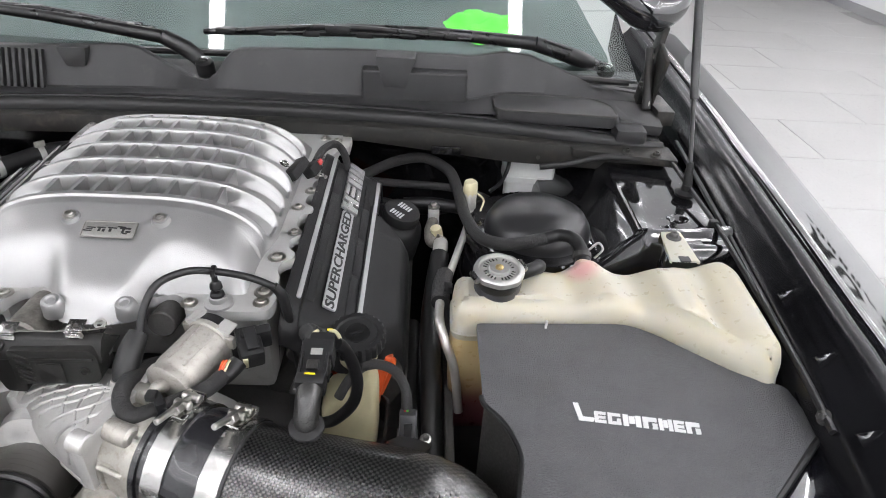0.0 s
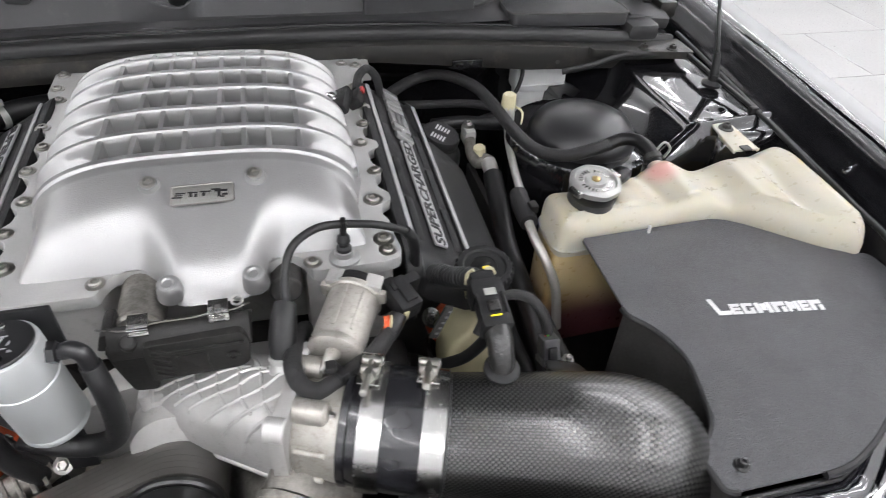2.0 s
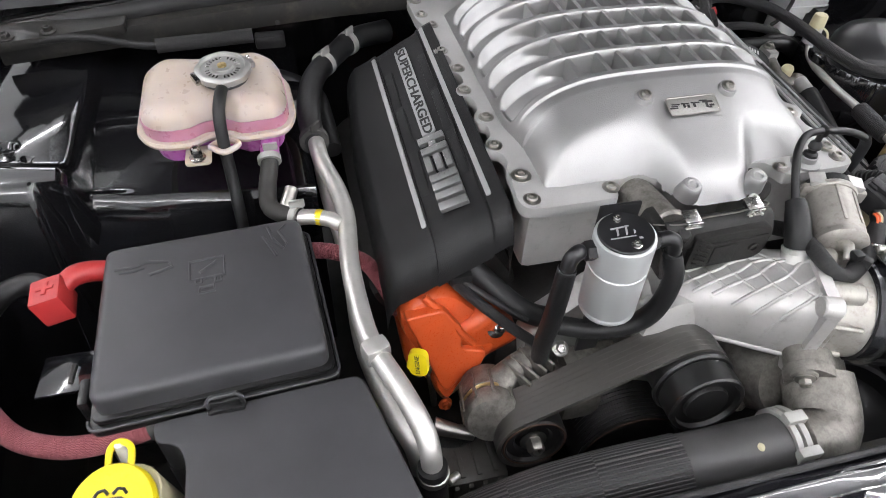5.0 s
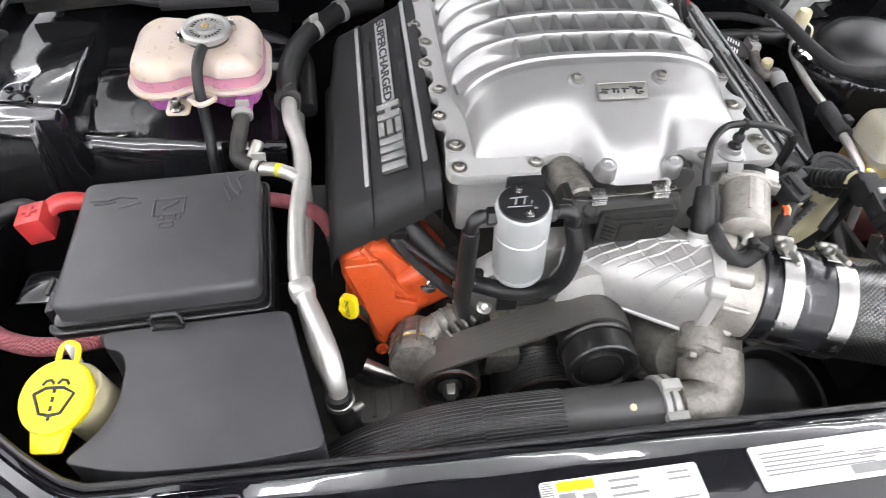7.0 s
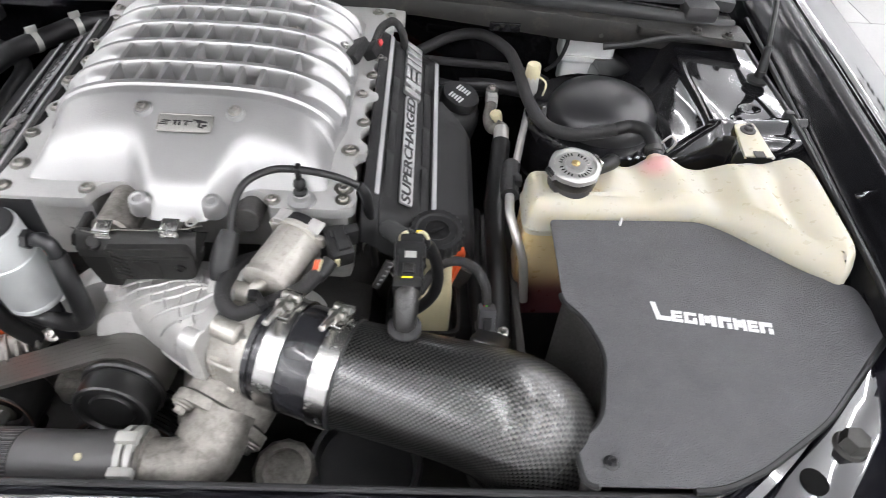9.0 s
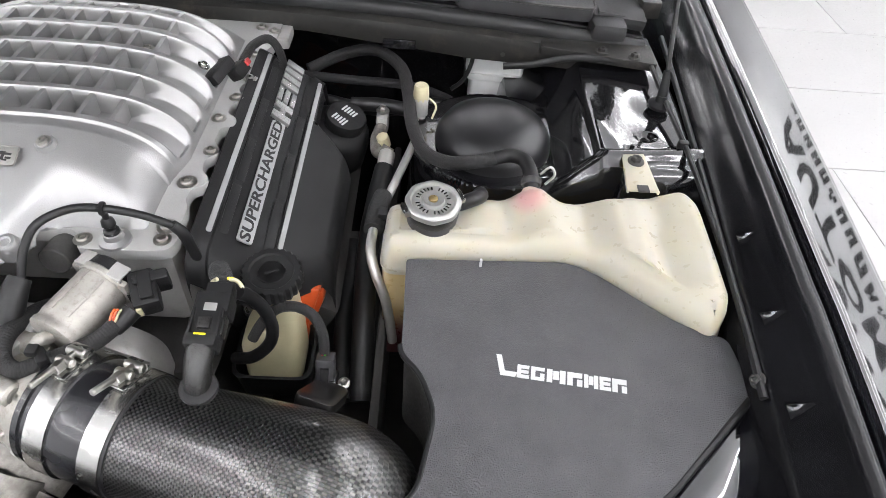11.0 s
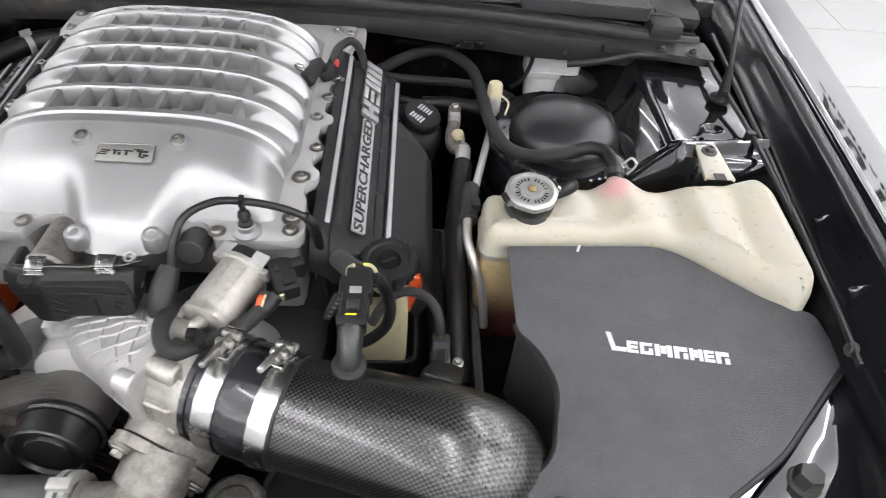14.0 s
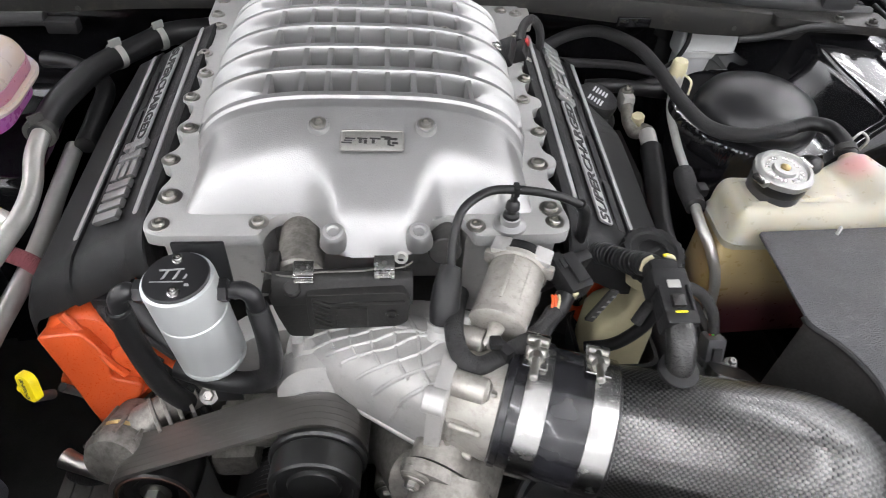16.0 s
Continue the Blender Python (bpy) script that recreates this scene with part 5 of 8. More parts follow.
for s, ex in ((-1, -0.196), (1, -0.089)):
    part("port", lathe([(0.0105, 0), (0.0105, 0.010), (0.0078, 0.011), (0.0078, 0.018), (0.006, 0.020)], (C.x + s * 0.027, C.y + 0.002, 0.974), (s, 0, 0), 6), SATIN, can)
    part("elbow", tube([(C.x + s * 0.042, C.y + 0.002, 0.974), (ex - s * 0.006, C.y, 0.976), (ex + s * 0.001, C.y - 0.002, 0.970), (ex + s * 0.003, C.y - 0.003, 0.953)], 0.0078, 12), SATIN, can)
    part("elbow_collar", lathe([(0.0088, 0), (0.0095, 0.001), (0.0095, 0.006), (0.0088, 0.007)], (ex + s * 0.003, C.y - 0.003, 0.952), (0, 0, 1), 16), SATIN, can)
part("bracket", box((C.x + 0.006, C.y + 0.014, 0.835), (0.026, 0.005, 0.092), 0.001), SATIN, can, "black mounting strap")
part("bracket", box((C.x + 0.004, C.y + 0.004, 0.8785), (0.03, 0.05, 0.004), 0.001), SATIN, can)
part("bracket", box((C.x + 0.010, C.y + 0.0345, 0.970), (0.044, 0.004, 0.056), 0.0015), SATIN, can, "black mounting plate")
hose = thing("vent_hose", (-0.19, -0.11, 0.83), "black rubber vent hose on the catch can", "hose", "catch can hoses")
part("hose_run", tube([(-0.199, -0.111, 0.955), (-0.200, -0.111, 0.92), (-0.199, -0.106, 0.87), (-0.198, -0.098, 0.82), (-0.19, -0.085, 0.77)], [0.0098, 0.0102, 0.0108, 0.0108, 0.0105], 14), RUBBER, hose)
hose = thing("vent_hose", (-0.09, -0.09, 0.83), "black rubber vent hose on the catch can", "hose", "catch can hoses")
part("hose_run", tube([(-0.086, -0.111, 0.955), (-0.081, -0.119, 0.930), (-0.082, -0.119, 0.890), (-0.090, -0.114, 0.858), (-0.112, -0.107, 0.838), (-0.145, -0.098, 0.832), (-0.185, -0.085, 0.836)], [0.0098, 0.0105, 0.0112, 0.0112, 0.0112], 14), RUBBER, hose)
hose = thing("coolant_hose", (-0.2, -0.02, 0.8), "black rubber coolant hose in front of the engine", "hose")
part("hose_run", tube([(-0.262, 0.012, 0.858), (-0.236, -0.014, 0.836), (-0.202, -0.040, 0.812), (-0.165, -0.048, 0.798), (-0.11, -0.035, 0.79)], 0.0135, 14), RUBBER, hose)
hose = thing("wiring_loom", (-0.2, -0.05, 0.78), "black wrapped wiring loom beside the rocker cover", "cable")
part("loom_run", tube([(-0.295, 0.012, 0.856), (-0.268, -0.022, 0.838), (-0.222, -0.060, 0.808), (-0.188, -0.072, 0.775), (-0.17, -0.085, 0.72)], 0.0065, 10), BRAID, hose)
part("loom_plug", box((-0.272, -0.006, 0.850), (0.026, 0.018, 0.016), 0.003), COVERMAT, hose)
part("loom_branch", tube([(-0.268, -0.012, 0.846), (-0.238, -0.036, 0.832), (-0.20, -0.055, 0.81)], 0.004, 8), RUBBER, hose)

act = thing("bypass_actuator", (-0.02, -0.07, 0.9), "dark grey plastic actuator with bright metal clips", "actuator")
FACE = Matrix.Rotation(radians(90), 4, "X")
ALONG = Matrix(((0, 0, 1, 0), (1, 0, 0, 0), (0, 1, 0, 0), (0, 0, 0, 1)))
part("case", prism(rounded([(-0.048, 0.904), (0.034, 0.907), (0.043, 0.914), (0.045, 0.944), (0.039, 0.955), (-0.048, 0.952)], 0.004, 3), 0.062, 0.0945, 0.004, FACE, None, 3), ACTMAT, act, angle=30)
part("case_shoulder", prism(rounded([(-0.092, 0.935), (-0.0905, 0.947), (-0.082, 0.960), (-0.074, 0.963), (-0.058, 0.944), (-0.045, 0.935)], 0.003, 3), -0.078, 0.047, 0.003, ALONG), ACTMAT, act, angle=30)
part("end_block", prism(rounded([(-0.082, 0.944), (-0.077, 0.916), (-0.069, 0.886), (-0.047, 0.884), (-0.044, 0.90), (-0.044, 0.950), (-0.079, 0.949)], 0.005, 3), 0.062, 0.0875, 0.004, FACE, None, 3), ACTMAT, act, angle=30)
part("end_wing", prism(rounded([(-0.090, 0.940), (-0.074, 0.938), (-0.074, 0.960), (-0.084, 0.958)], 0.003, 3), 0.045, 0.080, 0.003, FACE), ACTMAT, act)
part("face_plate", prism(rounded([(-0.022, 0.9075), (0.006, 0.9080), (0.006, 0.9355), (-0.022, 0.9350)], 0.0015, 2), 0.090, 0.0962, 0.0012, FACE), ACTMAT, act)
part("face_plate", prism(rounded([(-0.028, 0.9385), (0.040, 0.9405), (0.040, 0.9445), (-0.028, 0.9425)], 0.001, 2), 0.090, 0.0960, 0.001, FACE), ACTMAT, act)
for i in range(6):
    part("fin", box((-0.035, -0.0945, 0.945 - 0.0066 * i), (0.017, 0.004, 0.0018), 0.0006, Matrix.Rotation(radians(27), 4, "Y")), ACTMAT, act)
part("seam_edge", tube([(-0.088, -0.070, 0.958), (-0.074, -0.077, 0.961), (-0.058, -0.080, 0.962), (-0.035, -0.079, 0.966), (0.0, -0.079, 0.967), (0.012, -0.080, 0.970), (0.036, -0.078, 0.970), (0.044, -0.070, 0.966), (0.047, -0.058, 0.956)], 0.0009, 8), ALTMAT, act, "lighter grey seam edge")
part("side_lug", lathe([(0.008, 0), (0.008, 0.012), (0.006, 0.014)], (-0.060, -0.082, 0.944), (0, -0.5, 1), 18), ACTMAT, act)
part("screw_hole", lathe([(0.0058, 0), (0.0058, 0.0025), (0.0036, 0.0025), (0.0030, 0.0005)], (0.028, -0.0945, 0.926), (0, -1, 0), 16), ACTMAT, act)
part("side_print", box((0.0462, -0.070, 0.938), (0.0006, 0.009, 0.014), 0), GREYPRINT, act, "pale printed mark")
for x, z in ((-0.0496, 0.966), (0.0215, 0.972)):
    part("clip", box((x, -0.0755, z + 0.0015), (0.018, 0.015, 0.0016), 0.0006, Matrix.Rotation(radians(14), 4, "X")), CHROME, act, "bright metal spring clip")
    part("clip", box((x, -0.0835, z - 0.004), (0.018, 0.0016, 0.009), 0.0006, Matrix.Rotation(radians(18), 4, "X")), CHROME, act, "bright metal spring clip")
    part("clip_rib", box((x, -0.0846, z - 0.0072), (0.018, 0.0026, 0.0022), 0.0008), CHROME, act)
    # Dark disc on the clip: the hole is only shade in colour.
    part("clip_hole_shade", lathe([(0.0026, 0), (0.0026, 0.0004)], (x, -0.0765, z + 0.0023), (0, -0.25, 1), 14), DARK, act)
part("lug_arm", box((0.034, -0.063, 0.957), (0.014, 0.016, 0.008), 0.003), ACTMAT, act)
part("ring_lug", lathe([(0.0062, 0), (0.0062, 0.003), (0.0038, 0.003), (0.0036, 0)], (0.0370, -0.0585, 0.961), (0, -0.4, 1), 22), PALECLAMP, act)
inlet = thing("inlet_pipe", (-0.06, -0.02, 0.93), "stained cast pipe stub below the lid", "pipe")
part("pipe_stub", cyl((-0.062, 0.03, 0.922), (-0.058, -0.055, 0.933), 0.0235, 0.0225, 32), DIRTY, inlet)
part("pipe_collar", cyl((-0.058, -0.052, 0.932), (-0.058, -0.062, 0.934), 0.0255, bev=0.003), DIRTY, inlet)
part("pipe_stub", cyl((0.084, 0.02, 0.925), (0.082, -0.02, 0.93), 0.017), DARK, inlet)

# intake elbow with diagonal ribs, throttle body
elbow = thing("intake_elbow", (0.0, -0.1, 0.82), "silver cast intake elbow with crossing ribs", "intake elbow")
E0, E1 = Vector((-0.050, -0.050, 0.838)), Vector((0.082, -0.144, 0.874))
TA = Vector((0.944, -0.33, -0.012)).normalized()
AX = (E1 - E0).normalized()
SIDE = AX.cross(Vector((0, 0, 1))).normalized()
UPV = SIDE.cross(AX).normalized()
TS = TA.cross(Vector((0, 0, 1))).normalized()
TU = TS.cross(TA).normalized()


def elbow_point(k, a, lift=0.0):
    """k: along, from the blower to the throttle; a: round. Round at one end, nearly square at the other."""
    ax, up = SIDE.lerp(TS, k), UPV.lerp(TU, k)
    r1, r2 = 0.038 + 0.014 * k, 0.046 + 0.004 * k
    p = 2.0 / (2.0 + 1.6 * k)
    c, n = math.cos(a), math.sin(a)
    return E0.lerp(E1, k) + ax * math.copysign(abs(c) ** p, c) * (r2 + lift) + up * math.copysign(abs(n) ** p, n) * (r1 + lift)


rows = [[elbow_point(k / 14, 2 * math.pi * j / 40) for j in range(40)] for k in range(15)]
shell = loft(rows, close=True)
part("elbow_shell", shell, CAST, elbow)
for k0 in (-0.05, 0.07, 0.18, 0.29, 0.40, 0.51, 0.62, 0.73):
    a0, pts = 0.75 - 2.3 * max(0.0, k0 - 0.4), []
    for q in range(9):
        k = k0 + 0.50 * q / 8
        if 0.0 <= k <= 0.985:
            pts.append(elbow_point(k, a0 + (1.72 - a0) * (1 - (1 - q / 8) ** 2), 0.0003))
    part("rib", tube(pts, 0.0021, 8, 4), CAST, elbow)
for k1 in (0.02, 0.18, 0.34, 0.50, 0.65):
    part("rib", tube([elbow_point(min(0.98, k1 + 0.10 * q), 2.0 - 0.34 * q, 0.0002) for q in range(4)], 0.0018, 8, 5), CAST, elbow)
part("lower_rim", tube([elbow_point(k / 8, -0.62, 0.0) for k in range(9)], 0.004, 10, 4), CAST, elbow)
part("pulley_hub", lathe([(0.05, 0), (0.05, 0.02), (0.046, 0.035), (0.03, 0.04)], (-0.037, -0.085, 0.82), (-0.05, -0.9, 0.12), 40), CAST, elbow)
fm = Matrix.Translation(E1) @ frame_of(TA)
a_up = fm.to_3x3().inverted() @ Vector((0, 0, 1))
spin = Matrix.Rotation(math.atan2(a_up.y, a_up.x) - math.pi / 2, 4, "Z")
sq = rounded([(-0.054, -0.054), (0.054, -0.054), (0.054, 0.054), (-0.054, 0.054)], 0.014)
part("flange", prism(sq, -0.010, 0.004, 0.002, fm @ spin), CAST, elbow)
for x, y in ((-0.044, -0.046), (0.044, -0.046), (0.044, 0.046), (-0.044, 0.046)):
    p = fm @ spin @ Vector((x, y, 0.004))
    part("flange_boss", cyl(p - TA * 0.020, p, 0.0115), CAST, elbow)
part("base_web", box((-0.062, -0.082, 0.858), (0.012, 0.03, 0.055), 0.004), CAST, elbow)
part("base_web", box((-0.046, -0.088, 0.852), (0.03, 0.02, 0.05), 0.008), CAST, elbow)
part("hose_spigot", lathe([(0.016, -0.012), (0.0135, 0.0), (0.0145, 0.002), (0.0145, 0.006), (0.009, 0.008), (0.009, 0.026)], (0.0745, -0.108, 0.921), (0.06, 0.45, 0.9), 24), CAST, elbow)
throttle = thing("throttle_unit", (0.11, -0.16, 0.83), "stained cast throttle body between elbow and intake hose", "throttle")
T0 = E1 + TA * 0.004
part("bore", lathe([(0.046, 0), (0.0475, 0.004), (0.0475, 0.020), (0.0505, 0.030), (0.053, 0.040), (0.053, 0.052)], T0 - TA * 0.004, TA, 48), THROT, throttle)
for lo, hi, d0, d1 in ((0.004, 0.034, 0.020, 0.020), (0.004, 0.030, -0.022, -0.022)):
    part("body_rib", cyl(T0 + TA * lo + TS * 0.046 + TU * d0, T0 + TA * hi + TS * 0.048 + TU * d1, 0.0032), THROT, throttle)
part("body_rib", cyl(T0 + TA * 0.006 + TS * 0.046 + TU * 0.022, T0 + TA * 0.006 + TS * 0.046 - TU * 0.024, 0.0034), THROT, throttle)
part("front_pad", box((0, 0, 0), (0.030, 0.012, 0.046), 0.004), THROT, throttle).data.transform(Matrix.Translation(T0 + TA * 0.016 + TS * 0.041) @ Matrix((TA, TS, TU)).transposed().to_4x4())
for p, q in (((0.078, -0.162, 0.9165), (0.109, -0.1755, 0.9175)), ((0.072, -0.170, 0.8395), (0.103, -0.183, 0.8355)), ((0.083, -0.112, 0.918), (0.112, -0.124, 0.918))):
    p, q = Vector(p), Vector(q)
    part("body_boss", cyl(p, q, 0.0118, bev=0.0025), THROT, throttle)
    part("boss_bolt", bolt(q, q - p, 0.0056), ZINC, throttle, "stained steel bolt")
    part("boss_web", box((p + q) / 2 + (T0 - p) * 0.12, (0.03, 0.010, 0.018), 0.004), THROT, throttle)

motor = thing("throttle_motor", (0.13, -0.08, 0.9), "dirty cast motor housing with a black plug", "motor")
M0, M1 = Vector((0.150, -0.052, 0.936)), Vector((0.121, -0.118, 0.928))
mx = (M1 - M0).normalized()
MS = mx.cross(Vector((0, 0, 1))).normalized()
MU = MS.cross(mx).normalized()
turned = Matrix((MS, mx, MU)).transposed().to_4x4()


def on_motor(name, c, size, bev, material, label="", tip=0.0):
    """A block that lies square to the motor: across, along and up from the head's middle."""
    at = M0 + MS * c[0] + mx * c[1] + MU * c[2]
    return part(name, box((0, 0, 0), size, bev), material, motor, label).data.transform(Matrix.Translation(at) @ turned @ Matrix.Rotation(tip, 4, "Y"))


part("motor_can", lathe([(0.0272, 0.0), (0.0272, 0.055), (0.0262, 0.058), (0.0262, 0.062), (0.0276, 0.064), (0.0276, 0.069), (0.0245, 0.0715), (0.0, 0.072)], M0, mx, 40), MOTORMAT, motor)
part("motor_flange", lathe([(0.0292, -0.005), (0.0302, -0.004), (0.0302, 0.001), (0.0285, 0.003)], M0, mx, 40), MOTORMAT, motor)
part("head_back", lathe([(0.024, -0.019), (0.028, -0.016), (0.0295, -0.0055)], M0, mx, 36), COVERMAT, motor, "black plastic head")
for s in (-1, 1):
    on_motor("head_clip", (s * 0.0205, -0.009, 0.0235), (0.017, 0.016, 0.0030), 0.001, CAST, "bright metal clip", s * 0.18)
    on_motor("clip_fold", (s * 0.0205, -0.0005, 0.0222), (0.017, 0.003, 0.0065), 0.001, CAST, "", s * 0.18)
    on_motor("motor_ear", (s * 0.0285, -0.001, 0.010), (0.012, 0.008, 0.016), 0.003, MOTORMAT)
on_motor("can_seam", (0.004, 0.028, 0.0268), (0.0035, 0.052, 0.0022), 0.0008, MOTORMAT)
on_motor("can_seam", (-0.014, 0.030, 0.0232), (0.0035, 0.048, 0.0022), 0.0008, MOTORMAT, "", -0.5)
part("motor_lug", tube([M1 + MU * 0.006, M1 + mx * 0.010 + MU * 0.012, M1 + mx * 0.022 + MU * 0.008 + MS * 0.004], [0.008, 0.006, 0.0025], 10), MOTORMAT, motor)
part("motor_lug", box(M1 + mx * 0.004 - MU * 0.014 + MS * 0.012, (0.016, 0.012, 0.022), 0.004), MOTORMAT, motor)
tiltp = Matrix.Rotation(radians(24), 4, "Z") @ Matrix.Rotation(radians(14), 4, "X")
part("plug", box((0.197, -0.066, 0.942), (0.026, 0.040, 0.026), 0.004, tiltp), COVERMAT, motor)
part("plug_collar", box((0.201, -0.054, 0.945), (0.034, 0.012, 0.030), 0.003, tiltp), COVERMAT, motor)
part("plug_latch", box((0.2005, -0.068, 0.9565), (0.013, 0.030, 0.005), 0.0015, tiltp), COVERMAT, motor)
part("plug_rib", box((0.184, -0.064, 0.951), (0.004, 0.034, 0.005), 0.001, tiltp), COVERMAT, motor)
part("plug_base", box((0.184, -0.048, 0.930), (0.030, 0.026, 0.030), 0.005, tiltp), COVERMAT, motor)
part("plug_boot", tube([(0.190, -0.086, 0.938), (0.184, -0.096, 0.934), (0.176, -0.104, 0.930)], [0.0095, 0.0085, 0.0085], 12), RUBBER, motor)
for k, material in enumerate((ORANGE, ORANGE, BEIGE)):
    part("wire", tube([(0.1755 + 0.0032 * k, -0.0905, 0.944), (0.1750 + 0.0030 * k, -0.097, 0.944), (0.1735 + 0.0026 * k, -0.104, 0.938)], 0.0014, 8), material, motor, "orange insulated wire" if k < 2 else "pale insulated wire")
part("lock_tab", box((0.1975, -0.0875, 0.938), (0.0055, 0.004, 0.015), 0.001, tiltp), BEIGE, motor, "cream lock tab")
loom = thing("throttle_loom", (0.12, -0.12, 0.9), "black cloth-wrapped wiring loom around the motor", "cable")
part("loom_run", tube([(0.178, -0.101, 0.933), (0.162, -0.120, 0.929), (0.141, -0.135, 0.928), (0.121, -0.146, 0.926), (0.103, -0.153, 0.924), (0.089, -0.147, 0.928), (0.083, -0.133, 0.934), (0.0835, -0.112, 0.934), (0.090, -0.080, 0.922), (0.097, -0.05, 0.90)], 0.0088, 14), BRAID, loom)
part("loom_tie", box((0.124, -0.143, 0.930), (0.010, 0.020, 0.019), 0.003, Matrix.Rotation(0.6, 4, "Z")), RUBBER, loom)
part("tie_head", box((0.117, -0.140, 0.940), (0.011, 0.011, 0.008), 0.002), RUBBER, loom)

pcv = thing("breather_hose", (0.08, -0.06, 0.93), "thin black breather hose clipped over the lid corner", "hose")
part("hose_end", tube([(0.0745, -0.108, 0.922), (0.0755, -0.099, 0.938), (0.0785, -0.084, 0.952), (0.082, -0.070, 0.961)], [0.0125, 0.0138, 0.0130, 0.0105], 18), RUBBER, pcv)
part("hose_run", tube([(0.082, -0.069, 0.961), (0.085, -0.05, 0.983), (0.095, -0.03, 0.998), (0.12, -0.01, 1.001), (0.15, -0.004, 0.998), (0.185, -0.004, 0.992), (0.212, -0.004, 0.98), (0.222, 0.0, 0.965)], 0.0043, 12), RUBBER, pcv)
part("hose_sleeve", tube([(0.214, -0.004, 0.98), (0.222, -0.002, 0.965), (0.226, 0.002, 0.93), (0.228, 0.01, 0.88), (0.23, 0.02, 0.82)], [0.0058, 0.0066, 0.0058, 0.0050, 0.0050], 12), RUBBER, pcv)
part("hose_clip", box((0.1475, -0.004, 0.998), (0.0065, 0.0115, 0.0118), 0.0025), RUBBER, pcv)
part("clip_stalk", lathe([(0.0088, 0), (0.0080, 0.004), (0.0052, 0.006), (0.0052, 0.010), (0.0074, 0.012), (0.0066, 0.018), (0.0036, 0.021), (0.0036, 0.032)], (0.147, -0.003, 0.963), (0, 0, 1), 16), RUBBER, pcv)
pipe = thing("dark_pipe", (0.23, 0.0, 0.8), "dark rubber pipe ending below the lid corner", "hose")
part("pipe_run", tube([(0.2247, 0.021, 0.8525), (0.226, 0.05, 0.845), (0.235, 0.2, 0.84)], 0.0105, 14), RUBBER, pipe)
# Dark disc closes the pipe's mouth; the shade inside is its colour.
part("pipe_mouth_shade", lathe([(0.0085, -0.002), (0.0096, 0.0), (0.0096, 0.003), (0.007, 0.0042), (0, 0.0045)], (0.2247, 0.0205, 0.8525), (0, -1, 0.12), 22), DARK, pipe)
part("pipe_ring", lathe([(0.0106, -0.0045), (0.0118, -0.004), (0.0118, 0.0), (0.0106, 0.0005)], (0.2247, 0.021, 0.8525), (0, -1, 0.12), 22), ZINC, pipe, "bright end ring")

# silicone coupler, band clamps, carbon tube
coupler = thing("silicone_coupler", (0.17, -0.164, 0.81), "smooth black silicone hose coupler", "hose")
AXIS = [(0.126, -0.156, 0.874), (0.17, -0.171, 0.873), (0.213, -0.185, 0.871), (0.28, -0.200, 0.868), (0.34, -0.213, 0.864), (0.385, -0.222, 0.854), (0.413, -0.228, 0.830), (0.422, -0.232, 0.785)]
part("coupler_lip", lathe([(0.0572, -0.004), (0.0592, -0.003), (0.0592, 0.003), (0.0572, 0.004)], (0.1305, -0.1576, 0.874), (1, -0.34, -0.02), 48), SILICONE, coupler)
part("coupler_ridge", lathe([(0.0585, -0.006), (0.0602, 0.0), (0.0585, 0.006)], (0.176, -0.173, 0.8725), (1, -0.32, -0.03), 48), SILICONE, coupler)
part("coupler_hose", tube(AXIS[:3], [0.0565, 0.0585, 0.0605, 0.0605, 0.0605], 48, 10, caps=False), SILICONE, coupler)


def band_clamp(c, turn):
    ob = thing("band_clamp", c, "bright steel T-bolt band clamp round the hose", "clamp", "band clamps")
    c = Vector(c)
    ax = Vector((1, -0.32, -0.03)).normalized()
    part("band", lathe([(0.0612, -0.0105), (0.0622, -0.0105), (0.0622, 0.0105), (0.0612, 0.0105)], c, ax, 56), CHROME, ob)
    rad = Vector((0, math.cos(turn), math.sin(turn)))
    tan = ax.cross(rad).normalized()
    p = c + rad * 0.0635
    seat = Matrix((ax, tan, rad)).transposed().to_4x4()
    part("band_strap", box((0, 0, 0), (0.0215, 0.036, 0.0022), 0.0008), CHROME, ob).data.transform(Matrix.Translation(p) @ seat)
    part("strap_fold", box((0, -0.019, 0.003), (0.0215, 0.005, 0.008), 0.001), CHROME, ob).data.transform(Matrix.Translation(p) @ seat)
    q = c + rad * 0.0685
    part("trunnion", cyl(q - tan * 0.012 - ax * 0.010, q - tan * 0.012 + ax * 0.010, 0.0046, seg=16), ZINC, ob)
    part("trunnion", cyl(q + tan * 0.002 - ax * 0.009, q + tan * 0.002 + ax * 0.009, 0.0046, seg=16), ZINC, ob)
    part("t_bolt", cyl(q - tan * 0.018, q + tan * 0.042 + rad * 0.004, 0.0034, seg=12), ZINC, ob, "threaded steel bolt")
    part("nut", lathe([(0.0062, 0), (0.0062, 0.008), (0.0052, 0.009)], q + tan * 0.007, tan, 6), ZINC, ob)
    return ob


band_clamp((0.152, -0.165, 0.8735), radians(76))
band_clamp((0.206, -0.183, 0.8712), radians(66))
tube_ob = thing("intake_tube", (0.33, -0.18, 0.8), "glossy carbon fibre intake tube curving to the air box", "intake tube")
part("carbon_shell", tube(AXIS[2:], [0.0585, 0.061, 0.064, 0.068, 0.073, 0.076, 0.076], 72, 14, caps=True), CARBON, tube_ob)
part("edge_ring", lathe([(0.0592, -0.002), (0.0606, -0.0015), (0.0606, 0.0015), (0.0592, 0.002)], (0.2165, -0.1862, 0.871), (1, -0.30, -0.03), 56), SATIN, tube_ob)
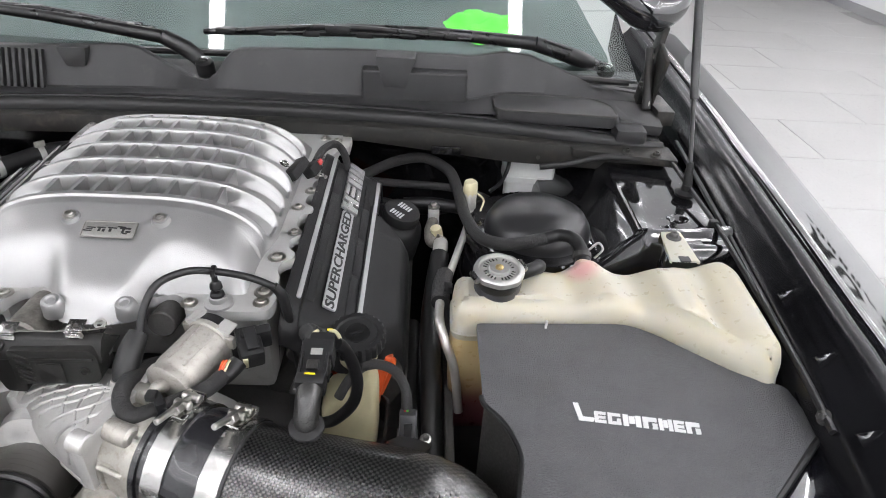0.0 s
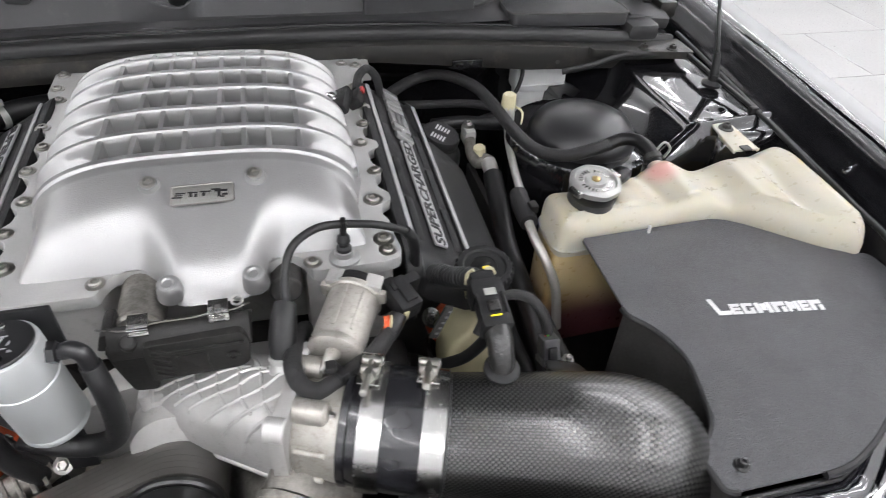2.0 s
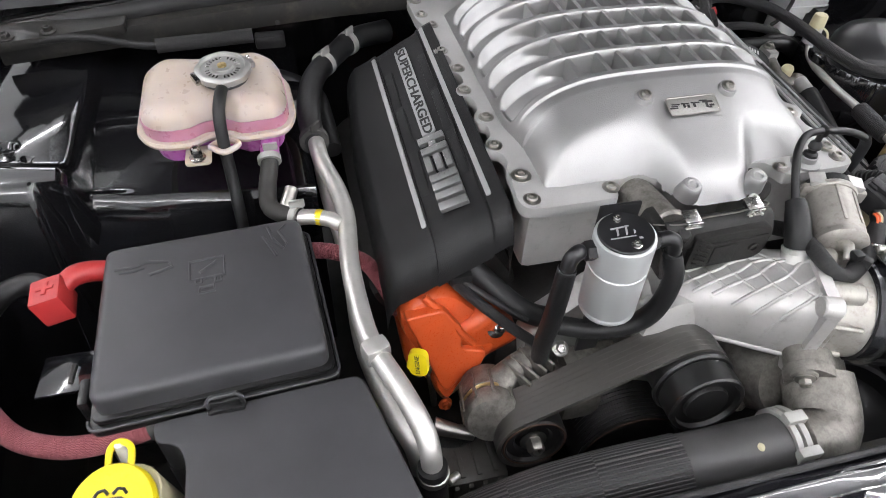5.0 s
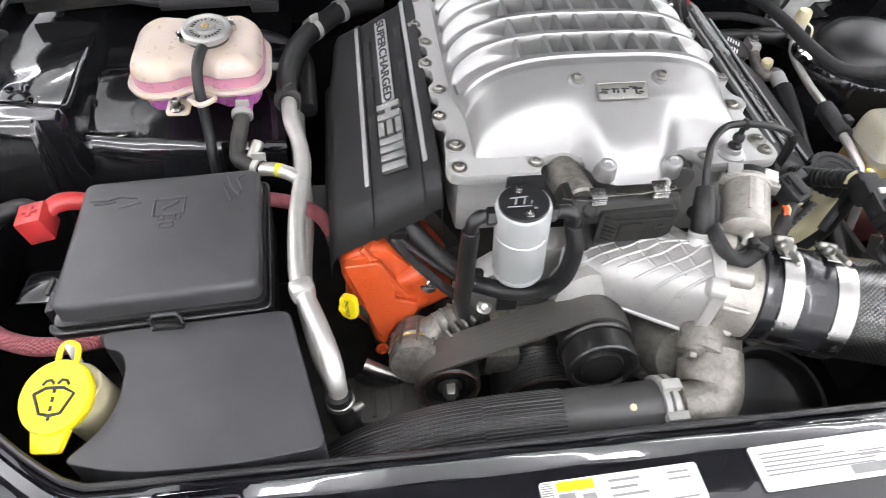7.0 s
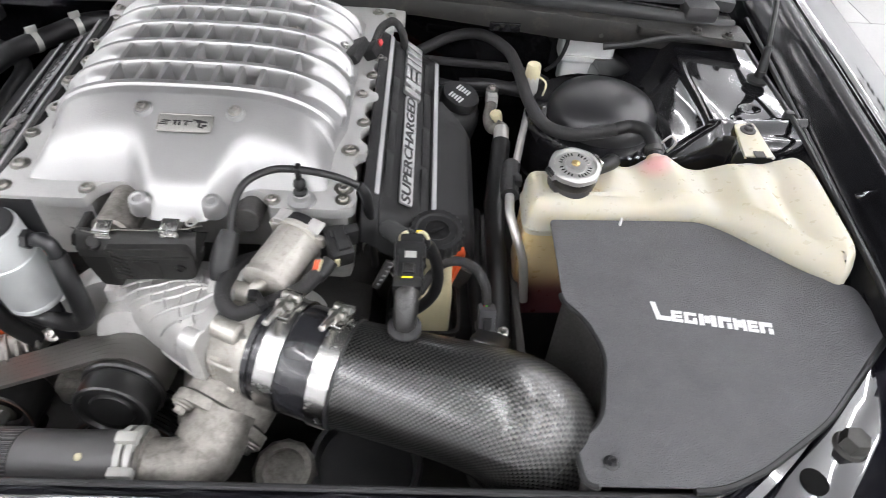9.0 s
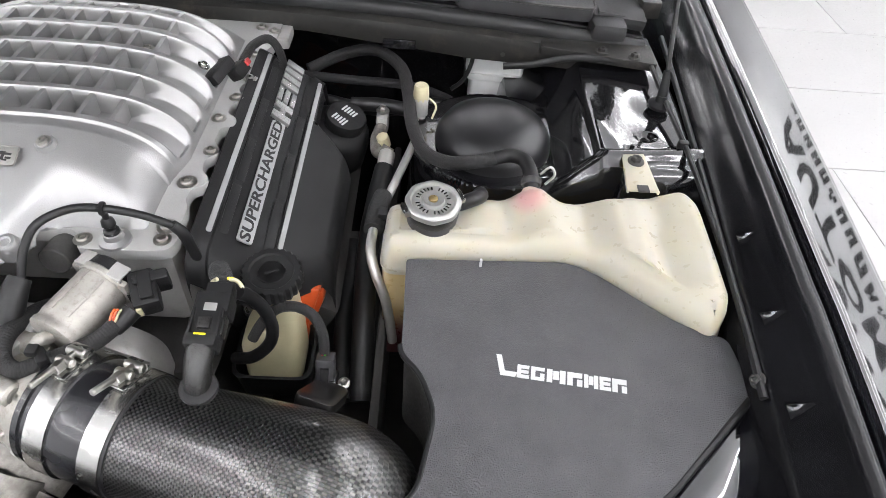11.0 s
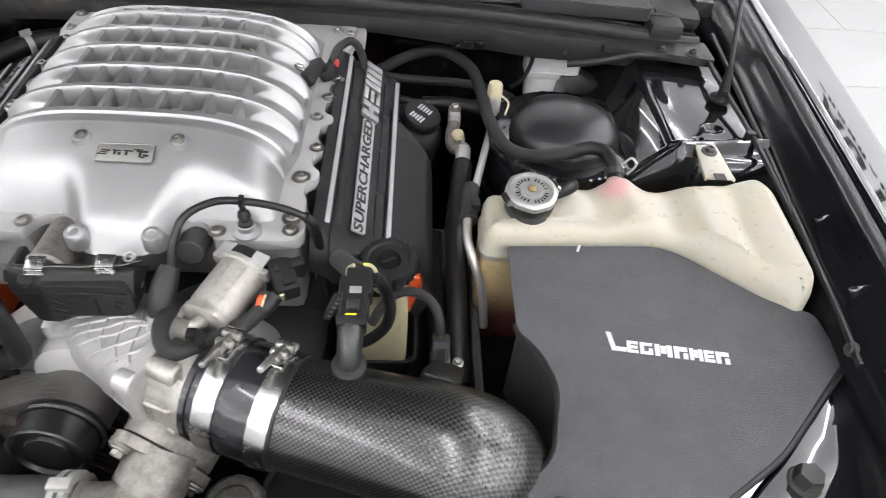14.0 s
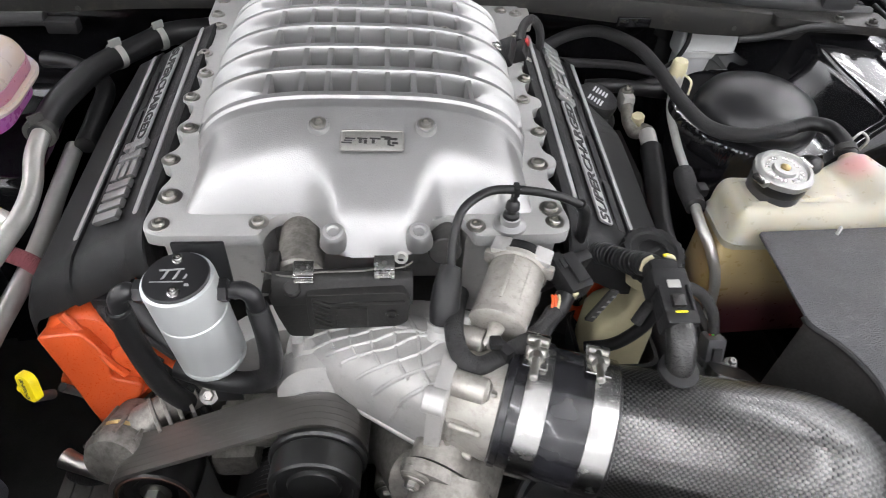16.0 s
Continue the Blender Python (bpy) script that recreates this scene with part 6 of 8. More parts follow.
part("sensor_pad", prism(rounded([(-0.024, -0.028), (0.024, -0.028), (0.020, 0.034), (-0.020, 0.034)], 0.014), -0.012, 0.0, 0.004, Matrix.Translation((0.378, -0.115, 0.848)) @ Matrix.Rotation(radians(-20), 4, "Z") @ Matrix.Rotation(radians(-38), 4, "X")), CARBON, tube_ob, "low carbon sensor pad")
vent = thing("breather_valve", (0.275, -0.165, 0.93), "black plastic breather valve with connector on the tube", "valve")
part("base_ring", lathe([(0.0175, 0), (0.0175, 0.005), (0.013, 0.008)], (0.275, -0.166, 0.927), (0, -0.1, 1), 28), COVERMAT, vent)
part("stalk", tube([(0.275, -0.166, 0.928), (0.275, -0.163, 0.940), (0.2755, -0.152, 0.953), (0.276, -0.140, 0.958)], [0.0118, 0.0125, 0.0128, 0.0128], 18), CLOUDY, vent, "smoky plastic elbow")
vr = Matrix.Rotation(radians(12), 4, "X")
part("valve_collar", box((0.276, -0.136, 0.958), (0.030, 0.014, 0.026), 0.004, vr), COVERMAT, vent)
part("valve_body", box((0.277, -0.112, 0.959), (0.027, 0.042, 0.024), 0.004, vr), COVERMAT, vent)
part("valve_cap", box((0.2775, -0.094, 0.960), (0.034, 0.022, 0.029), 0.004, vr), COVERMAT, vent)
part("valve_neck", box((0.279, -0.077, 0.958), (0.026, 0.018, 0.024), 0.003, vr), COVERMAT, vent)
part("valve_label", box((0.278, -0.104, 0.9735), (0.012, 0.008, 0.001), 0.0003, vr), PALECLAMP, vent, "small printed label")
for dx in (-0.013, 0.013):
    part("valve_rail", box((0.2765 + dx, -0.120, 0.970), (0.003, 0.030, 0.004), 0.001, vr), COVERMAT, vent)
part("valve_latch", box((0.2765, -0.122, 0.9715), (0.012, 0.012, 0.005), 0.0015, vr), CLOUDY, vent)
part("side_window", box((0.291, -0.116, 0.958), (0.003, 0.020, 0.014), 0.001, vr), CLOUDY, vent)
part("yellow_lock", box((0.2755, -0.1345, 0.9715), (0.011, 0.0018, 0.0016), 0.0006, vr), YELLOW, vent, "yellow lock tab")
part("lock_ring", tube([(0.266, -0.066, 0.950), (0.267, -0.064, 0.961), (0.273, -0.064, 0.967)], 0.0022, 8), BEIGE, vent, "cream lock tab")
part("lock_ring", tube([(0.285, -0.064, 0.968), (0.292, -0.064, 0.966), (0.2965, -0.065, 0.957), (0.295, -0.067, 0.948)], 0.0022, 8), BEIGE, vent, "cream lock tab")
part("lock_ring", tube([(0.283, -0.064, 0.9685), (0.288, -0.0635, 0.9685), (0.292, -0.064, 0.9665)], 0.0014, 8), YELLOW, vent, "yellow lock tab")
ELB = spline([(0.279, -0.070, 0.955), (0.274, -0.056, 0.948), (0.2633, -0.032, 0.929), (0.253, -0.010, 0.916), (0.247, 0.006, 0.900), (0.25, 0.018, 0.875), (0.265, 0.028, 0.855)], 5)
part("ribbed_elbow", tube(ELB, 0.0106, 16, straight=True), RUBBER, vent)
for i in range(1, 26):
    a, b = ELB[i], ELB[i + 1]
    part("elbow_ring", lathe([(0.0104, -0.0015), (0.0122, -0.0007), (0.0122, 0.0007), (0.0104, 0.0015)], a, b - a, 18), RUBBER, vent)
part("side_lead", tube([(0.293, -0.070, 0.955), (0.300, -0.062, 0.940), (0.308, -0.050, 0.905), (0.312, -0.046, 0.868), (0.305, -0.046, 0.835), (0.282, -0.045, 0.805), (0.255, -0.035, 0.785)], 0.0074, 12), RUBBER, vent)
iat = thing("air_temp_sensor", (0.378, -0.076, 0.85), "black air temperature sensor plug with cable", "sensor")
part("sensor_plug", box((0.3745, -0.0755, 0.836), (0.021, 0.022, 0.030), 0.003, Matrix.Rotation(radians(-25), 4, "X")), PLASTIC, iat)
part("plug_collar", box((0.3745, -0.0815, 0.822), (0.025, 0.026, 0.008), 0.002, Matrix.Rotation(radians(-25), 4, "X")), PLASTIC, iat)
part("plug_latch", box((0.3745, -0.0885, 0.838), (0.010, 0.004, 0.018), 0.001, Matrix.Rotation(radians(-25), 4, "X")), COVERMAT, iat)
part("sensor_screw", bolt((0.396, -0.088, 0.824), (0, -0.2, 1), 0.0045), ZINC, iat)
part("sensor_lead", tube([(0.3735, -0.0675, 0.853), (0.370, -0.055, 0.872), (0.358, -0.040, 0.885), (0.338, -0.033, 0.890), (0.318, -0.036, 0.888), (0.302, -0.046, 0.875), (0.29, -0.055, 0.855)], 0.0062, 12), BRAID, iat)
for k, material in enumerate((RED, GREEN, DARK)):
    part("wire", tube([(0.3705 + 0.003 * k, -0.0665, 0.855), (0.3705 + 0.003 * k, -0.070, 0.848)], 0.0012, 6), material, iat, "coloured wire")

# power steering / oil reservoir between tube and cover
res = thing("fluid_reservoir", (0.325, -0.03, 0.78), "beige fluid reservoir with a ribbed black cap", "reservoir")
rows = []
for z, x0, x1, y0, y1 in ((0.745, 0.262, 0.334, -0.036, 0.03), (0.800, 0.262, 0.334, -0.034, 0.03), (0.812, 0.268, 0.334, -0.030, 0.03), (0.824, 0.288, 0.333, -0.026, 0.03), (0.838, 0.297, 0.332, -0.024, 0.028), (0.862, 0.299, 0.331, -0.022, 0.026), (0.885, 0.294, 0.328, -0.018, 0.024)):
    rows.append([(x, y, z) for x, y in rounded([(x0, y0), (x1, y0), (x1, y1), (x0, y1)], 0.014, 4)])
part("tank", loft(rows, close=True), BEIGE, res, angle=50)
part("neck", cyl((0.309, -0.001, 0.87), (0.309, -0.002, 0.905), 0.024), BEIGE, res)
part("base_trough", loft([[(x, y, z) for x, y in rounded([(0.254 - g, -0.046 - g), (0.342 + g, -0.046 - g), (0.342 + g, 0.036), (0.254 - g, 0.036)], 0.018, 4)] for z, g in ((0.72, 0.0), (0.760, 0.004), (0.768, 0.006), (0.768, 0.002), (0.755, 0.0))], close=True), COVERMAT, res, "black rubber cradle", angle=50)
part("cap", lathe([(0.031, 0), (0.033, 0.003), (0.033, 0.018), (0.031, 0.021), (0.026, 0.021), (0.024, 0.0185), (0.0, 0.0185)], (0.3085, -0.002, 0.895), (0, -0.1, 1), 96, wave=0.0022, count=24), COVERMAT, res, "ribbed black cap")
part("cap_emblem", lathe([(0.0165, 0), (0.0165, 0.001), (0.0150, 0.001), (0.0150, 0)], (0.3085, -0.0035, 0.9135), (0, -0.1, 1), 32), COVERMAT, res)
part("cap_emblem", box((0.3085, -0.004, 0.9145), (0.016, 0.004, 0.0016), 0.0006, Matrix.Rotation(0.5, 4, "Z")), COVERMAT, res)
tag = thing("cable_tag", (0.238, -0.06, 0.86), "black cable tag with pale printed marks", "label")
part("tag_film", box((0.245, -0.055, 0.885), (0.010, 0.004, 0.05), 0.001, Matrix.Rotation(0.35, 4, "Y")), DARK, tag)
for i in range(5):
    part("tag_line", box((0.240 + 0.0035 * i, -0.0578, 0.870 + 0.008 * i), (0.004, 0.0005, 0.003), 0, Matrix.Rotation(0.35, 4, "Y")), GREYPRINT, tag)
# oil filler cap on the right cover
filler = thing("oil_filler_cap", (0.35, 0.365, 0.86), "black oil filler cap with white printed marks", "oil cap")
part("cap", lathe([(0.031, 0), (0.033, 0.004), (0.033, 0.016), (0.031, 0.020), (0.0, 0.021)], (0.345, 0.372, 0.856), (0.25, -0.15, 1), 40), COVERMAT, filler)
part("neck", cyl((0.34, 0.38, 0.80), (0.347, 0.372, 0.842), 0.026), COVERMAT, filler)
part("cover_boss", lathe([(0.056, -0.06), (0.054, -0.02), (0.050, -0.006), (0.040, 0.002), (0.034, 0.003)], (0.338, 0.372, 0.856), (0.30, -0.10, 1), 44), COVERMAT, filler)
random.seed(7)
marks, cap_m = None, Matrix.Translation((0.345, 0.372, 0.856)) @ frame_of((0.25, -0.15, 1))
for i in range(5):
    for x in (-0.016, 0.010):
        marks = box((x, 0.012 - 0.0052 * i, 0.0212), (0.015 - random.random() * 0.006, 0.0030, 0.0006), 0, None, marks)
bmesh.ops.transform(marks, matrix=cap_m, verts=marks.verts)
part("printed_line", marks, PRINT, filler, "white printed lines")

# ---- pulleys, belt, thermostat, lower hose ----
PA = Vector((-0.05, -0.985, 0.12)).normalized()


def pulley(at, r, depth, name, label, grooves=0, hub=None, group="pulleys", tail=0.03):
    ob = thing(name, at, label, "pulley", group)
    at = Vector(at)
    prof = [(r * 0.5, -depth), (r - 0.002, -depth), (r, -depth + 0.002)]
    if grooves:
        for i in range(grooves):
            z0 = -depth + 0.003 + (depth - 0.006) * i / grooves
            z1 = -depth + 0.003 + (depth - 0.006) * (i + 0.5) / grooves
            prof += [(r, z0), (r - 0.0030, z1)]
    prof += [(r, -0.002), (r - 0.002, 0), (r * 0.86, 0), (r * 0.82, -0.005), (r * 0.60, -0.006)] + ([(r * 0.52, -0.010), (0, -0.010)] if hub else [(r * 0.56, -0.002), (r * 0.3, -0.001), (0, -0.001)])
    part("wheel", lathe(prof, at, PA, 56), PULLEY, ob)
    part("axle", cyl(at - PA * (depth + tail), at - PA * depth, r * 0.4), DARK, ob)
    if hub:
        seat = Matrix.Translation(at + PA * 0.0002) @ frame_of(PA)
        part("hub", tube([seat @ Vector((r * 0.93 * math.cos(a), r * 0.93 * math.sin(a), 0)) for a in [math.pi * k / 24 for k in range(49)]], 0.0011, 6, straight=True), hub, ob, "rusty ring")
        part("hub_bolt", bolt(at - PA * 0.006, PA, 0.0105, h=0.015), ZINC, ob, "steel bolt head")
    return ob


pulley((-0.045, -0.205, 0.805), 0.0428, 0.030, "smooth_pulley", "smooth black idler pulley with a flat face")
big = thing("drive_pulley", (-0.045, -0.15, 0.825), "black belt-wrapped drive pulley", "pulley", "pulleys")
BP = Vector((-0.0432, -0.1690, 0.8006))
part("wheel", lathe([(0.03, -0.062), (0.041, -0.062), (0.0422, -0.06), (0.0422, -0.001), (0.0470, 0.0), (0.0472, 0.004), (0.0450, 0.0065), (0.03, 0.0068)], BP, PA, 64), PULLEY, big)
TP = Vector((-0.2172, -0.1665, 0.7205))
pulley(TP, 0.040, 0.05, "tensioner_pulley", "dark tensioner pulley with a rusty hub", hub=RUST)
pulley((-0.078, -0.172, 0.650), 0.074, 0.058, "ribbed_pulley", "large black ribbed pulley", grooves=9, hub=RUST)


def belt_line(a, ra, b, rb, w0, w1, from_deg, to_deg, thick=0.0045):
    """A belt over wheel a and round wheel b, as a flat band; the wheels turn about PA."""
    a, b = Vector(a), Vector(b)
    b = b + PA * (a - b).dot(PA)
    d = (b - a).normalized()
    n = d.cross(PA).normalized()
    n = n if n.z > 0 else -n
    tilt = math.asin((ra - rb) / (b - a).length)
    pts = []
    for i in range(12):
        q = radians(from_deg) * (1 - i / 11) + tilt * (i / 11)
        pts.append((a, ra, q if i == 11 else -radians(from_deg) * (1 - i / 11) + tilt * (i / 11)))
    for i in range(16):
        pts.append((b, rb, tilt + radians(to_deg) * i / 15))
    rows = []
    for c, r, q in pts:
        out = n * math.cos(q) + d * math.sin(q)
        p = c + out * r
        rows.append([p + PA * w0, p + PA * w1, p + PA * w1 + out * thick, p + PA * w0 + out * thick])
    return loft(rows, close=True)


belt = thing("drive_belt", (-0.13, -0.17, 0.8), "worn black drive belt with a finely ribbed back over pulleys", "belt")
part("belt_run", belt_line(BP, 0.0428, TP, 0.0405, -0.053, -0.003, 120, 190), BELT, belt)
for i in range(7):
    w = -0.0526 + 0.0071 * i
    part("belt_rib", belt_line(BP, 0.0472, TP, 0.0449, w, w + 0.0066, 120, 190, 0.0003), BELT, belt)


alt = thing("tensioner_housing", (-0.24, -0.1, 0.68), "stained cast tensioner housing", "tensioner")
part("drum", lathe([(0.0160, -0.05), (0.0320, -0.048), (0.0336, -0.03), (0.0336, -0.012), (0.0316, -0.010), (0.0316, -0.004), (0.0336, -0.002), (0.0336, 0.012), (0.0296, 0.02), (0.0160, 0.022)], (-0.258, -0.120, 0.735), (-0.15, -0.9, 0.35), 40), DIRTY, alt)
part("spring_band", lathe([(0.0324, -0.011), (0.0340, -0.008), (0.0324, -0.005)], (-0.258, -0.120, 0.735), (-0.15, -0.9, 0.35), 40), GOLD, alt, "brass coloured band")
for i in range(7):
    q = radians(-40 + 38 * i)
    part("drum_rib", box((0, 0.034, -0.012), (0.004, 0.004, 0.046), 0.001), DIRTY, alt).data.transform(Matrix.Translation((-0.258, -0.120, 0.735)) @ frame_of((-0.15, -0.9, 0.35)) @ Matrix.Rotation(q, 4, "Z"))
part("arm", tube([(-0.255, -0.105, 0.735), (-0.222, -0.085, 0.752), (-0.18, -0.07, 0.765)], [0.026, 0.018, 0.014], 16), DIRTY, alt)
for i in range(4):
    part("fin", box((-0.222 + 0.011 * i, -0.098 + 0.005 * i, 0.762 + 0.003 * i), (0.004, 0.045, 0.016), 0.001, Matrix.Rotation(0.5, 4, "Z")), DIRTY, alt)
part("small_pipe", tube([(-0.325, -0.115, 0.715), (-0.30, -0.125, 0.71), (-0.28, -0.13, 0.705)], [0.011, 0.0085, 0.009], 12), ZINC, alt, "bright crimped pipe")
part("bolt_head", bolt((-0.165, -0.085, 0.783), (0, -0.6, 0.8), 0.0065), ZINC, alt)

thermo = thing("thermostat_housing", (0.06, -0.23, 0.79), "stained cast aluminium thermostat elbow", "thermostat housing")
part("elbow_casting", tube([(0.004, -0.263, 0.815), (0.026, -0.266, 0.813), (0.050, -0.264, 0.806), (0.066, -0.250, 0.804), (0.074, -0.232, 0.811), (0.082, -0.205, 0.822)], [0.0265, 0.028, 0.034, 0.037, 0.037, 0.036], 32, 8), DIRTY, thermo)
TN = Vector((-0.37, -0.91, -0.18)).normalized()
TD = Vector((0.69, -0.14, -0.71)).normalized()
tm = Matrix.Translation((0.0775, -0.2195, 0.8165)) @ Matrix((TD, TN.cross(TD), TN)).transposed().to_4x4()
part("housing_flange", prism(rounded([(-0.056, -0.014), (-0.030, -0.027), (0.030, -0.027), (0.056, -0.014), (0.056, 0.014), (0.030, 0.027), (-0.030, 0.027), (-0.056, 0.014)], 0.012, 4), -0.012, 0.0, 0.003, tm), DIRTY, thermo)
part("housing_body", prism(rounded([(-0.052, -0.012), (-0.030, -0.025), (0.030, -0.025), (0.052, -0.012), (0.052, 0.012), (0.030, 0.025), (-0.030, 0.025), (-0.052, 0.012)], 0.012, 4), -0.055, -0.014, 0.003, tm), DIRTY, thermo)
for u in (-0.044, 0.044):
    p = tm @ Vector((u, 0, 0))
    part("housing_boss", cyl(p - TN * 0.006, p + TN * 0.004, 0.0135, bev=0.002), DIRTY, thermo)
    part("housing_bolt", bolt(p + TN * 0.004, TN, 0.0068), ZINC, thermo, "stained steel bolt")
part("neck_bead", lathe([(0.0275, -0.003), (0.0315, 0.0), (0.0275, 0.003)], (0.018, -0.262, 0.815), (1, 0, 0), 28), DIRTY, thermo)
lower = thing("radiator_hose", (-0.1, -0.26, 0.78), "thick black radiator hose partly in a braided sleeve", "hose")
part("hose_end", tube([(0.012, -0.262, 0.815), (-0.03, -0.263, 0.813), (-0.11, -0.26, 0.806)], [0.0305, 0.031, 0.031, 0.031, 0.031], 28, 8), DUSTYHOSE, lower)
part("braided_sleeve", tube([(-0.108, -0.26, 0.806), (-0.18, -0.256, 0.795), (-0.25, -0.252, 0.775), (-0.33, -0.255, 0.745), (-0.40, -0.27, 0.70)], [0.0325, 0.033, 0.033, 0.033, 0.033], 30, 10), LONGBRAID, lower)
part("paint_dot", lathe([(0.004, 0), (0.003, 0.0006), (0, 0.0008)], (-0.041, -0.2735, 0.8425), (0, -0.35, 1), 14), BEIGE, lower, "pale paint dot")
sc = thing("spring_clamp", (0.0, -0.262, 0.81), "grey spring clamp round the radiator hose", "clamp")
for k in (-0.004, 0.006):
    part("clamp_band", lathe([(0.031, -0.0035), (0.0345, -0.003), (0.0345, 0.003), (0.031, 0.0035)], (0.002 + k, -0.262, 0.815), (1, 0, 0.02), 40), PALECLAMP, sc)
part("clamp_ear", box((0.004, -0.256, 0.85), (0.022, 0.012, 0.01), 0.002), PALECLAMP, sc)
part("clamp_ear", box((0.004, -0.288, 0.838), (0.024, 0.01, 0.012), 0.002), PALECLAMP, sc)
ring = thing("fan_shroud", (0.2, -0.25, 0.6), "black plastic fan shroud behind the radiator", "fan shroud")
part("shroud_ring", lathe([(0.068, -0.03), (0.073, 0.008), (0.071, 0.012), (0.065, 0.011), (0.061, -0.01), (0.0, -0.012)], (0.2313, -0.195, 0.672), (0, -0.15, 1), 48), SATIN, ring)
part("shroud_plate", box((0.05, -0.275, 0.70), (0.95, 0.04, 0.08), 0.006), DARK, ring)
part("fan_cap", lathe([(0.038, -0.03), (0.038, 0.006), (0.034, 0.012), (0.026, 0.013), (0.025, 0.004), (0.0, 0.004)], (0.131, -0.2075, 0.678), (0, -0.2, 1), 36, wave=0.002, count=12), DIRTY, ring)


# water pump casting behind the idler wheels
wp = thing("water_pump", (0.05, -0.12, 0.72), "stained cast aluminium water pump body behind the pulleys", "water pump")
part("pump_casting", tube([(0.060, -0.196, 0.800), (0.058, -0.165, 0.775), (0.050, -0.12, 0.745), (0.035, -0.065, 0.72)], [0.036, 0.043, 0.050, 0.055], 28, 8), DIRTY, wp)
part("pump_lug", cyl((0.022, -0.185, 0.757), (0.026, -0.13, 0.745), 0.013, bev=0.002), DIRTY, wp)
part("pump_bolt", bolt((0.022, -0.186, 0.757), (0, -1, 0.1), 0.007), ZINC, wp)
part("pump_rib", box((-0.142, -0.098, 0.712), (0.05, 0.07, 0.045), 0.010), DIRTY, wp)
part("pump_rib", box((-0.118, -0.092, 0.742), (0.075, 0.055, 0.028), 0.008), DIRTY, wp)
# ---- right side of the bay ----
tank = thing("expansion_tank", (0.62, 0.08, 0.75), "yellowed translucent coolant tank with a metal cap", "coolant tank")
TOP = rounded([(0.428, 0.05), (0.430, 0.128), (0.50, 0.140), (0.575, 0.155), (0.60, 0.165), (0.635, 0.165), (0.65, 0.150), (0.69, 0.160), (0.735, 0.153), (0.775, 0.168), (0.825, 0.172), (0.842, 0.14), (0.838, 0.06), (0.834, -0.025), (0.812, -0.052), (0.785, -0.030), (0.695, 0.046), (0.668, 0.060), (0.60, 0.060)], 0.016, 4)


def inset(pts, d):
    out = []
    n = len(pts)
    for i, p in enumerate(pts):
        a, b = Vector(pts[i - 1]), Vector(pts[(i + 1) % n])
        t = (b - a).normalized()
        nrm = Vector((t.y, -t.x))
        out.append(tuple(Vector(p) - nrm * d))
    return out


area = sum(a[0] * b[1] - b[0] * a[1] for a, b in zip(TOP, TOP[1:] + TOP[:1]))
sg = -1 if area > 0 else 1


def tank_top(x, y):
    return 0.916 + 0.012 * float(smooth(0.62, 0.80, x)) - 0.025 * float(smooth(0.0, -0.07, y)) + 0.004 * math.sin(x * 62)


def cover_outline(pts, height, step=0.007):
    """Faces over an outline, with a grid of points inside it; height: z at x, y."""
    n = len(pts)
    xs, ys = [p[0] for p in pts], [p[1] for p in pts]

    def inside(x, y):
        hit = False
        for i in range(n):
            (x0, y0), (x1, y1) = pts[i - 1], pts[i]
            if (y0 > y) != (y1 > y) and x < x0 + (y - y0) * (x1 - x0) / (y1 - y0):
                hit = not hit
        return hit

    grid = [(x, y) for x in np.arange(min(xs), max(xs), step) for y in np.arange(min(ys), max(ys), step) if inside(x, y) and min(math.hypot(x - a, y - b) for a, b in pts) > step * 0.5]
    co, _, faces, *_ = plane_geometry.delaunay_2d_cdt([Vector(p) for p in list(pts) + [(float(x), float(y)) for x, y in grid]], [(i, (i + 1) % n) for i in range(n)], [], 1, 1e-6)
    bm = bmesh.new()
    vs = [bm.verts.new((p.x, p.y, height(p.x, p.y))) for p in co]
    for f in faces:
        bm.faces.new([vs[i] for i in f])
    return bm


def tank_bulge(x, y):
    """Swelling chambers with shallow valleys between them, and a bump where the hose enters."""
    return tank_top(x, y) + 0.003 * math.cos((x - 0.55) * 70) * float(smooth(0.52, 0.58, x)) + 0.013 * math.exp(-((x - 0.614) / 0.024) ** 2 - ((y - 0.145) / 0.026) ** 2) - 0.0045 * math.exp(-((x - 0.768 - 0.12 * (y - 0.04) ** 2) / 0.010) ** 2) * float(smooth(-0.03, 0.0, y)) * float(smooth(0.12, 0.07, y)) + 0.003 * math.exp(-((x - 0.795) / 0.014) ** 2) - 0.0028 * math.exp(-((x - 0.734) / 0.009) ** 2) * float(smooth(0.02, 0.05, y))


rows = []
for d, dz in ((0.0, -0.060), (-0.0022, -0.052), (-0.0022, -0.047), (0.0, -0.043), (0.0, -0.030), (0.0012, -0.019), (0.0042, -0.010), (0.0095, -0.0038), (0.0150, -0.001), (0.020, 0.0)):
    rows.append([(x, y, (tank_bulge(x, y) if dz > -0.02 else tank_top(x, y)) + dz) for x, y in inset(TOP, sg * -d)])
shell = merge(loft(rows, close=True), cover_outline(inset(TOP, sg * -0.020), tank_bulge, 0.0052))
bmesh.ops.remove_doubles(shell, verts=shell.verts, dist=0.0002)
bmesh.ops.recalc_face_normals(shell, faces=shell.faces)
part("tank_shell", shell, TANKMAT, tank, angle=70)
part("tank_lower", loft([[(x, y, tank_top(x, y) - 0.0595) for x, y in TOP], [(x, y, 0.69) for x, y in TOP]], close=True), AMBER, tank, "amber lower half, dark pink at the bottom from coolant and painted shade", angle=60)
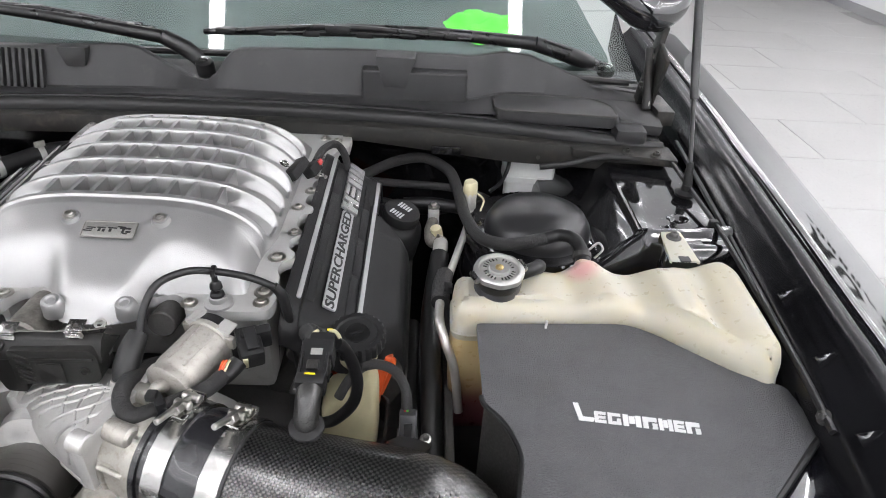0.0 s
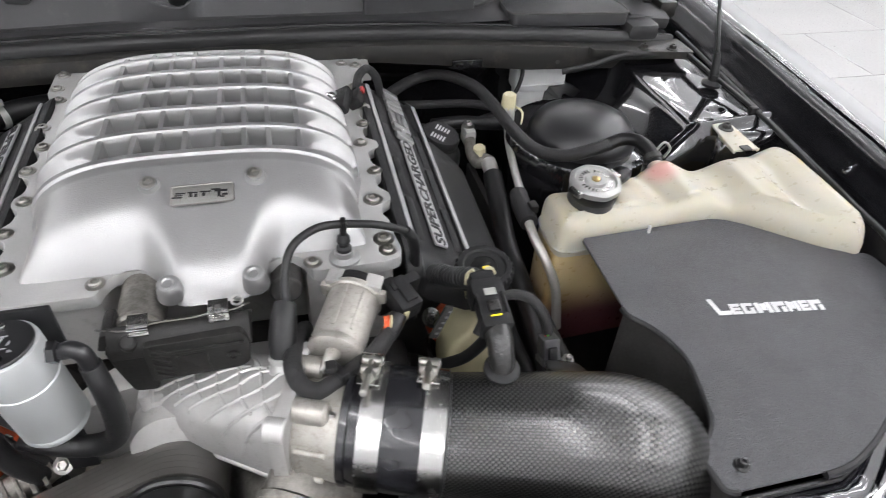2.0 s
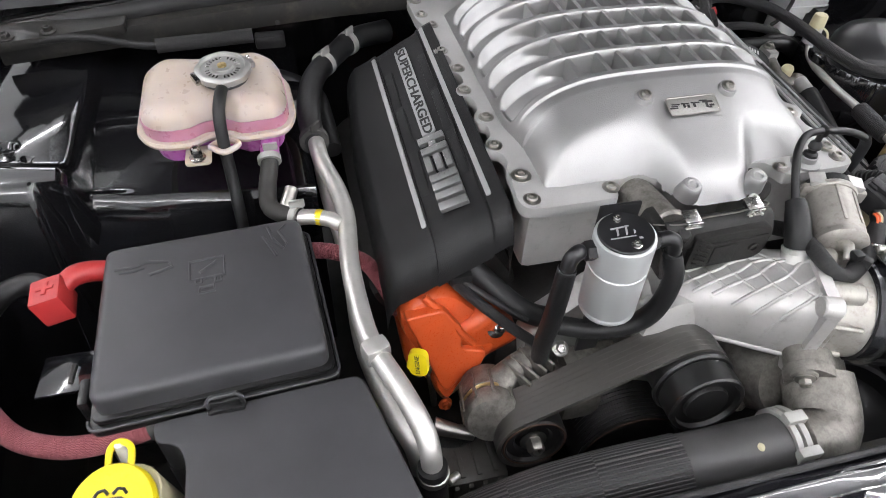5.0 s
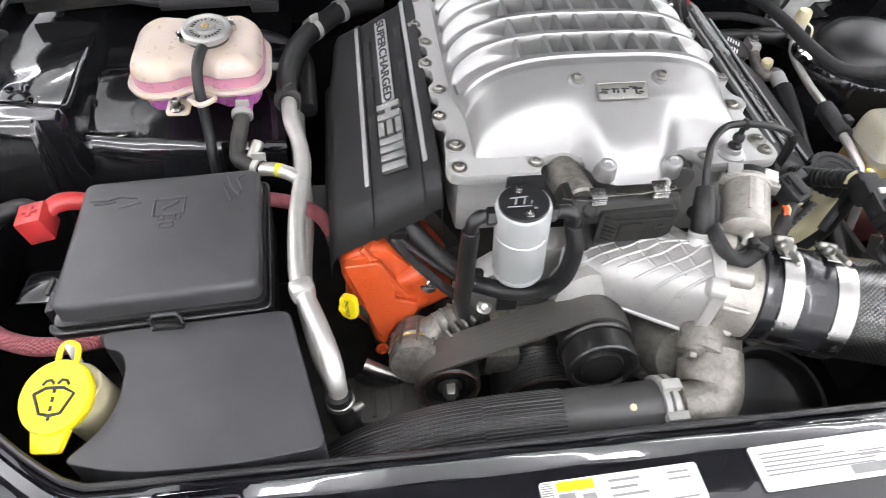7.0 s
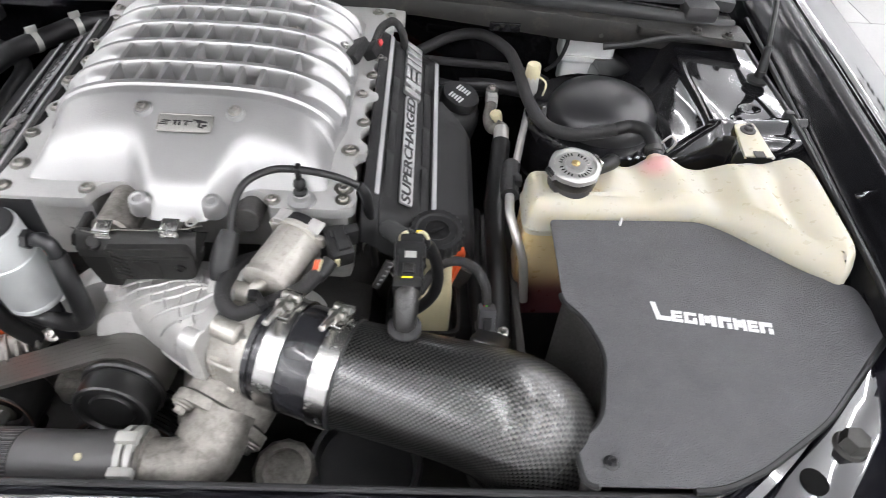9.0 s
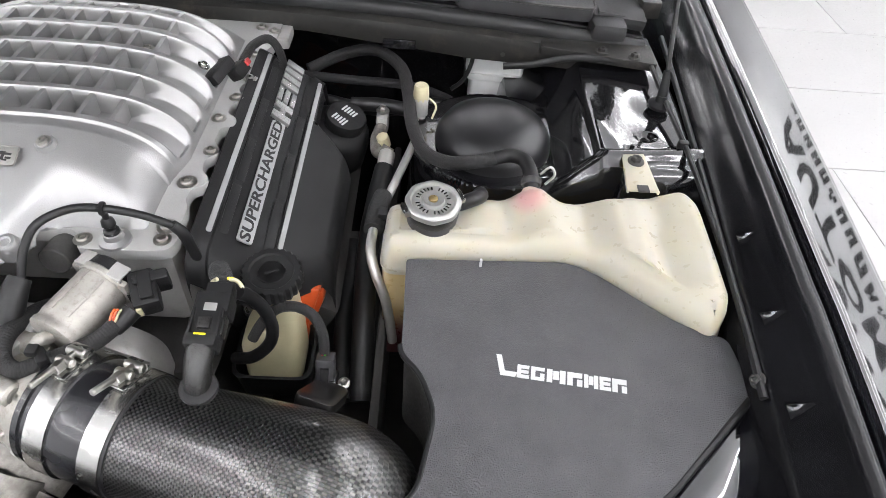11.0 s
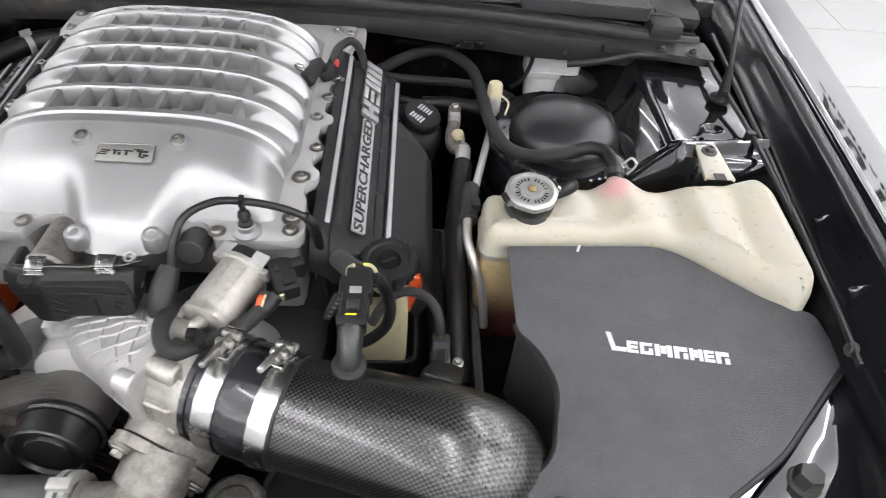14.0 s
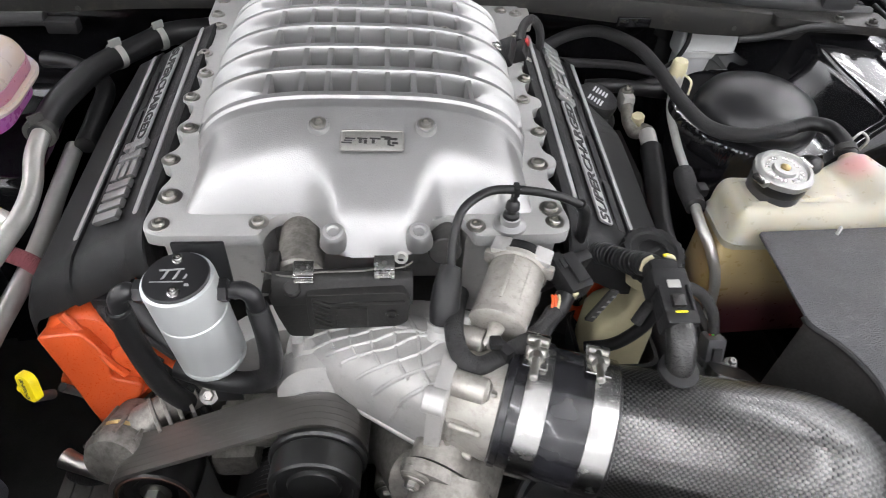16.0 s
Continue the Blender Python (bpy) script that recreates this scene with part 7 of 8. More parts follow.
part("tank_seam", tube([(x, y, tank_top(x, y) - 0.0495) for x, y in TOP] + [(TOP[0][0], TOP[0][1], tank_top(*TOP[0]) - 0.0495)], 0.0030, 8, straight=True), TANKMAT, tank)
part("neck", cyl((0.488, 0.099, 0.89), (0.488, 0.0965, 0.932), 0.0315, seg=36), PLASTIC, tank, "dark filler neck ring")


def radiator_cap(at, parent, r=0.0335, axis=(0, -0.08, 1)):
    at = Vector(at)
    cap = part("cap", lathe([(r * 0.9, 0), (r, 0.003), (r, 0.010), (r * 0.93, 0.0125), (r * 0.84, 0.0132), (r * 0.79, 0.0095), (r * 0.43, 0.0095), (r * 0.39, 0.0135), (r * 0.2, 0.0135), (r * 0.17, 0.012), (0, 0.012)], at, axis, 96, wave=0.0011, count=8), CAPMAT, parent, "stamped bright metal pressure cap")
    part("cap_rivet", lathe([(0.0055, 0), (0.0055, 0.0025), (0.004, 0.0035), (0, 0.0035)], at + Vector(axis).normalized() * 0.012, axis, 20), GOLD, cap)
    marks = None
    for i in range(26):
        a = 2 * math.pi * i / 26
        if i % 13 in (0, 6):
            continue
        marks = box((math.cos(a) * r * 0.58, math.sin(a) * r * 0.61, 0.0098), (0.0050, 0.0018, 0.0008), 0, Matrix.Rotation(a, 4, "Z"), marks)
    bmesh.ops.transform(marks, matrix=Matrix.Translation(at) @ frame_of(axis), verts=marks.verts)
    part("cap_stamping", marks, CHROME, cap, "stamped marks")
    for s in (0.4, 0.4 + math.pi):
        tab = box((math.cos(s) * (r + 0.002), math.sin(s) * (r + 0.002), 0.006), (0.008, 0.02, 0.008), 0.002, Matrix.Rotation(s, 4, "Z"))
        bmesh.ops.transform(tab, matrix=Matrix.Translation(at) @ frame_of(axis), verts=tab.verts)
        part("cap_ear", tab, CHROME, cap)
    return cap


radiator_cap((0.488, 0.0965, 0.937), tank)
part("neck_ring", lathe([(0.031, 0), (0.0325, 0.002), (0.0325, 0.012), (0.030, 0.013)], (0.488, 0.0965, 0.926), (0, -0.08, 1), 40), RUBBER, tank)
part("level_mark", box((0.549, 0.0385, 0.902), (0.003, 0.004, 0.012), 0.001), PRINT, tank)
part("nipple", cyl((0.618, 0.152, 0.914), (0.619, 0.161, 0.918), 0.0140, 0.0120), PINKSTAIN, tank, "pink stained hose nipple")
lug = prism(rounded([(-0.022, -0.052), (0.021, -0.052), (0.016, 0.012), (0.014, 0.026), (-0.014, 0.026), (-0.017, 0.012)], [0.004, 0.004, 0.012, 0.014, 0.014, 0.012]), -0.0015, 0.0015, 0.0006, Matrix.Translation((0.767, 0.211, 0.932)) @ Matrix.Rotation(radians(4), 4, "X"))
for dx in (-0.0205, 0.0195):
    part("bracket_side", box((0.767 + dx * 0.9, 0.182, 0.928), (0.003, 0.050, 0.005), 0.001, Matrix.Rotation(-0.10 if dx < 0 else 0.10, 4, "Z")), TANKMAT, tank)
part("bracket_tab", lug, TANKMAT, tank)
# Black block on the uncut tab; its colour is the opening's shade.
part("bracket_gap_shade", box((0.7665, 0.161, 0.9312), (0.015, 0.013, 0.0022), 0.0), SIGNMAT, tank)
part("bracket_bolt", bolt((0.767, 0.216, 0.934), (0, 0, 1), 0.0075), DARK, tank, "dark hex bolt")

shield = thing("air_box_shield", (0.62, -0.12, 0.84), "textured black powder-coated heat shield over the air filter", "heat shield")


def on_shield(x, y):
    return 0.892 + (y - 0.043) * 0.0464 + (x - 0.463) * 0.005


plan = [(0.459, 0.048), (0.62, 0.054), (0.660, 0.055), (0.690, 0.040), (0.775, -0.027), (0.808, -0.043), (0.832, -0.046), (0.842, -0.115), (0.72, -0.230), (0.632, -0.285), (0.585, -0.304), (0.455, -0.304), (0.450, -0.262), (0.483, -0.238), (0.492, -0.194), (0.500, -0.155), (0.484, -0.110), (0.460, -0.084)]
radii = [0.006, 0.02, 0.03, 0.03, 0.02, 0.02, 0.012, 0.01, 0.02, 0.03, 0.03, 0.012, 0.012, 0.02, 0.05, 0.05, 0.03, 0.01]
plate = prism(rounded(plan, radii, 6), -0.0035, 0.0, 0.001)
for v in plate.verts:
    v.co.z += on_shield(v.co.x, v.co.y) - 0.10 * max(0.0, v.co.x - 0.815)
part("plate", plate, SHIELDMAT, shield)
arc = [(x, y) for x, y in rounded(plan, radii, 6)]
front = [p for p in arc if p[1] < -0.12 and p[0] > 0.5]
part("edge_trim", tube([(x, y - 0.002, on_shield(x, y) - 0.004) for x, y in sorted(front, key=lambda p: p[0])], 0.0045, 8, straight=True), RUBBER, shield, "black rubber edge trim")
part("bolt", bolt((0.482, -0.282, on_shield(0.482, -0.282)), (0, 0, 1), 0.0052), SATIN, shield, "black hex bolt")
wall = [(x, y) for x, y in arc if x < 0.503 and y < -0.07]
# Darker than the plate: the void's shade below the cutout is painted on.
part("shaded_inner_wall", loft([[(x + 0.003, y, on_shield(x, y) - 0.004) for x, y in wall], [(x + 0.004, y, 0.74) for x, y in wall]]), DARK, shield)
part("cutout_trim", tube([(x - 0.001, y, on_shield(x, y) - 0.003) for x, y in wall], 0.0036, 8, straight=True), RUBBER, shield, "black rubber edge trim")
# the maker's mark as plain white shapes
em = Matrix.Translation((0.632, -0.107, on_shield(0.632, -0.107) + 0.0003)) @ Matrix.Rotation(radians(-7.0), 4, "Z") @ Matrix.Rotation(radians(2.66), 4, "X")
x = -0.071
mark = [(x, 0.016), (x + 0.006, 0.016), (x + 0.0105, -0.003), (x + 0.024, -0.003), (x + 0.022, -0.009), (x + 0.006, -0.009)]
part("emblem", prism(mark, 0, 0.0006, 0, em), PRINT, shield, "white printed mark")
for x0, w, kind in ((-0.0475, 0.013, 3), (-0.0325, 0.0145, 4), (-0.0155, 0.020, 2), (0.0065, 0.016, 1), (0.0245, 0.015, 2), (0.041, 0.012, 3), (0.0545, 0.0155, 1)):
    rects = {1: ((0, 0.36, 0, 1), (0.36, 1, 0.62, 1), (0.64, 1, 0, 0.5)), 2: ((0, 0.30, 0, 1), (0.34, 0.66, 0.25, 0.9), (0.70, 1, 0, 1)), 3: ((0, 0.34, 0, 1), (0.34, 1, 0, 0.26), (0.34, 0.95, 0.38, 0.62), (0.34, 1, 0.74, 1)), 4: ((0, 0.32, 0, 1), (0.32, 1, 0, 0.26), (0.32, 1, 0.74, 1), (0.68, 1, 0.26, 0.55))}[kind]
    for a, b, c, d in rects:
        ya, yb = -0.009 + 0.016 * c, -0.009 + 0.016 * d
        part("emblem_block", prism([(x0 + w * a, ya), (x0 + w * b, ya), (x0 + w * b + 0.0003, yb), (x0 + w * a + 0.0003, yb)], 0, 0.0006, 0, em), PRINT, shield, "white printed block")

dome = thing("strut_dome", (0.585, 0.335, 0.85), "satin black domed strut cover", "cover")
part("dome_rim", lathe([(0.09, 0.852), (0.092, 0.858), (0.092, 0.864), (0.087, 0.868)], (0.580, 0.325, 0), (0, 0, 1), 64), SATIN, dome)
part("dome_shell", lathe([(0.089, 0.860), (0.0905, 0.872), (0.088, 0.888), (0.078, 0.904), (0.06, 0.914), (0.035, 0.919), (0, 0.920)], (0.580, 0.325, 0), (0, 0, 1), 64), SATIN, dome)

brk = thing("brake_reservoir", (0.61, 0.53, 0.83), "white plastic brake fluid reservoir", "reservoir")
part("tank", prism(rounded([(0.546, 0.553), (0.650, 0.550), (0.650, 0.606), (0.546, 0.606)], 0.012), 0.842, 0.905, 0.008), WHITEPL, brk)
part("lower_tank", prism(rounded([(0.554, 0.560), (0.634, 0.558), (0.634, 0.604), (0.554, 0.604)], 0.012), 0.79, 0.8425, 0.004), WHITEPL, brk)
part("rib_line", box((0.598, 0.5495, 0.858), (0.106, 0.003, 0.003), 0.001), WHITEPL, brk)
part("neck_cap", cyl((0.60, 0.58, 0.90), (0.60, 0.58, 0.925), 0.02), DARK, brk)
part("level_lead", tube([(0.556, 0.56, 0.90), (0.552, 0.545, 0.88), (0.54, 0.54, 0.85), (0.52, 0.54, 0.83)], 0.004, 8), RUBBER, brk)
mcyl = thing("master_cylinder", (0.6, 0.50, 0.8), "dark brake master cylinder", "cylinder")
part("bore", cyl((0.60, 0.60, 0.77), (0.60, 0.50, 0.775), 0.018), DARK, mcyl)
bracket = thing("hood_catch", (0.44, 0.5, 0.92), "small black bracket on the firewall edge", "bracket")
part("plate", box((0.425, 0.497, 0.935), (0.055, 0.006, 0.016), 0.002), BAYPAINT, bracket)

braid = thing("heater_hose", (0.55, 0.23, 0.88), "black braided hose running to the coolant tank", "hose")
part("hose_run", tube([(0.27, 0.50, 0.875), (0.33, 0.535, 0.89), (0.385, 0.535, 0.90), (0.43, 0.475, 0.905), (0.445, 0.40, 0.905), (0.455, 0.32, 0.90), (0.475, 0.262, 0.895), (0.51, 0.232, 0.900), (0.545, 0.222, 0.912), (0.575, 0.225, 0.918)], 0.0100, 16, 10), BRAID, braid)
part("hose_end", tube([(0.573, 0.225, 0.918), (0.595, 0.223, 0.926), (0.612, 0.208, 0.93), (0.618, 0.185, 0.928), (0.62, 0.172, 0.922), (0.619, 0.157, 0.916)], [0.0095, 0.0098, 0.0098, 0.0102, 0.0112, 0.0112], 16), RUBBER, braid)
part("clamp_ring", lathe([(0.0115, 0), (0.0135, 0.001), (0.0135, 0.009), (0.0115, 0.01)], (0.619, 0.168, 0.9195), (0.05, 0.75, 0.4), 24), DARK, braid)
part("clamp_loop", tube([(0.632, 0.185, 0.926), (0.645, 0.19, 0.935), (0.65, 0.18, 0.93), (0.638, 0.172, 0.92)], 0.0018, 6), ZINC, braid)
hose = thing("overflow_hose", (0.53, 0.13, 0.93), "short black hose beside the pressure cap", "hose")
part("hose_run", tube([(0.515, 0.108, 0.93), (0.535, 0.113, 0.936), (0.548, 0.126, 0.932), (0.55, 0.145, 0.92), (0.55, 0.17, 0.89)], 0.0095, 12), RUBBER, hose)

pipe = thing("refrigerant_pipe", (0.46, 0.35, 0.85), "thin aluminium refrigerant pipe with capped fitting", "pipe")
part("pipe_run", tube([(0.470, 0.385, 0.89), (0.465, 0.36, 0.86), (0.445, 0.27, 0.86), (0.428, 0.19, 0.868), (0.418, 0.15, 0.866)], 0.0062, 10), PIPEMAT, pipe)
part("fitting", cyl((0.466, 0.378, 0.88), (0.466, 0.380, 0.912), 0.012), CAST, pipe)
part("fitting_cap", lathe([(0.0125, 0), (0.0125, 0.01), (0.0115, 0.022), (0.010, 0.024), (0, 0.0245)], (0.466, 0.380, 0.908), (0, 0, 1), 10), BEIGE, pipe, "cream plastic cap")
part("cap_strap", tube([(0.472, 0.386, 0.91), (0.49, 0.375, 0.90), (0.485, 0.36, 0.885)], 0.0018, 6), BEIGE, pipe)
part("sleeve", tube([(0.421, 0.185, 0.872), (0.416, 0.155, 0.872), (0.413, 0.115, 0.872)], [0.013, 0.014, 0.013], 14), BRAID, pipe)
part("clip", box((0.424, 0.135, 0.884), (0.012, 0.016, 0.012), 0.002), RUBBER, pipe)
part("lower_run", tube([(0.413, 0.118, 0.872), (0.412, 0.085, 0.866), (0.420, 0.06, 0.85), (0.435, 0.045, 0.81), (0.445, 0.035, 0.74)], 0.0066, 10), PIPEMAT, pipe)
pipe = thing("suction_pipe", (0.42, 0.37, 0.82), "aluminium suction pipe with a crimped rubber hose", "pipe")
part("flange_block", box((0.405, 0.395, 0.852), (0.02, 0.034, 0.03), 0.006), CAST, pipe)
part("flange_bolt", bolt((0.405, 0.40, 0.867), (0, 0, 1), 0.007), ZINC, pipe)
part("bent_pipe", tube([(0.405, 0.385, 0.85), (0.398, 0.35, 0.845), (0.402, 0.325, 0.84), (0.415, 0.32, 0.845), (0.42, 0.325, 0.852)], 0.0095, 12), DIRTY, pipe)
part("service_cap", lathe([(0.0105, 0), (0.0105, 0.018), (0.009, 0.02), (0, 0.02)], (0.412, 0.345, 0.84), (-0.2, -0.2, 1), 8), BEIGE, pipe, "olive plastic cap")
part("crimp", tube([(0.418, 0.315, 0.845), (0.415, 0.28, 0.84)], 0.0125, 14), PIPEMAT, pipe)
part("hose_run", tube([(0.416, 0.285, 0.84), (0.408, 0.22, 0.825), (0.402, 0.15, 0.80), (0.405, 0.05, 0.77), (0.41, -0.05, 0.72)], 0.0155, 14), RUBBER, pipe)
hose = thing("booster_hose", (0.42, 0.45, 0.85), "black rubber hose crossing behind the cover", "hose")
part("hose_run", tube([(0.35, 0.44, 0.85), (0.40, 0.435, 0.855), (0.46, 0.43, 0.85), (0.50, 0.45, 0.835), (0.53, 0.48, 0.81)], 0.012, 12), RUBBER, hose)
hose = thing("wiring_loom", (0.5, 0.5, 0.85), "black wiring loom along the firewall", "cable")
part("loom_run", tube([(0.26, 0.49, 0.87), (0.34, 0.50, 0.86), (0.44, 0.51, 0.85), (0.51, 0.51, 0.83), (0.53, 0.53, 0.80)], 0.008, 10), BRAID, hose)
part("loom_run", tube([(0.30, 0.48, 0.83), (0.40, 0.47, 0.82), (0.50, 0.49, 0.83), (0.56, 0.46, 0.80)], 0.010, 10), RUBBER, hose)
loom = thing("wiring_loom", (0.39, 0.1, 0.7), "dark hoses deep beside the coil cover", "hose")
part("loom_run", tube([(0.375, 0.20, 0.76), (0.375, 0.05, 0.74), (0.385, -0.05, 0.72)], 0.012, 10), RUBBER, loom)
part("inner_panel", box((0.43, 0.15, 0.66), (0.012, 0.6, 0.2), 0.004), DARK, loom)

# ---- left side of the bay ----
RISE = Matrix.Translation((-0.531, 0.292, 0.020)) @ Matrix.Diagonal((0.955, 0.97, 1, 1)) @ Matrix.Translation((0.531, -0.280, 0))
xt = thing("charge_cooler_tank", (-0.53, 0.27, 0.86), "pink coolant tank with a chrome pressure cap", "coolant tank")
OUT = rounded([(-0.628, 0.225), (-0.60, 0.197), (-0.560, 0.200), (-0.545, 0.213), (-0.515, 0.213), (-0.50, 0.200), (-0.445, 0.205), (-0.432, 0.235), (-0.437, 0.33), (-0.47, 0.365), (-0.53, 0.350), (-0.60, 0.365), (-0.630, 0.33)], [0.022, 0.022, 0.012, 0.012, 0.012, 0.012, 0.022, 0.022, 0.022, 0.022, 0.02, 0.022, 0.022], 4)
ar = sum(a[0] * b[1] - b[0] * a[1] for a, b in zip(OUT, OUT[1:] + OUT[:1]))
sg = -1 if ar > 0 else 1


def stack(levels, lid_z=None):
    bm = loft([[(x, y, z) for x, y in inset(OUT, sg * -d)] for d, z in levels], close=True)
    for d, z in (levels[0], levels[-1]):
        bm = merge(bm, cover_outline(inset(OUT, sg * -d), lambda x, y: z))
    bmesh.ops.remove_doubles(bm, verts=bm.verts, dist=0.0002)
    bmesh.ops.recalc_face_normals(bm, faces=bm.faces)
    bmesh.ops.transform(bm, matrix=RISE, verts=bm.verts)
    return bm


part("tank_upper", stack([(0.004, 0.922), (0.005, 0.929), (0.009, 0.937), (0.015, 0.942), (0.022, 0.9455), (0.029, 0.9470), (0.034, 0.9475)]), PINKTANK, xt, angle=60)
part("tank_middle", stack([(0.003, 0.9), (0.0030, 0.9218)]), PINKBAND, xt, "pink lower band", angle=60)
part("seam", stack([(-0.004, 0.898), (-0.006, 0.903), (-0.004, 0.9065)]), PINKTANK, xt)
part("tank_lower", stack([(0.03, 0.866), (0.014, 0.870), (0.008, 0.8975)]), VIOLET, xt, "violet coolant filled base")
part("neck", cyl((-0.513, 0.283, 0.955), (-0.513, 0.283, 0.978), 0.0285, seg=36), PLASTIC, xt, "black neck ring")
radiator_cap((-0.513, 0.283, 0.974), xt)
part("mount_tab", prism(rounded([(-0.573, 0.188), (-0.541, 0.188), (-0.541, 0.225), (-0.573, 0.225)], 0.008), 0.906, 0.911, 0.002), PINKTANK, xt)
part("mount_stud", bolt((-0.557, 0.198, 0.912), (0, 0, 1), 0.0065, h=0.014), CHROME, xt, "bright stud and nut")
part("hose_ring", tube([(-0.540, 0.202, 0.923), (-0.523, 0.188, 0.923), (-0.506, 0.202, 0.923), (-0.523, 0.214, 0.923), (-0.540, 0.202, 0.923)], 0.004, 8), PINKTANK, xt)
part("outlet", cyl((-0.470, 0.23, 0.905), (-0.472, 0.198, 0.898), 0.012), VIOLET, xt)
hose = thing("overflow_hose", (-0.52, 0.19, 0.8), "thin black overflow hose hanging from the tank cap", "hose")
part("hose_run", tube([(-0.514, 0.262, 0.972), (-0.518, 0.238, 0.972), (-0.522, 0.216, 0.960), (-0.523, 0.201, 0.932), (-0.522, 0.188, 0.885), (-0.52, 0.165, 0.84), (-0.52, 0.15, 0.78)], 0.0075, 12), RUBBER, hose)
hose = thing("coolant_hose", (-0.45, 0.15, 0.86), "grey-black curved coolant hose with spring clamps", "hose")
part("hose_run", tube([(-0.472, 0.208, 0.900), (-0.474, 0.19, 0.893), (-0.480, 0.168, 0.876), (-0.480, 0.142, 0.868), (-0.466, 0.122, 0.870), (-0.444, 0.109, 0.872)], 0.0112, 14), GREYRUBBER, hose)
for p, ax in (((-0.473, 0.198, 0.897), (0, 1, 0.4)), ((-0.45, 0.112, 0.872), (1, -0.6, 0))):
    part("spring_clamp", lathe([(0.0128, -0.004), (0.0148, -0.004), (0.0148, 0.004), (0.0128, 0.004)], p, ax, 24), PALECLAMP, hose, "pale spring clamp")
    part("clamp_ear", box(Vector(p) + Vector((0.004, 0, 0.02)), (0.018, 0.004, 0.010), 0.001), PALECLAMP, hose)
part("side_stub", cyl((-0.462, 0.13, 0.868), (-0.450, 0.155, 0.882), 0.0085), ZINC, hose)

big_pipe = thing("coolant_pipe", (-0.38, 0.0, 0.8), "bright bent aluminium coolant pipe along the battery", "pipe", "coolant pipes")
part("pipe_run", tube([(-0.412, 0.25, 0.89), (-0.408, 0.20, 0.884), (-0.395, 0.15, 0.876), (-0.39, 0.10, 0.872), (-0.396, 0.02, 0.87), (-0.394, -0.06, 0.87), (-0.388, -0.10, 0.87), (-0.37, -0.15, 0.866), (-0.357, -0.188, 0.855), (-0.353, -0.207, 0.838), (-0.352, -0.213, 0.808)], [0.0112, 0.0112, 0.0112, 0.0110, 0.0106], 20, 8), PIPEMAT, big_pipe)
part("end_hose", tube([(-0.352, -0.213, 0.822), (-0.351, -0.216, 0.79), (-0.348, -0.212, 0.75), (-0.342, -0.20, 0.70)], 0.0148, 16), RUBBER, big_pipe, "black rubber hose end")
part("end_clamp", lathe([(0.0150, -0.005), (0.0162, -0.004), (0.0162, 0.004), (0.0150, 0.005)], (-0.3515, -0.214, 0.808), (0, 0.05, 1), 24), ZINC, big_pipe, "dull steel clamp")
part("clamp_screw", cyl((-0.338, -0.224, 0.803), (-0.326, -0.218, 0.803), 0.0045, seg=10), ZINC, big_pipe)
part("side_branch", tube([(-0.396, 0.085, 0.872), (-0.41, 0.098, 0.872), (-0.43, 0.107, 0.872), (-0.448, 0.109, 0.872)], 0.0095, 14), PIPEMAT, big_pipe)
part("paint_band", lathe([(0.0097, -0.004), (0.0099, 0), (0.0097, 0.004)], (-0.422, 0.1045, 0.872), (-1, 0.45, 0), 18), YELLOW, big_pipe, "yellow paint mark")
part("joint_saddle", box((-0.387, -0.105, 0.872), (0.029, 0.022, 0.026), 0.008, Matrix.Rotation(0.3, 4, "Z")), PIPEMAT, big_pipe)
pipe = thing("coolant_pipe", (-0.38, 0.1, 0.8), "second aluminium coolant pipe lower beside the first", "pipe", "coolant pipes")
part("pipe_run", tube([(-0.408, 0.29, 0.83), (-0.404, 0.20, 0.820), (-0.393, 0.08, 0.815), (-0.394, -0.05, 0.812), (-0.376, -0.14, 0.808), (-0.362, -0.175, 0.795), (-0.356, -0.185, 0.76)], 0.0115, 18, 8), PIPEMAT, pipe)
hose = thing("coolant_hose", (-0.4, 0.35, 0.87), "thick black coolant hose with white spring clamps", "hose")
part("hose_run", tube([(-0.412, 0.235, 0.888), (-0.415, 0.29, 0.89), (-0.41, 0.35, 0.888), (-0.395, 0.41, 0.887), (-0.36, 0.47, 0.885), (-0.32, 0.52, 0.885), (-0.26, 0.55, 0.88)], [0.015, 0.0165, 0.0175, 0.017, 0.017, 0.018, 0.019], 18, 8), RUBBER, hose)
for p, ax in (((-0.378, 0.445, 0.886), (0.6, 0.8, 0)), ((-0.332, 0.507, 0.885), (0.7, 0.7, 0)), ((-0.413, 0.24, 0.889), (0, 1, 0))):
    material = PALECLAMP if p[1] > 0.3 else DARK
    part("spring_clamp", lathe([(0.0175, -0.005), (0.0196, -0.005), (0.0196, 0.005), (0.0175, 0.005)], p, ax, 28), material, hose, "pale spring clamp" if p[1] > 0.3 else "")
    part("clamp_ear", box(Vector(p) + Vector((0.003, -0.003, 0.023)), (0.018, 0.004, 0.011), 0.001, Matrix.Rotation(0.8, 4, "Z")), material, hose)
hose = thing("coolant_hose", (-0.37, 0.3, 0.84), "black rubber hose joining the lower pipe", "hose")
part("hose_run", tube([(-0.388, 0.28, 0.84), (-0.39, 0.34, 0.845), (-0.40, 0.42, 0.85), (-0.45, 0.46, 0.86), (-0.50, 0.47, 0.865)], 0.0135, 14), RUBBER, hose)
loom = thing("wiring_loom", (-0.5, 0.48, 0.9), "black ribbed loom and plug near the cowl", "cable")
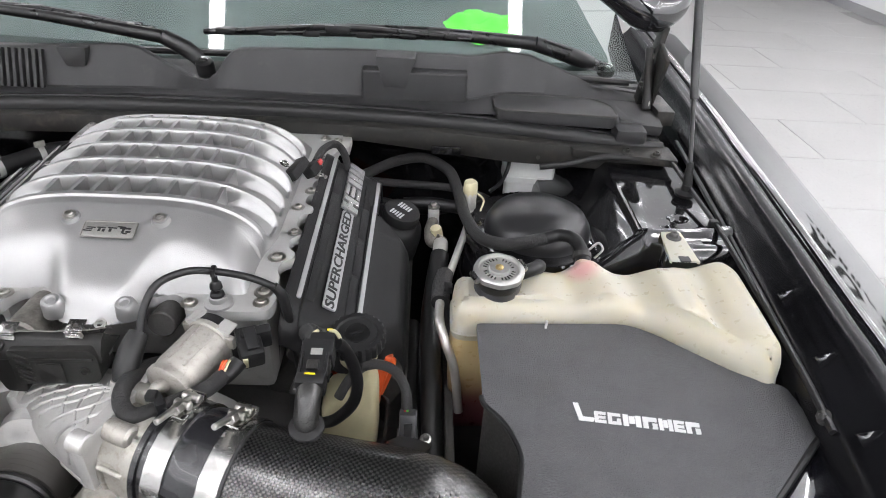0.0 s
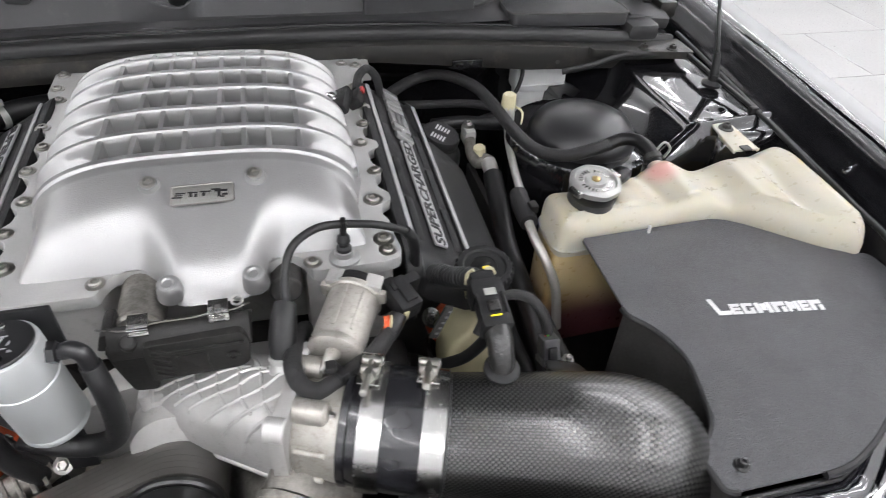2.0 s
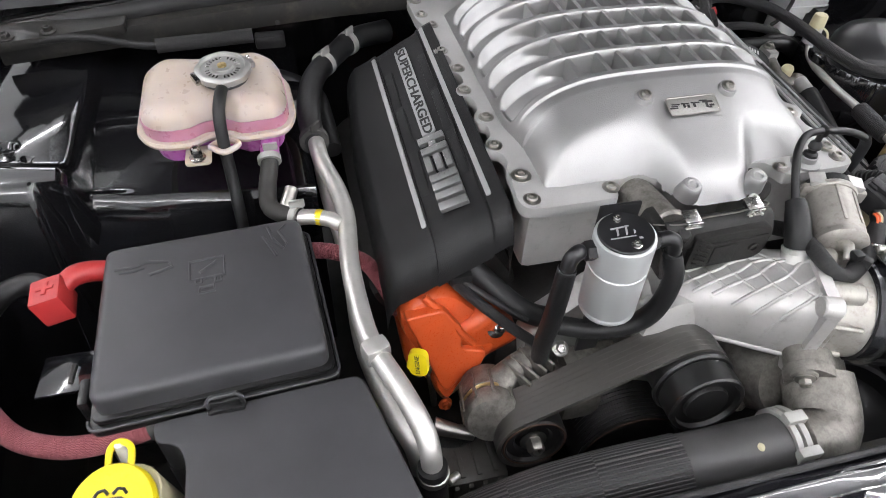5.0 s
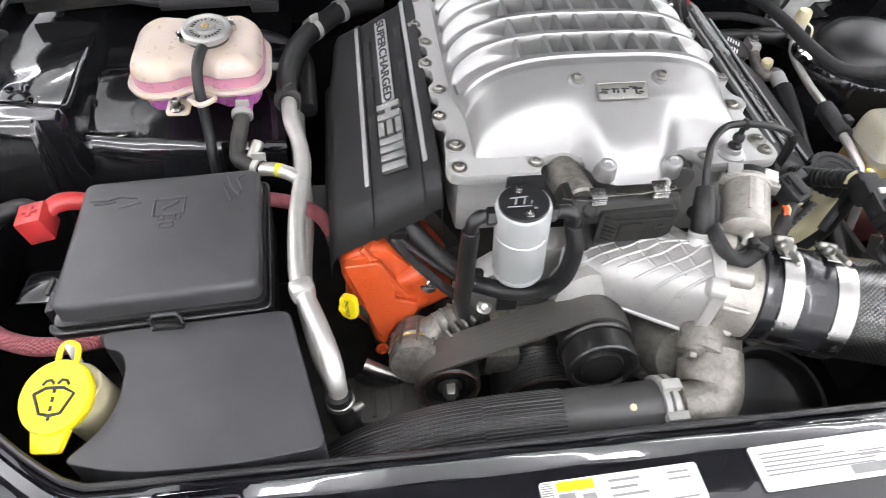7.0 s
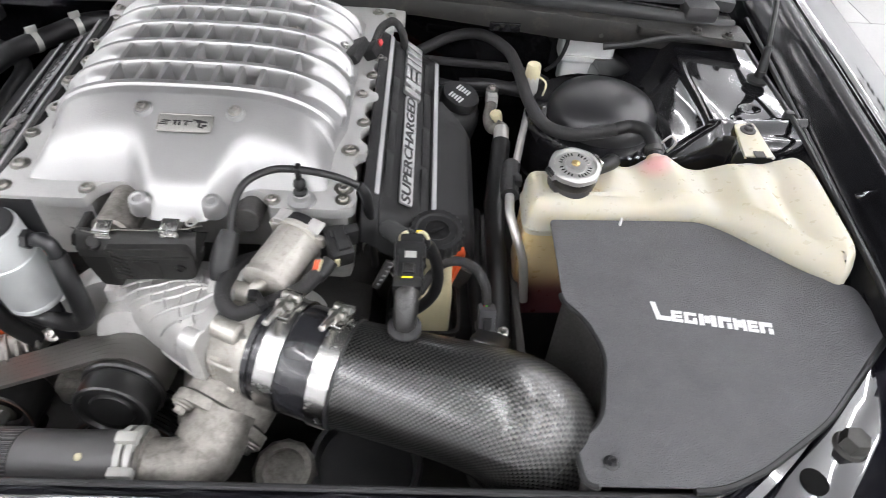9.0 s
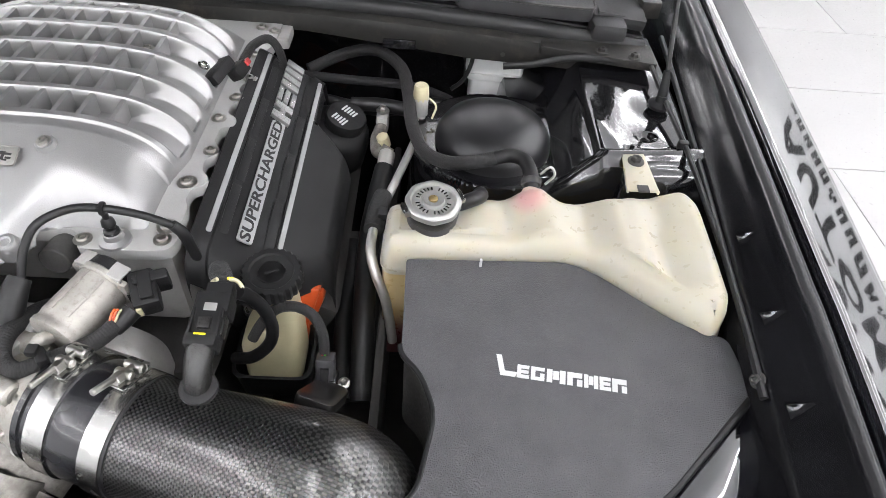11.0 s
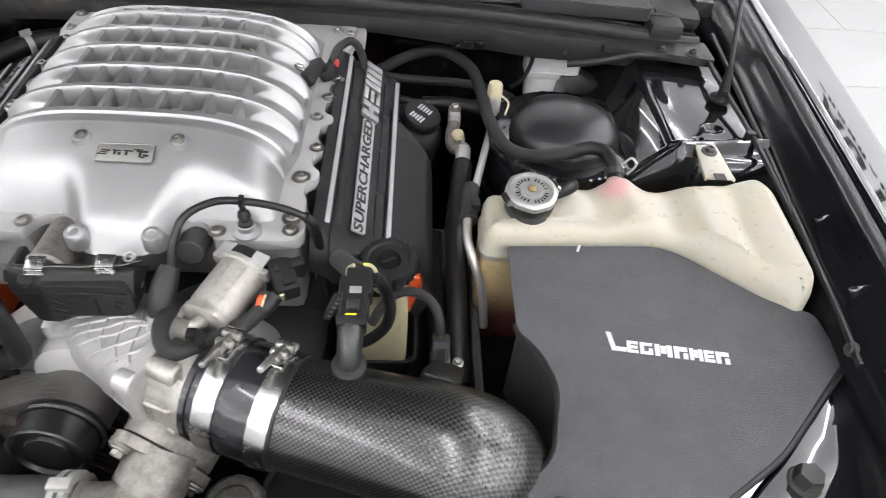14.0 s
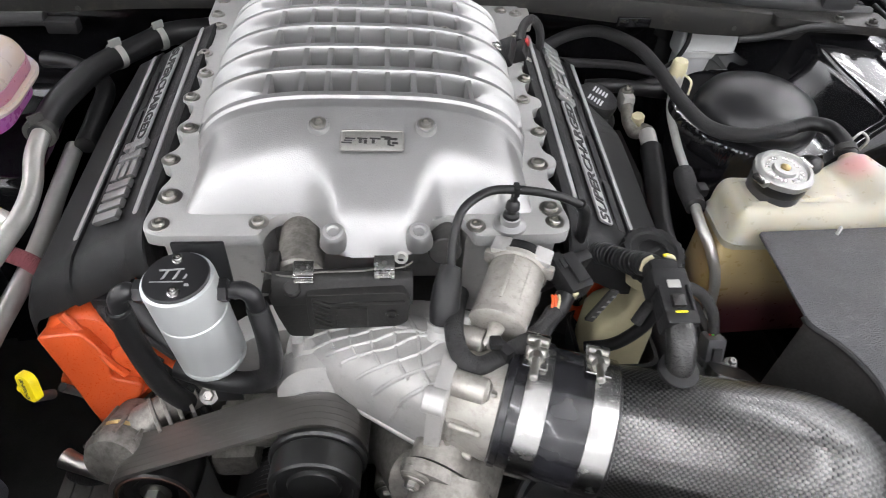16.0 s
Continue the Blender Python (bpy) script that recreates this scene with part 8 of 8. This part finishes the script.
part("loom_run", tube([(-0.62, 0.47, 0.925), (-0.55, 0.475, 0.925), (-0.48, 0.48, 0.925)], 0.011, 12), BRAID, loom)
part("loom_plug", box((-0.455, 0.475, 0.918), (0.045, 0.022, 0.02), 0.004), COVERMAT, loom)

fuse = thing("fuse_box", (-0.55, -0.01, 0.78), "matte black fuse box with moulded symbols on the lid", "fuse box")
fz = Matrix.Translation((-0.547, -0.006, 0)) @ Matrix.Rotation(radians(2.5), 4, "Z")
lid_pts = rounded([(-0.110, -0.106), (0.110, -0.102), (0.106, 0.096), (-0.108, 0.092)], 0.014)
body_pts = rounded([(-0.116, -0.113), (0.115, -0.109), (0.110, 0.10), (-0.112, 0.096)], 0.012)
part("box_body", prism(body_pts, 0.76, 0.842, 0.004, fz), FUSEBASE, fuse)
part("box_rim", prism(rounded([(-0.119, -0.117), (0.118, -0.113), (0.113, 0.103), (-0.115, 0.099)], 0.013), 0.842, 0.852, 0.003, fz), FUSEBASE, fuse)
lidp = part("box_lid", prism(lid_pts, 0.852, 0.888, 0.010, fz, seg=4), PLASTIC, fuse)


def raised(parent, pts, m, r=0.0019, material=PLASTIC, closed=False):
    pts = [m @ Vector((x, y, 0)) for x, y in pts]
    if closed:
        pts.append(pts[0])
    part("moulded_symbol", tube(pts, r, 6, straight=True), material, parent)


fs = fz @ Matrix.Translation((0, 0, 0.888))
raised(lidp, [(-0.018, 0.02), (0.018, 0.022), (0.018, 0.05), (-0.018, 0.048)], fs, closed=True)
raised(lidp, [(-0.008, 0.03), (0.002, 0.038), (-0.002, 0.034), (0.01, 0.044)], fs)
raised(lidp, [(-0.012, 0.02), (-0.012, 0.014), (-0.006, 0.014), (-0.006, 0.02)], fs)
raised(lidp, [(0.008, 0.02), (0.008, 0.014), (0.014, 0.014), (0.014, 0.02)], fs)
raised(lidp, [(-0.009, 0.0), (0.007, 0.001), (0.006, 0.009), (-0.008, 0.008)], fs, closed=True)
raised(lidp, [(-0.095, 0.056), (-0.075, 0.055), (-0.06, 0.06), (-0.04, 0.055), (-0.036, 0.047), (-0.048, 0.043), (-0.06, 0.04)], fs)
raised(lidp, [(-0.09, 0.05), (-0.075, 0.049), (-0.065, 0.052)], fs)
raised(lidp, [(0.068, 0.085), (0.074, 0.06), (0.083, 0.045), (0.087, 0.055), (0.08, 0.075), (0.088, 0.084)], fs)
raised(lidp, [(0.062, 0.07), (0.07, 0.048), (0.074, 0.036)], fs)
part("lid_flange", prism(rounded([(-0.1155, -0.1115), (0.1145, -0.1075), (0.110, 0.0995), (-0.1125, 0.0955)], 0.014), 0.8535, 0.860, 0.0025, fz), FUSEBASE, fuse)
for z in (0.806, 0.822):
    part("body_rib", prism(rounded([(-0.118, -0.115), (0.117, -0.111), (0.112, 0.102), (-0.114, 0.098)], 0.012), z, z + 0.004, 0.001, fz), FUSEBASE, fuse)
for dx in (-0.014, 0.014):
    part("latch_rail", box(fz @ Vector((0.006 + dx, -0.122, 0.838)), (0.005, 0.008, 0.036), 0.0015), FUSEBASE, fuse)
part("latch_hoop", tube([fz @ Vector(p) for p in ((-0.010, -0.119, 0.836), (-0.010, -0.121, 0.868), (-0.006, -0.120, 0.873), (0.018, -0.120, 0.873), (0.022, -0.121, 0.868), (0.022, -0.119, 0.836))], 0.0022, 8, straight=True), PLASTIC, fuse, "lighter black latch hoop")
part("lid_ledge", tube([fz @ Vector((x, y, 0.8545)) for x, y in rounded([(-0.119, -0.117), (0.118, -0.113), (0.113, 0.103), (-0.115, 0.099)], 0.013)], 0.0016, 8, straight=True), PLASTIC, fuse)
part("latch_bar", box(fz @ Vector((0.006, -0.123, 0.823)), (0.034, 0.008, 0.006), 0.0015), FUSEBASE, fuse)
for x, y in ((0.006, -0.121), (-0.125, -0.07), (-0.02, 0.106)):
    part("latch", box(fz @ Vector((x, y, 0.842)), (0.036 if abs(y) > 0.1 else 0.01, 0.01 if abs(y) > 0.1 else 0.03, 0.03), 0.003), FUSEBASE, fuse)
part("latch", box(fz @ Vector((0.05, -0.116, 0.815)), (0.05, 0.014, 0.006), 0.002), FUSEBASE, fuse)
post = thing("jump_terminal", (-0.7, 0.03, 0.85), "red plastic positive terminal cover with a plus sign", "terminal cover")
part("cover", box((-0.706, 0.027, 0.876), (0.031, 0.036, 0.036), 0.003, Matrix.Rotation(radians(-10), 4, "Y") @ Matrix.Rotation(radians(6), 4, "Z")), RED, post)
part("cover_arm", tube([(-0.70, 0.042, 0.878), (-0.688, 0.055, 0.880), (-0.67, 0.062, 0.876), (-0.64, 0.065, 0.865)], [0.010, 0.012, 0.012, 0.011], 12), RED, post)
part("plus_sign", box((-0.708, 0.028, 0.8945), (0.018, 0.005, 0.002), 0.0006, Matrix.Rotation(radians(-10), 4, "Y")), RED, post)
part("plus_sign", box((-0.708, 0.028, 0.8945), (0.005, 0.018, 0.002), 0.0006, Matrix.Rotation(radians(-10), 4, "Y")), RED, post)
wire = thing("red_cable", (-0.41, 0.08, 0.83), "red braided cable behind the fuse box", "cable")
part("cable_run", tube([(-0.45, 0.085, 0.84), (-0.41, 0.075, 0.838), (-0.37, 0.06, 0.82), (-0.34, 0.02, 0.77)], 0.010, 12), REDBRAID, wire)
wire = thing("battery_cable", (-0.7, -0.1, 0.78), "thick red braided battery cable with taped ends", "cable")
part("cable_run", tube([(-0.786, -0.020, 0.833), (-0.772, -0.060, 0.83), (-0.739, -0.099, 0.828), (-0.70, -0.119, 0.828), (-0.664, -0.125, 0.829), (-0.626, -0.123, 0.832), (-0.60, -0.118, 0.834)], 0.0108, 16, 8), REDBRAID, wire)
part("tape_end", tube([(-0.612, -0.121, 0.833), (-0.585, -0.115, 0.836)], 0.0122, 14), DARK, wire)
part("tape_end", tube([(-0.785, -0.026, 0.833), (-0.793, -0.004, 0.838), (-0.79, 0.03, 0.848), (-0.775, 0.07, 0.85), (-0.745, 0.08, 0.852), (-0.715, 0.05, 0.855)], 0.0125, 14), RUBBER, wire)
plate = thing("tray_bracket", (-0.68, -0.02, 0.8), "black slotted steel bracket", "bracket")
part("plate", box((-0.69, -0.025, 0.815), (0.085, 0.055, 0.004), 0.001, Matrix.Rotation(radians(-6), 4, "X")), TOWERPAINT, plate)
# Dark bar on the plate paints the shade of a slot that isn't cut.
part("slot", box((-0.70, -0.028, 0.818), (0.005, 0.026, 0.003), 0.001, Matrix.Rotation(radians(-6), 4, "X")), DARK, plate)
part("leg", box((-0.66, -0.085, 0.79), (0.03, 0.01, 0.04), 0.002), SATIN, plate)

batt = thing("battery_cover", (-0.48, -0.2, 0.78), "matte black moulded battery cover with a notched corner", "battery cover")
bp = [(-0.604, -0.128), (-0.404, -0.115), (-0.362, -0.287), (-0.45, -0.296), (-0.552, -0.293), (-0.612, -0.276), (-0.585, -0.25), (-0.572, -0.22), (-0.572, -0.175), (-0.580, -0.155), (-0.600, -0.150)]
br = [0.008, 0.014, 0.014, 0.1, 0.05, 0.012, 0.03, 0.03, 0.03, 0.012, 0.008]
part("cover_top", prism(rounded(bp, br, 6), 0.80, 0.852, 0.021, None, None, 6), PLASTIC, batt)
part("cover_skirt", prism(rounded(bp, br, 6), 0.66, 0.80, 0.0, Matrix.Translation((-0.483, -0.2, 0)) @ Matrix.Diagonal((1.015, 1.012, 1, 1)) @ Matrix.Translation((0.483, 0.2, 0))), PLASTIC, batt)

wash = thing("washer_filler", (-0.62, -0.21, 0.8), "yellow washer fluid cap on a beige filler neck", "washer filler")
wz = Vector((-0.18, -0.28, 1)).normalized()
wx = Vector((0, 1, 0)).cross(wz).normalized()
wm = Matrix.Translation((-0.624, -0.214, 0.868)) @ Matrix((wx, wz.cross(wx), wz)).transposed().to_4x4() @ Matrix.Rotation(radians(-8), 4, "Z")
part("cap", lathe([(0.030, -0.008), (0.036, -0.006), (0.0375, -0.002), (0.0375, 0.003), (0.036, 0.0055), (0.0, 0.006)], (-0.624, -0.214, 0.868), (-0.18, -0.28, 1), 48), YELLOW, wash, "bright yellow cap")
part("cap_tab", prism(rounded([(-0.014, -0.054), (0.014, -0.054), (0.02, -0.03), (-0.02, -0.03)], 0.004), -0.006, 0.001, 0.001, wm), YELLOW, wash, "bright yellow pull tab")
part("cap_loop", tube([wm @ Vector(p) for p in ((-0.008, 0.034, 0), (-0.008, 0.05, 0), (0.0, 0.056, 0), (0.01, 0.05, 0), (0.012, 0.034, 0))], 0.003, 8), YELLOW, wash)
part("loop_post", cyl((-0.622, -0.165, 0.85), (-0.62, -0.162, 0.885), 0.0045), WHITEPL, wash)
raised(wash, [(-0.021, 0.002), (-0.011, -0.017), (0.0, -0.019), (0.011, -0.017), (0.021, 0.002), (0.009, 0.008), (-0.009, 0.008)], wm @ Matrix.Translation((0, 0, 0.0062)), 0.0017, SIGNMAT, True)
for i in range(4):
    raised(wash, [(0.0, -0.024 + 0.009 * i), (0.0, -0.019 + 0.009 * i)], wm @ Matrix.Translation((0, 0, 0.0062)), 0.0017, SIGNMAT)
for s in (-1, 1):
    raised(wash, [(s * 0.002, 0.012), (s * 0.006, 0.016), (s * 0.011, 0.015), (s * 0.014, 0.011)], wm @ Matrix.Translation((0, 0, 0.0062)), 0.0015, SIGNMAT)
part("neck", cyl((-0.617, -0.202, 0.862), (-0.60, -0.19, 0.70), 0.030, 0.03), BEIGE, wash, "beige filler neck")

# casing low down between the pipe and the belt
gen = thing("alternator", (-0.30, -0.13, 0.60), "dusty dark alternator casing with cooling slots below the belt", "alternator")
part("casing", box((-0.296, -0.128, 0.615), (0.115, 0.075, 0.07), 0.008), ALTMAT, gen)
for i in range(6):
    part("casing_fin", box((-0.342 + 0.018 * i, -0.1665, 0.618), (0.006, 0.006, 0.055), 0.0015), ALTMAT, gen)
for i in range(5):
    part("slot_bar", box((-0.338 + 0.021 * i, -0.128, 0.6515), (0.006, 0.06, 0.004), 0.001), ALTMAT, gen, "dark slot")
part("lead", tube([(-0.335, -0.10, 0.66), (-0.325, -0.12, 0.685), (-0.30, -0.13, 0.69), (-0.275, -0.12, 0.68)], 0.006, 10), BRAID, gen)
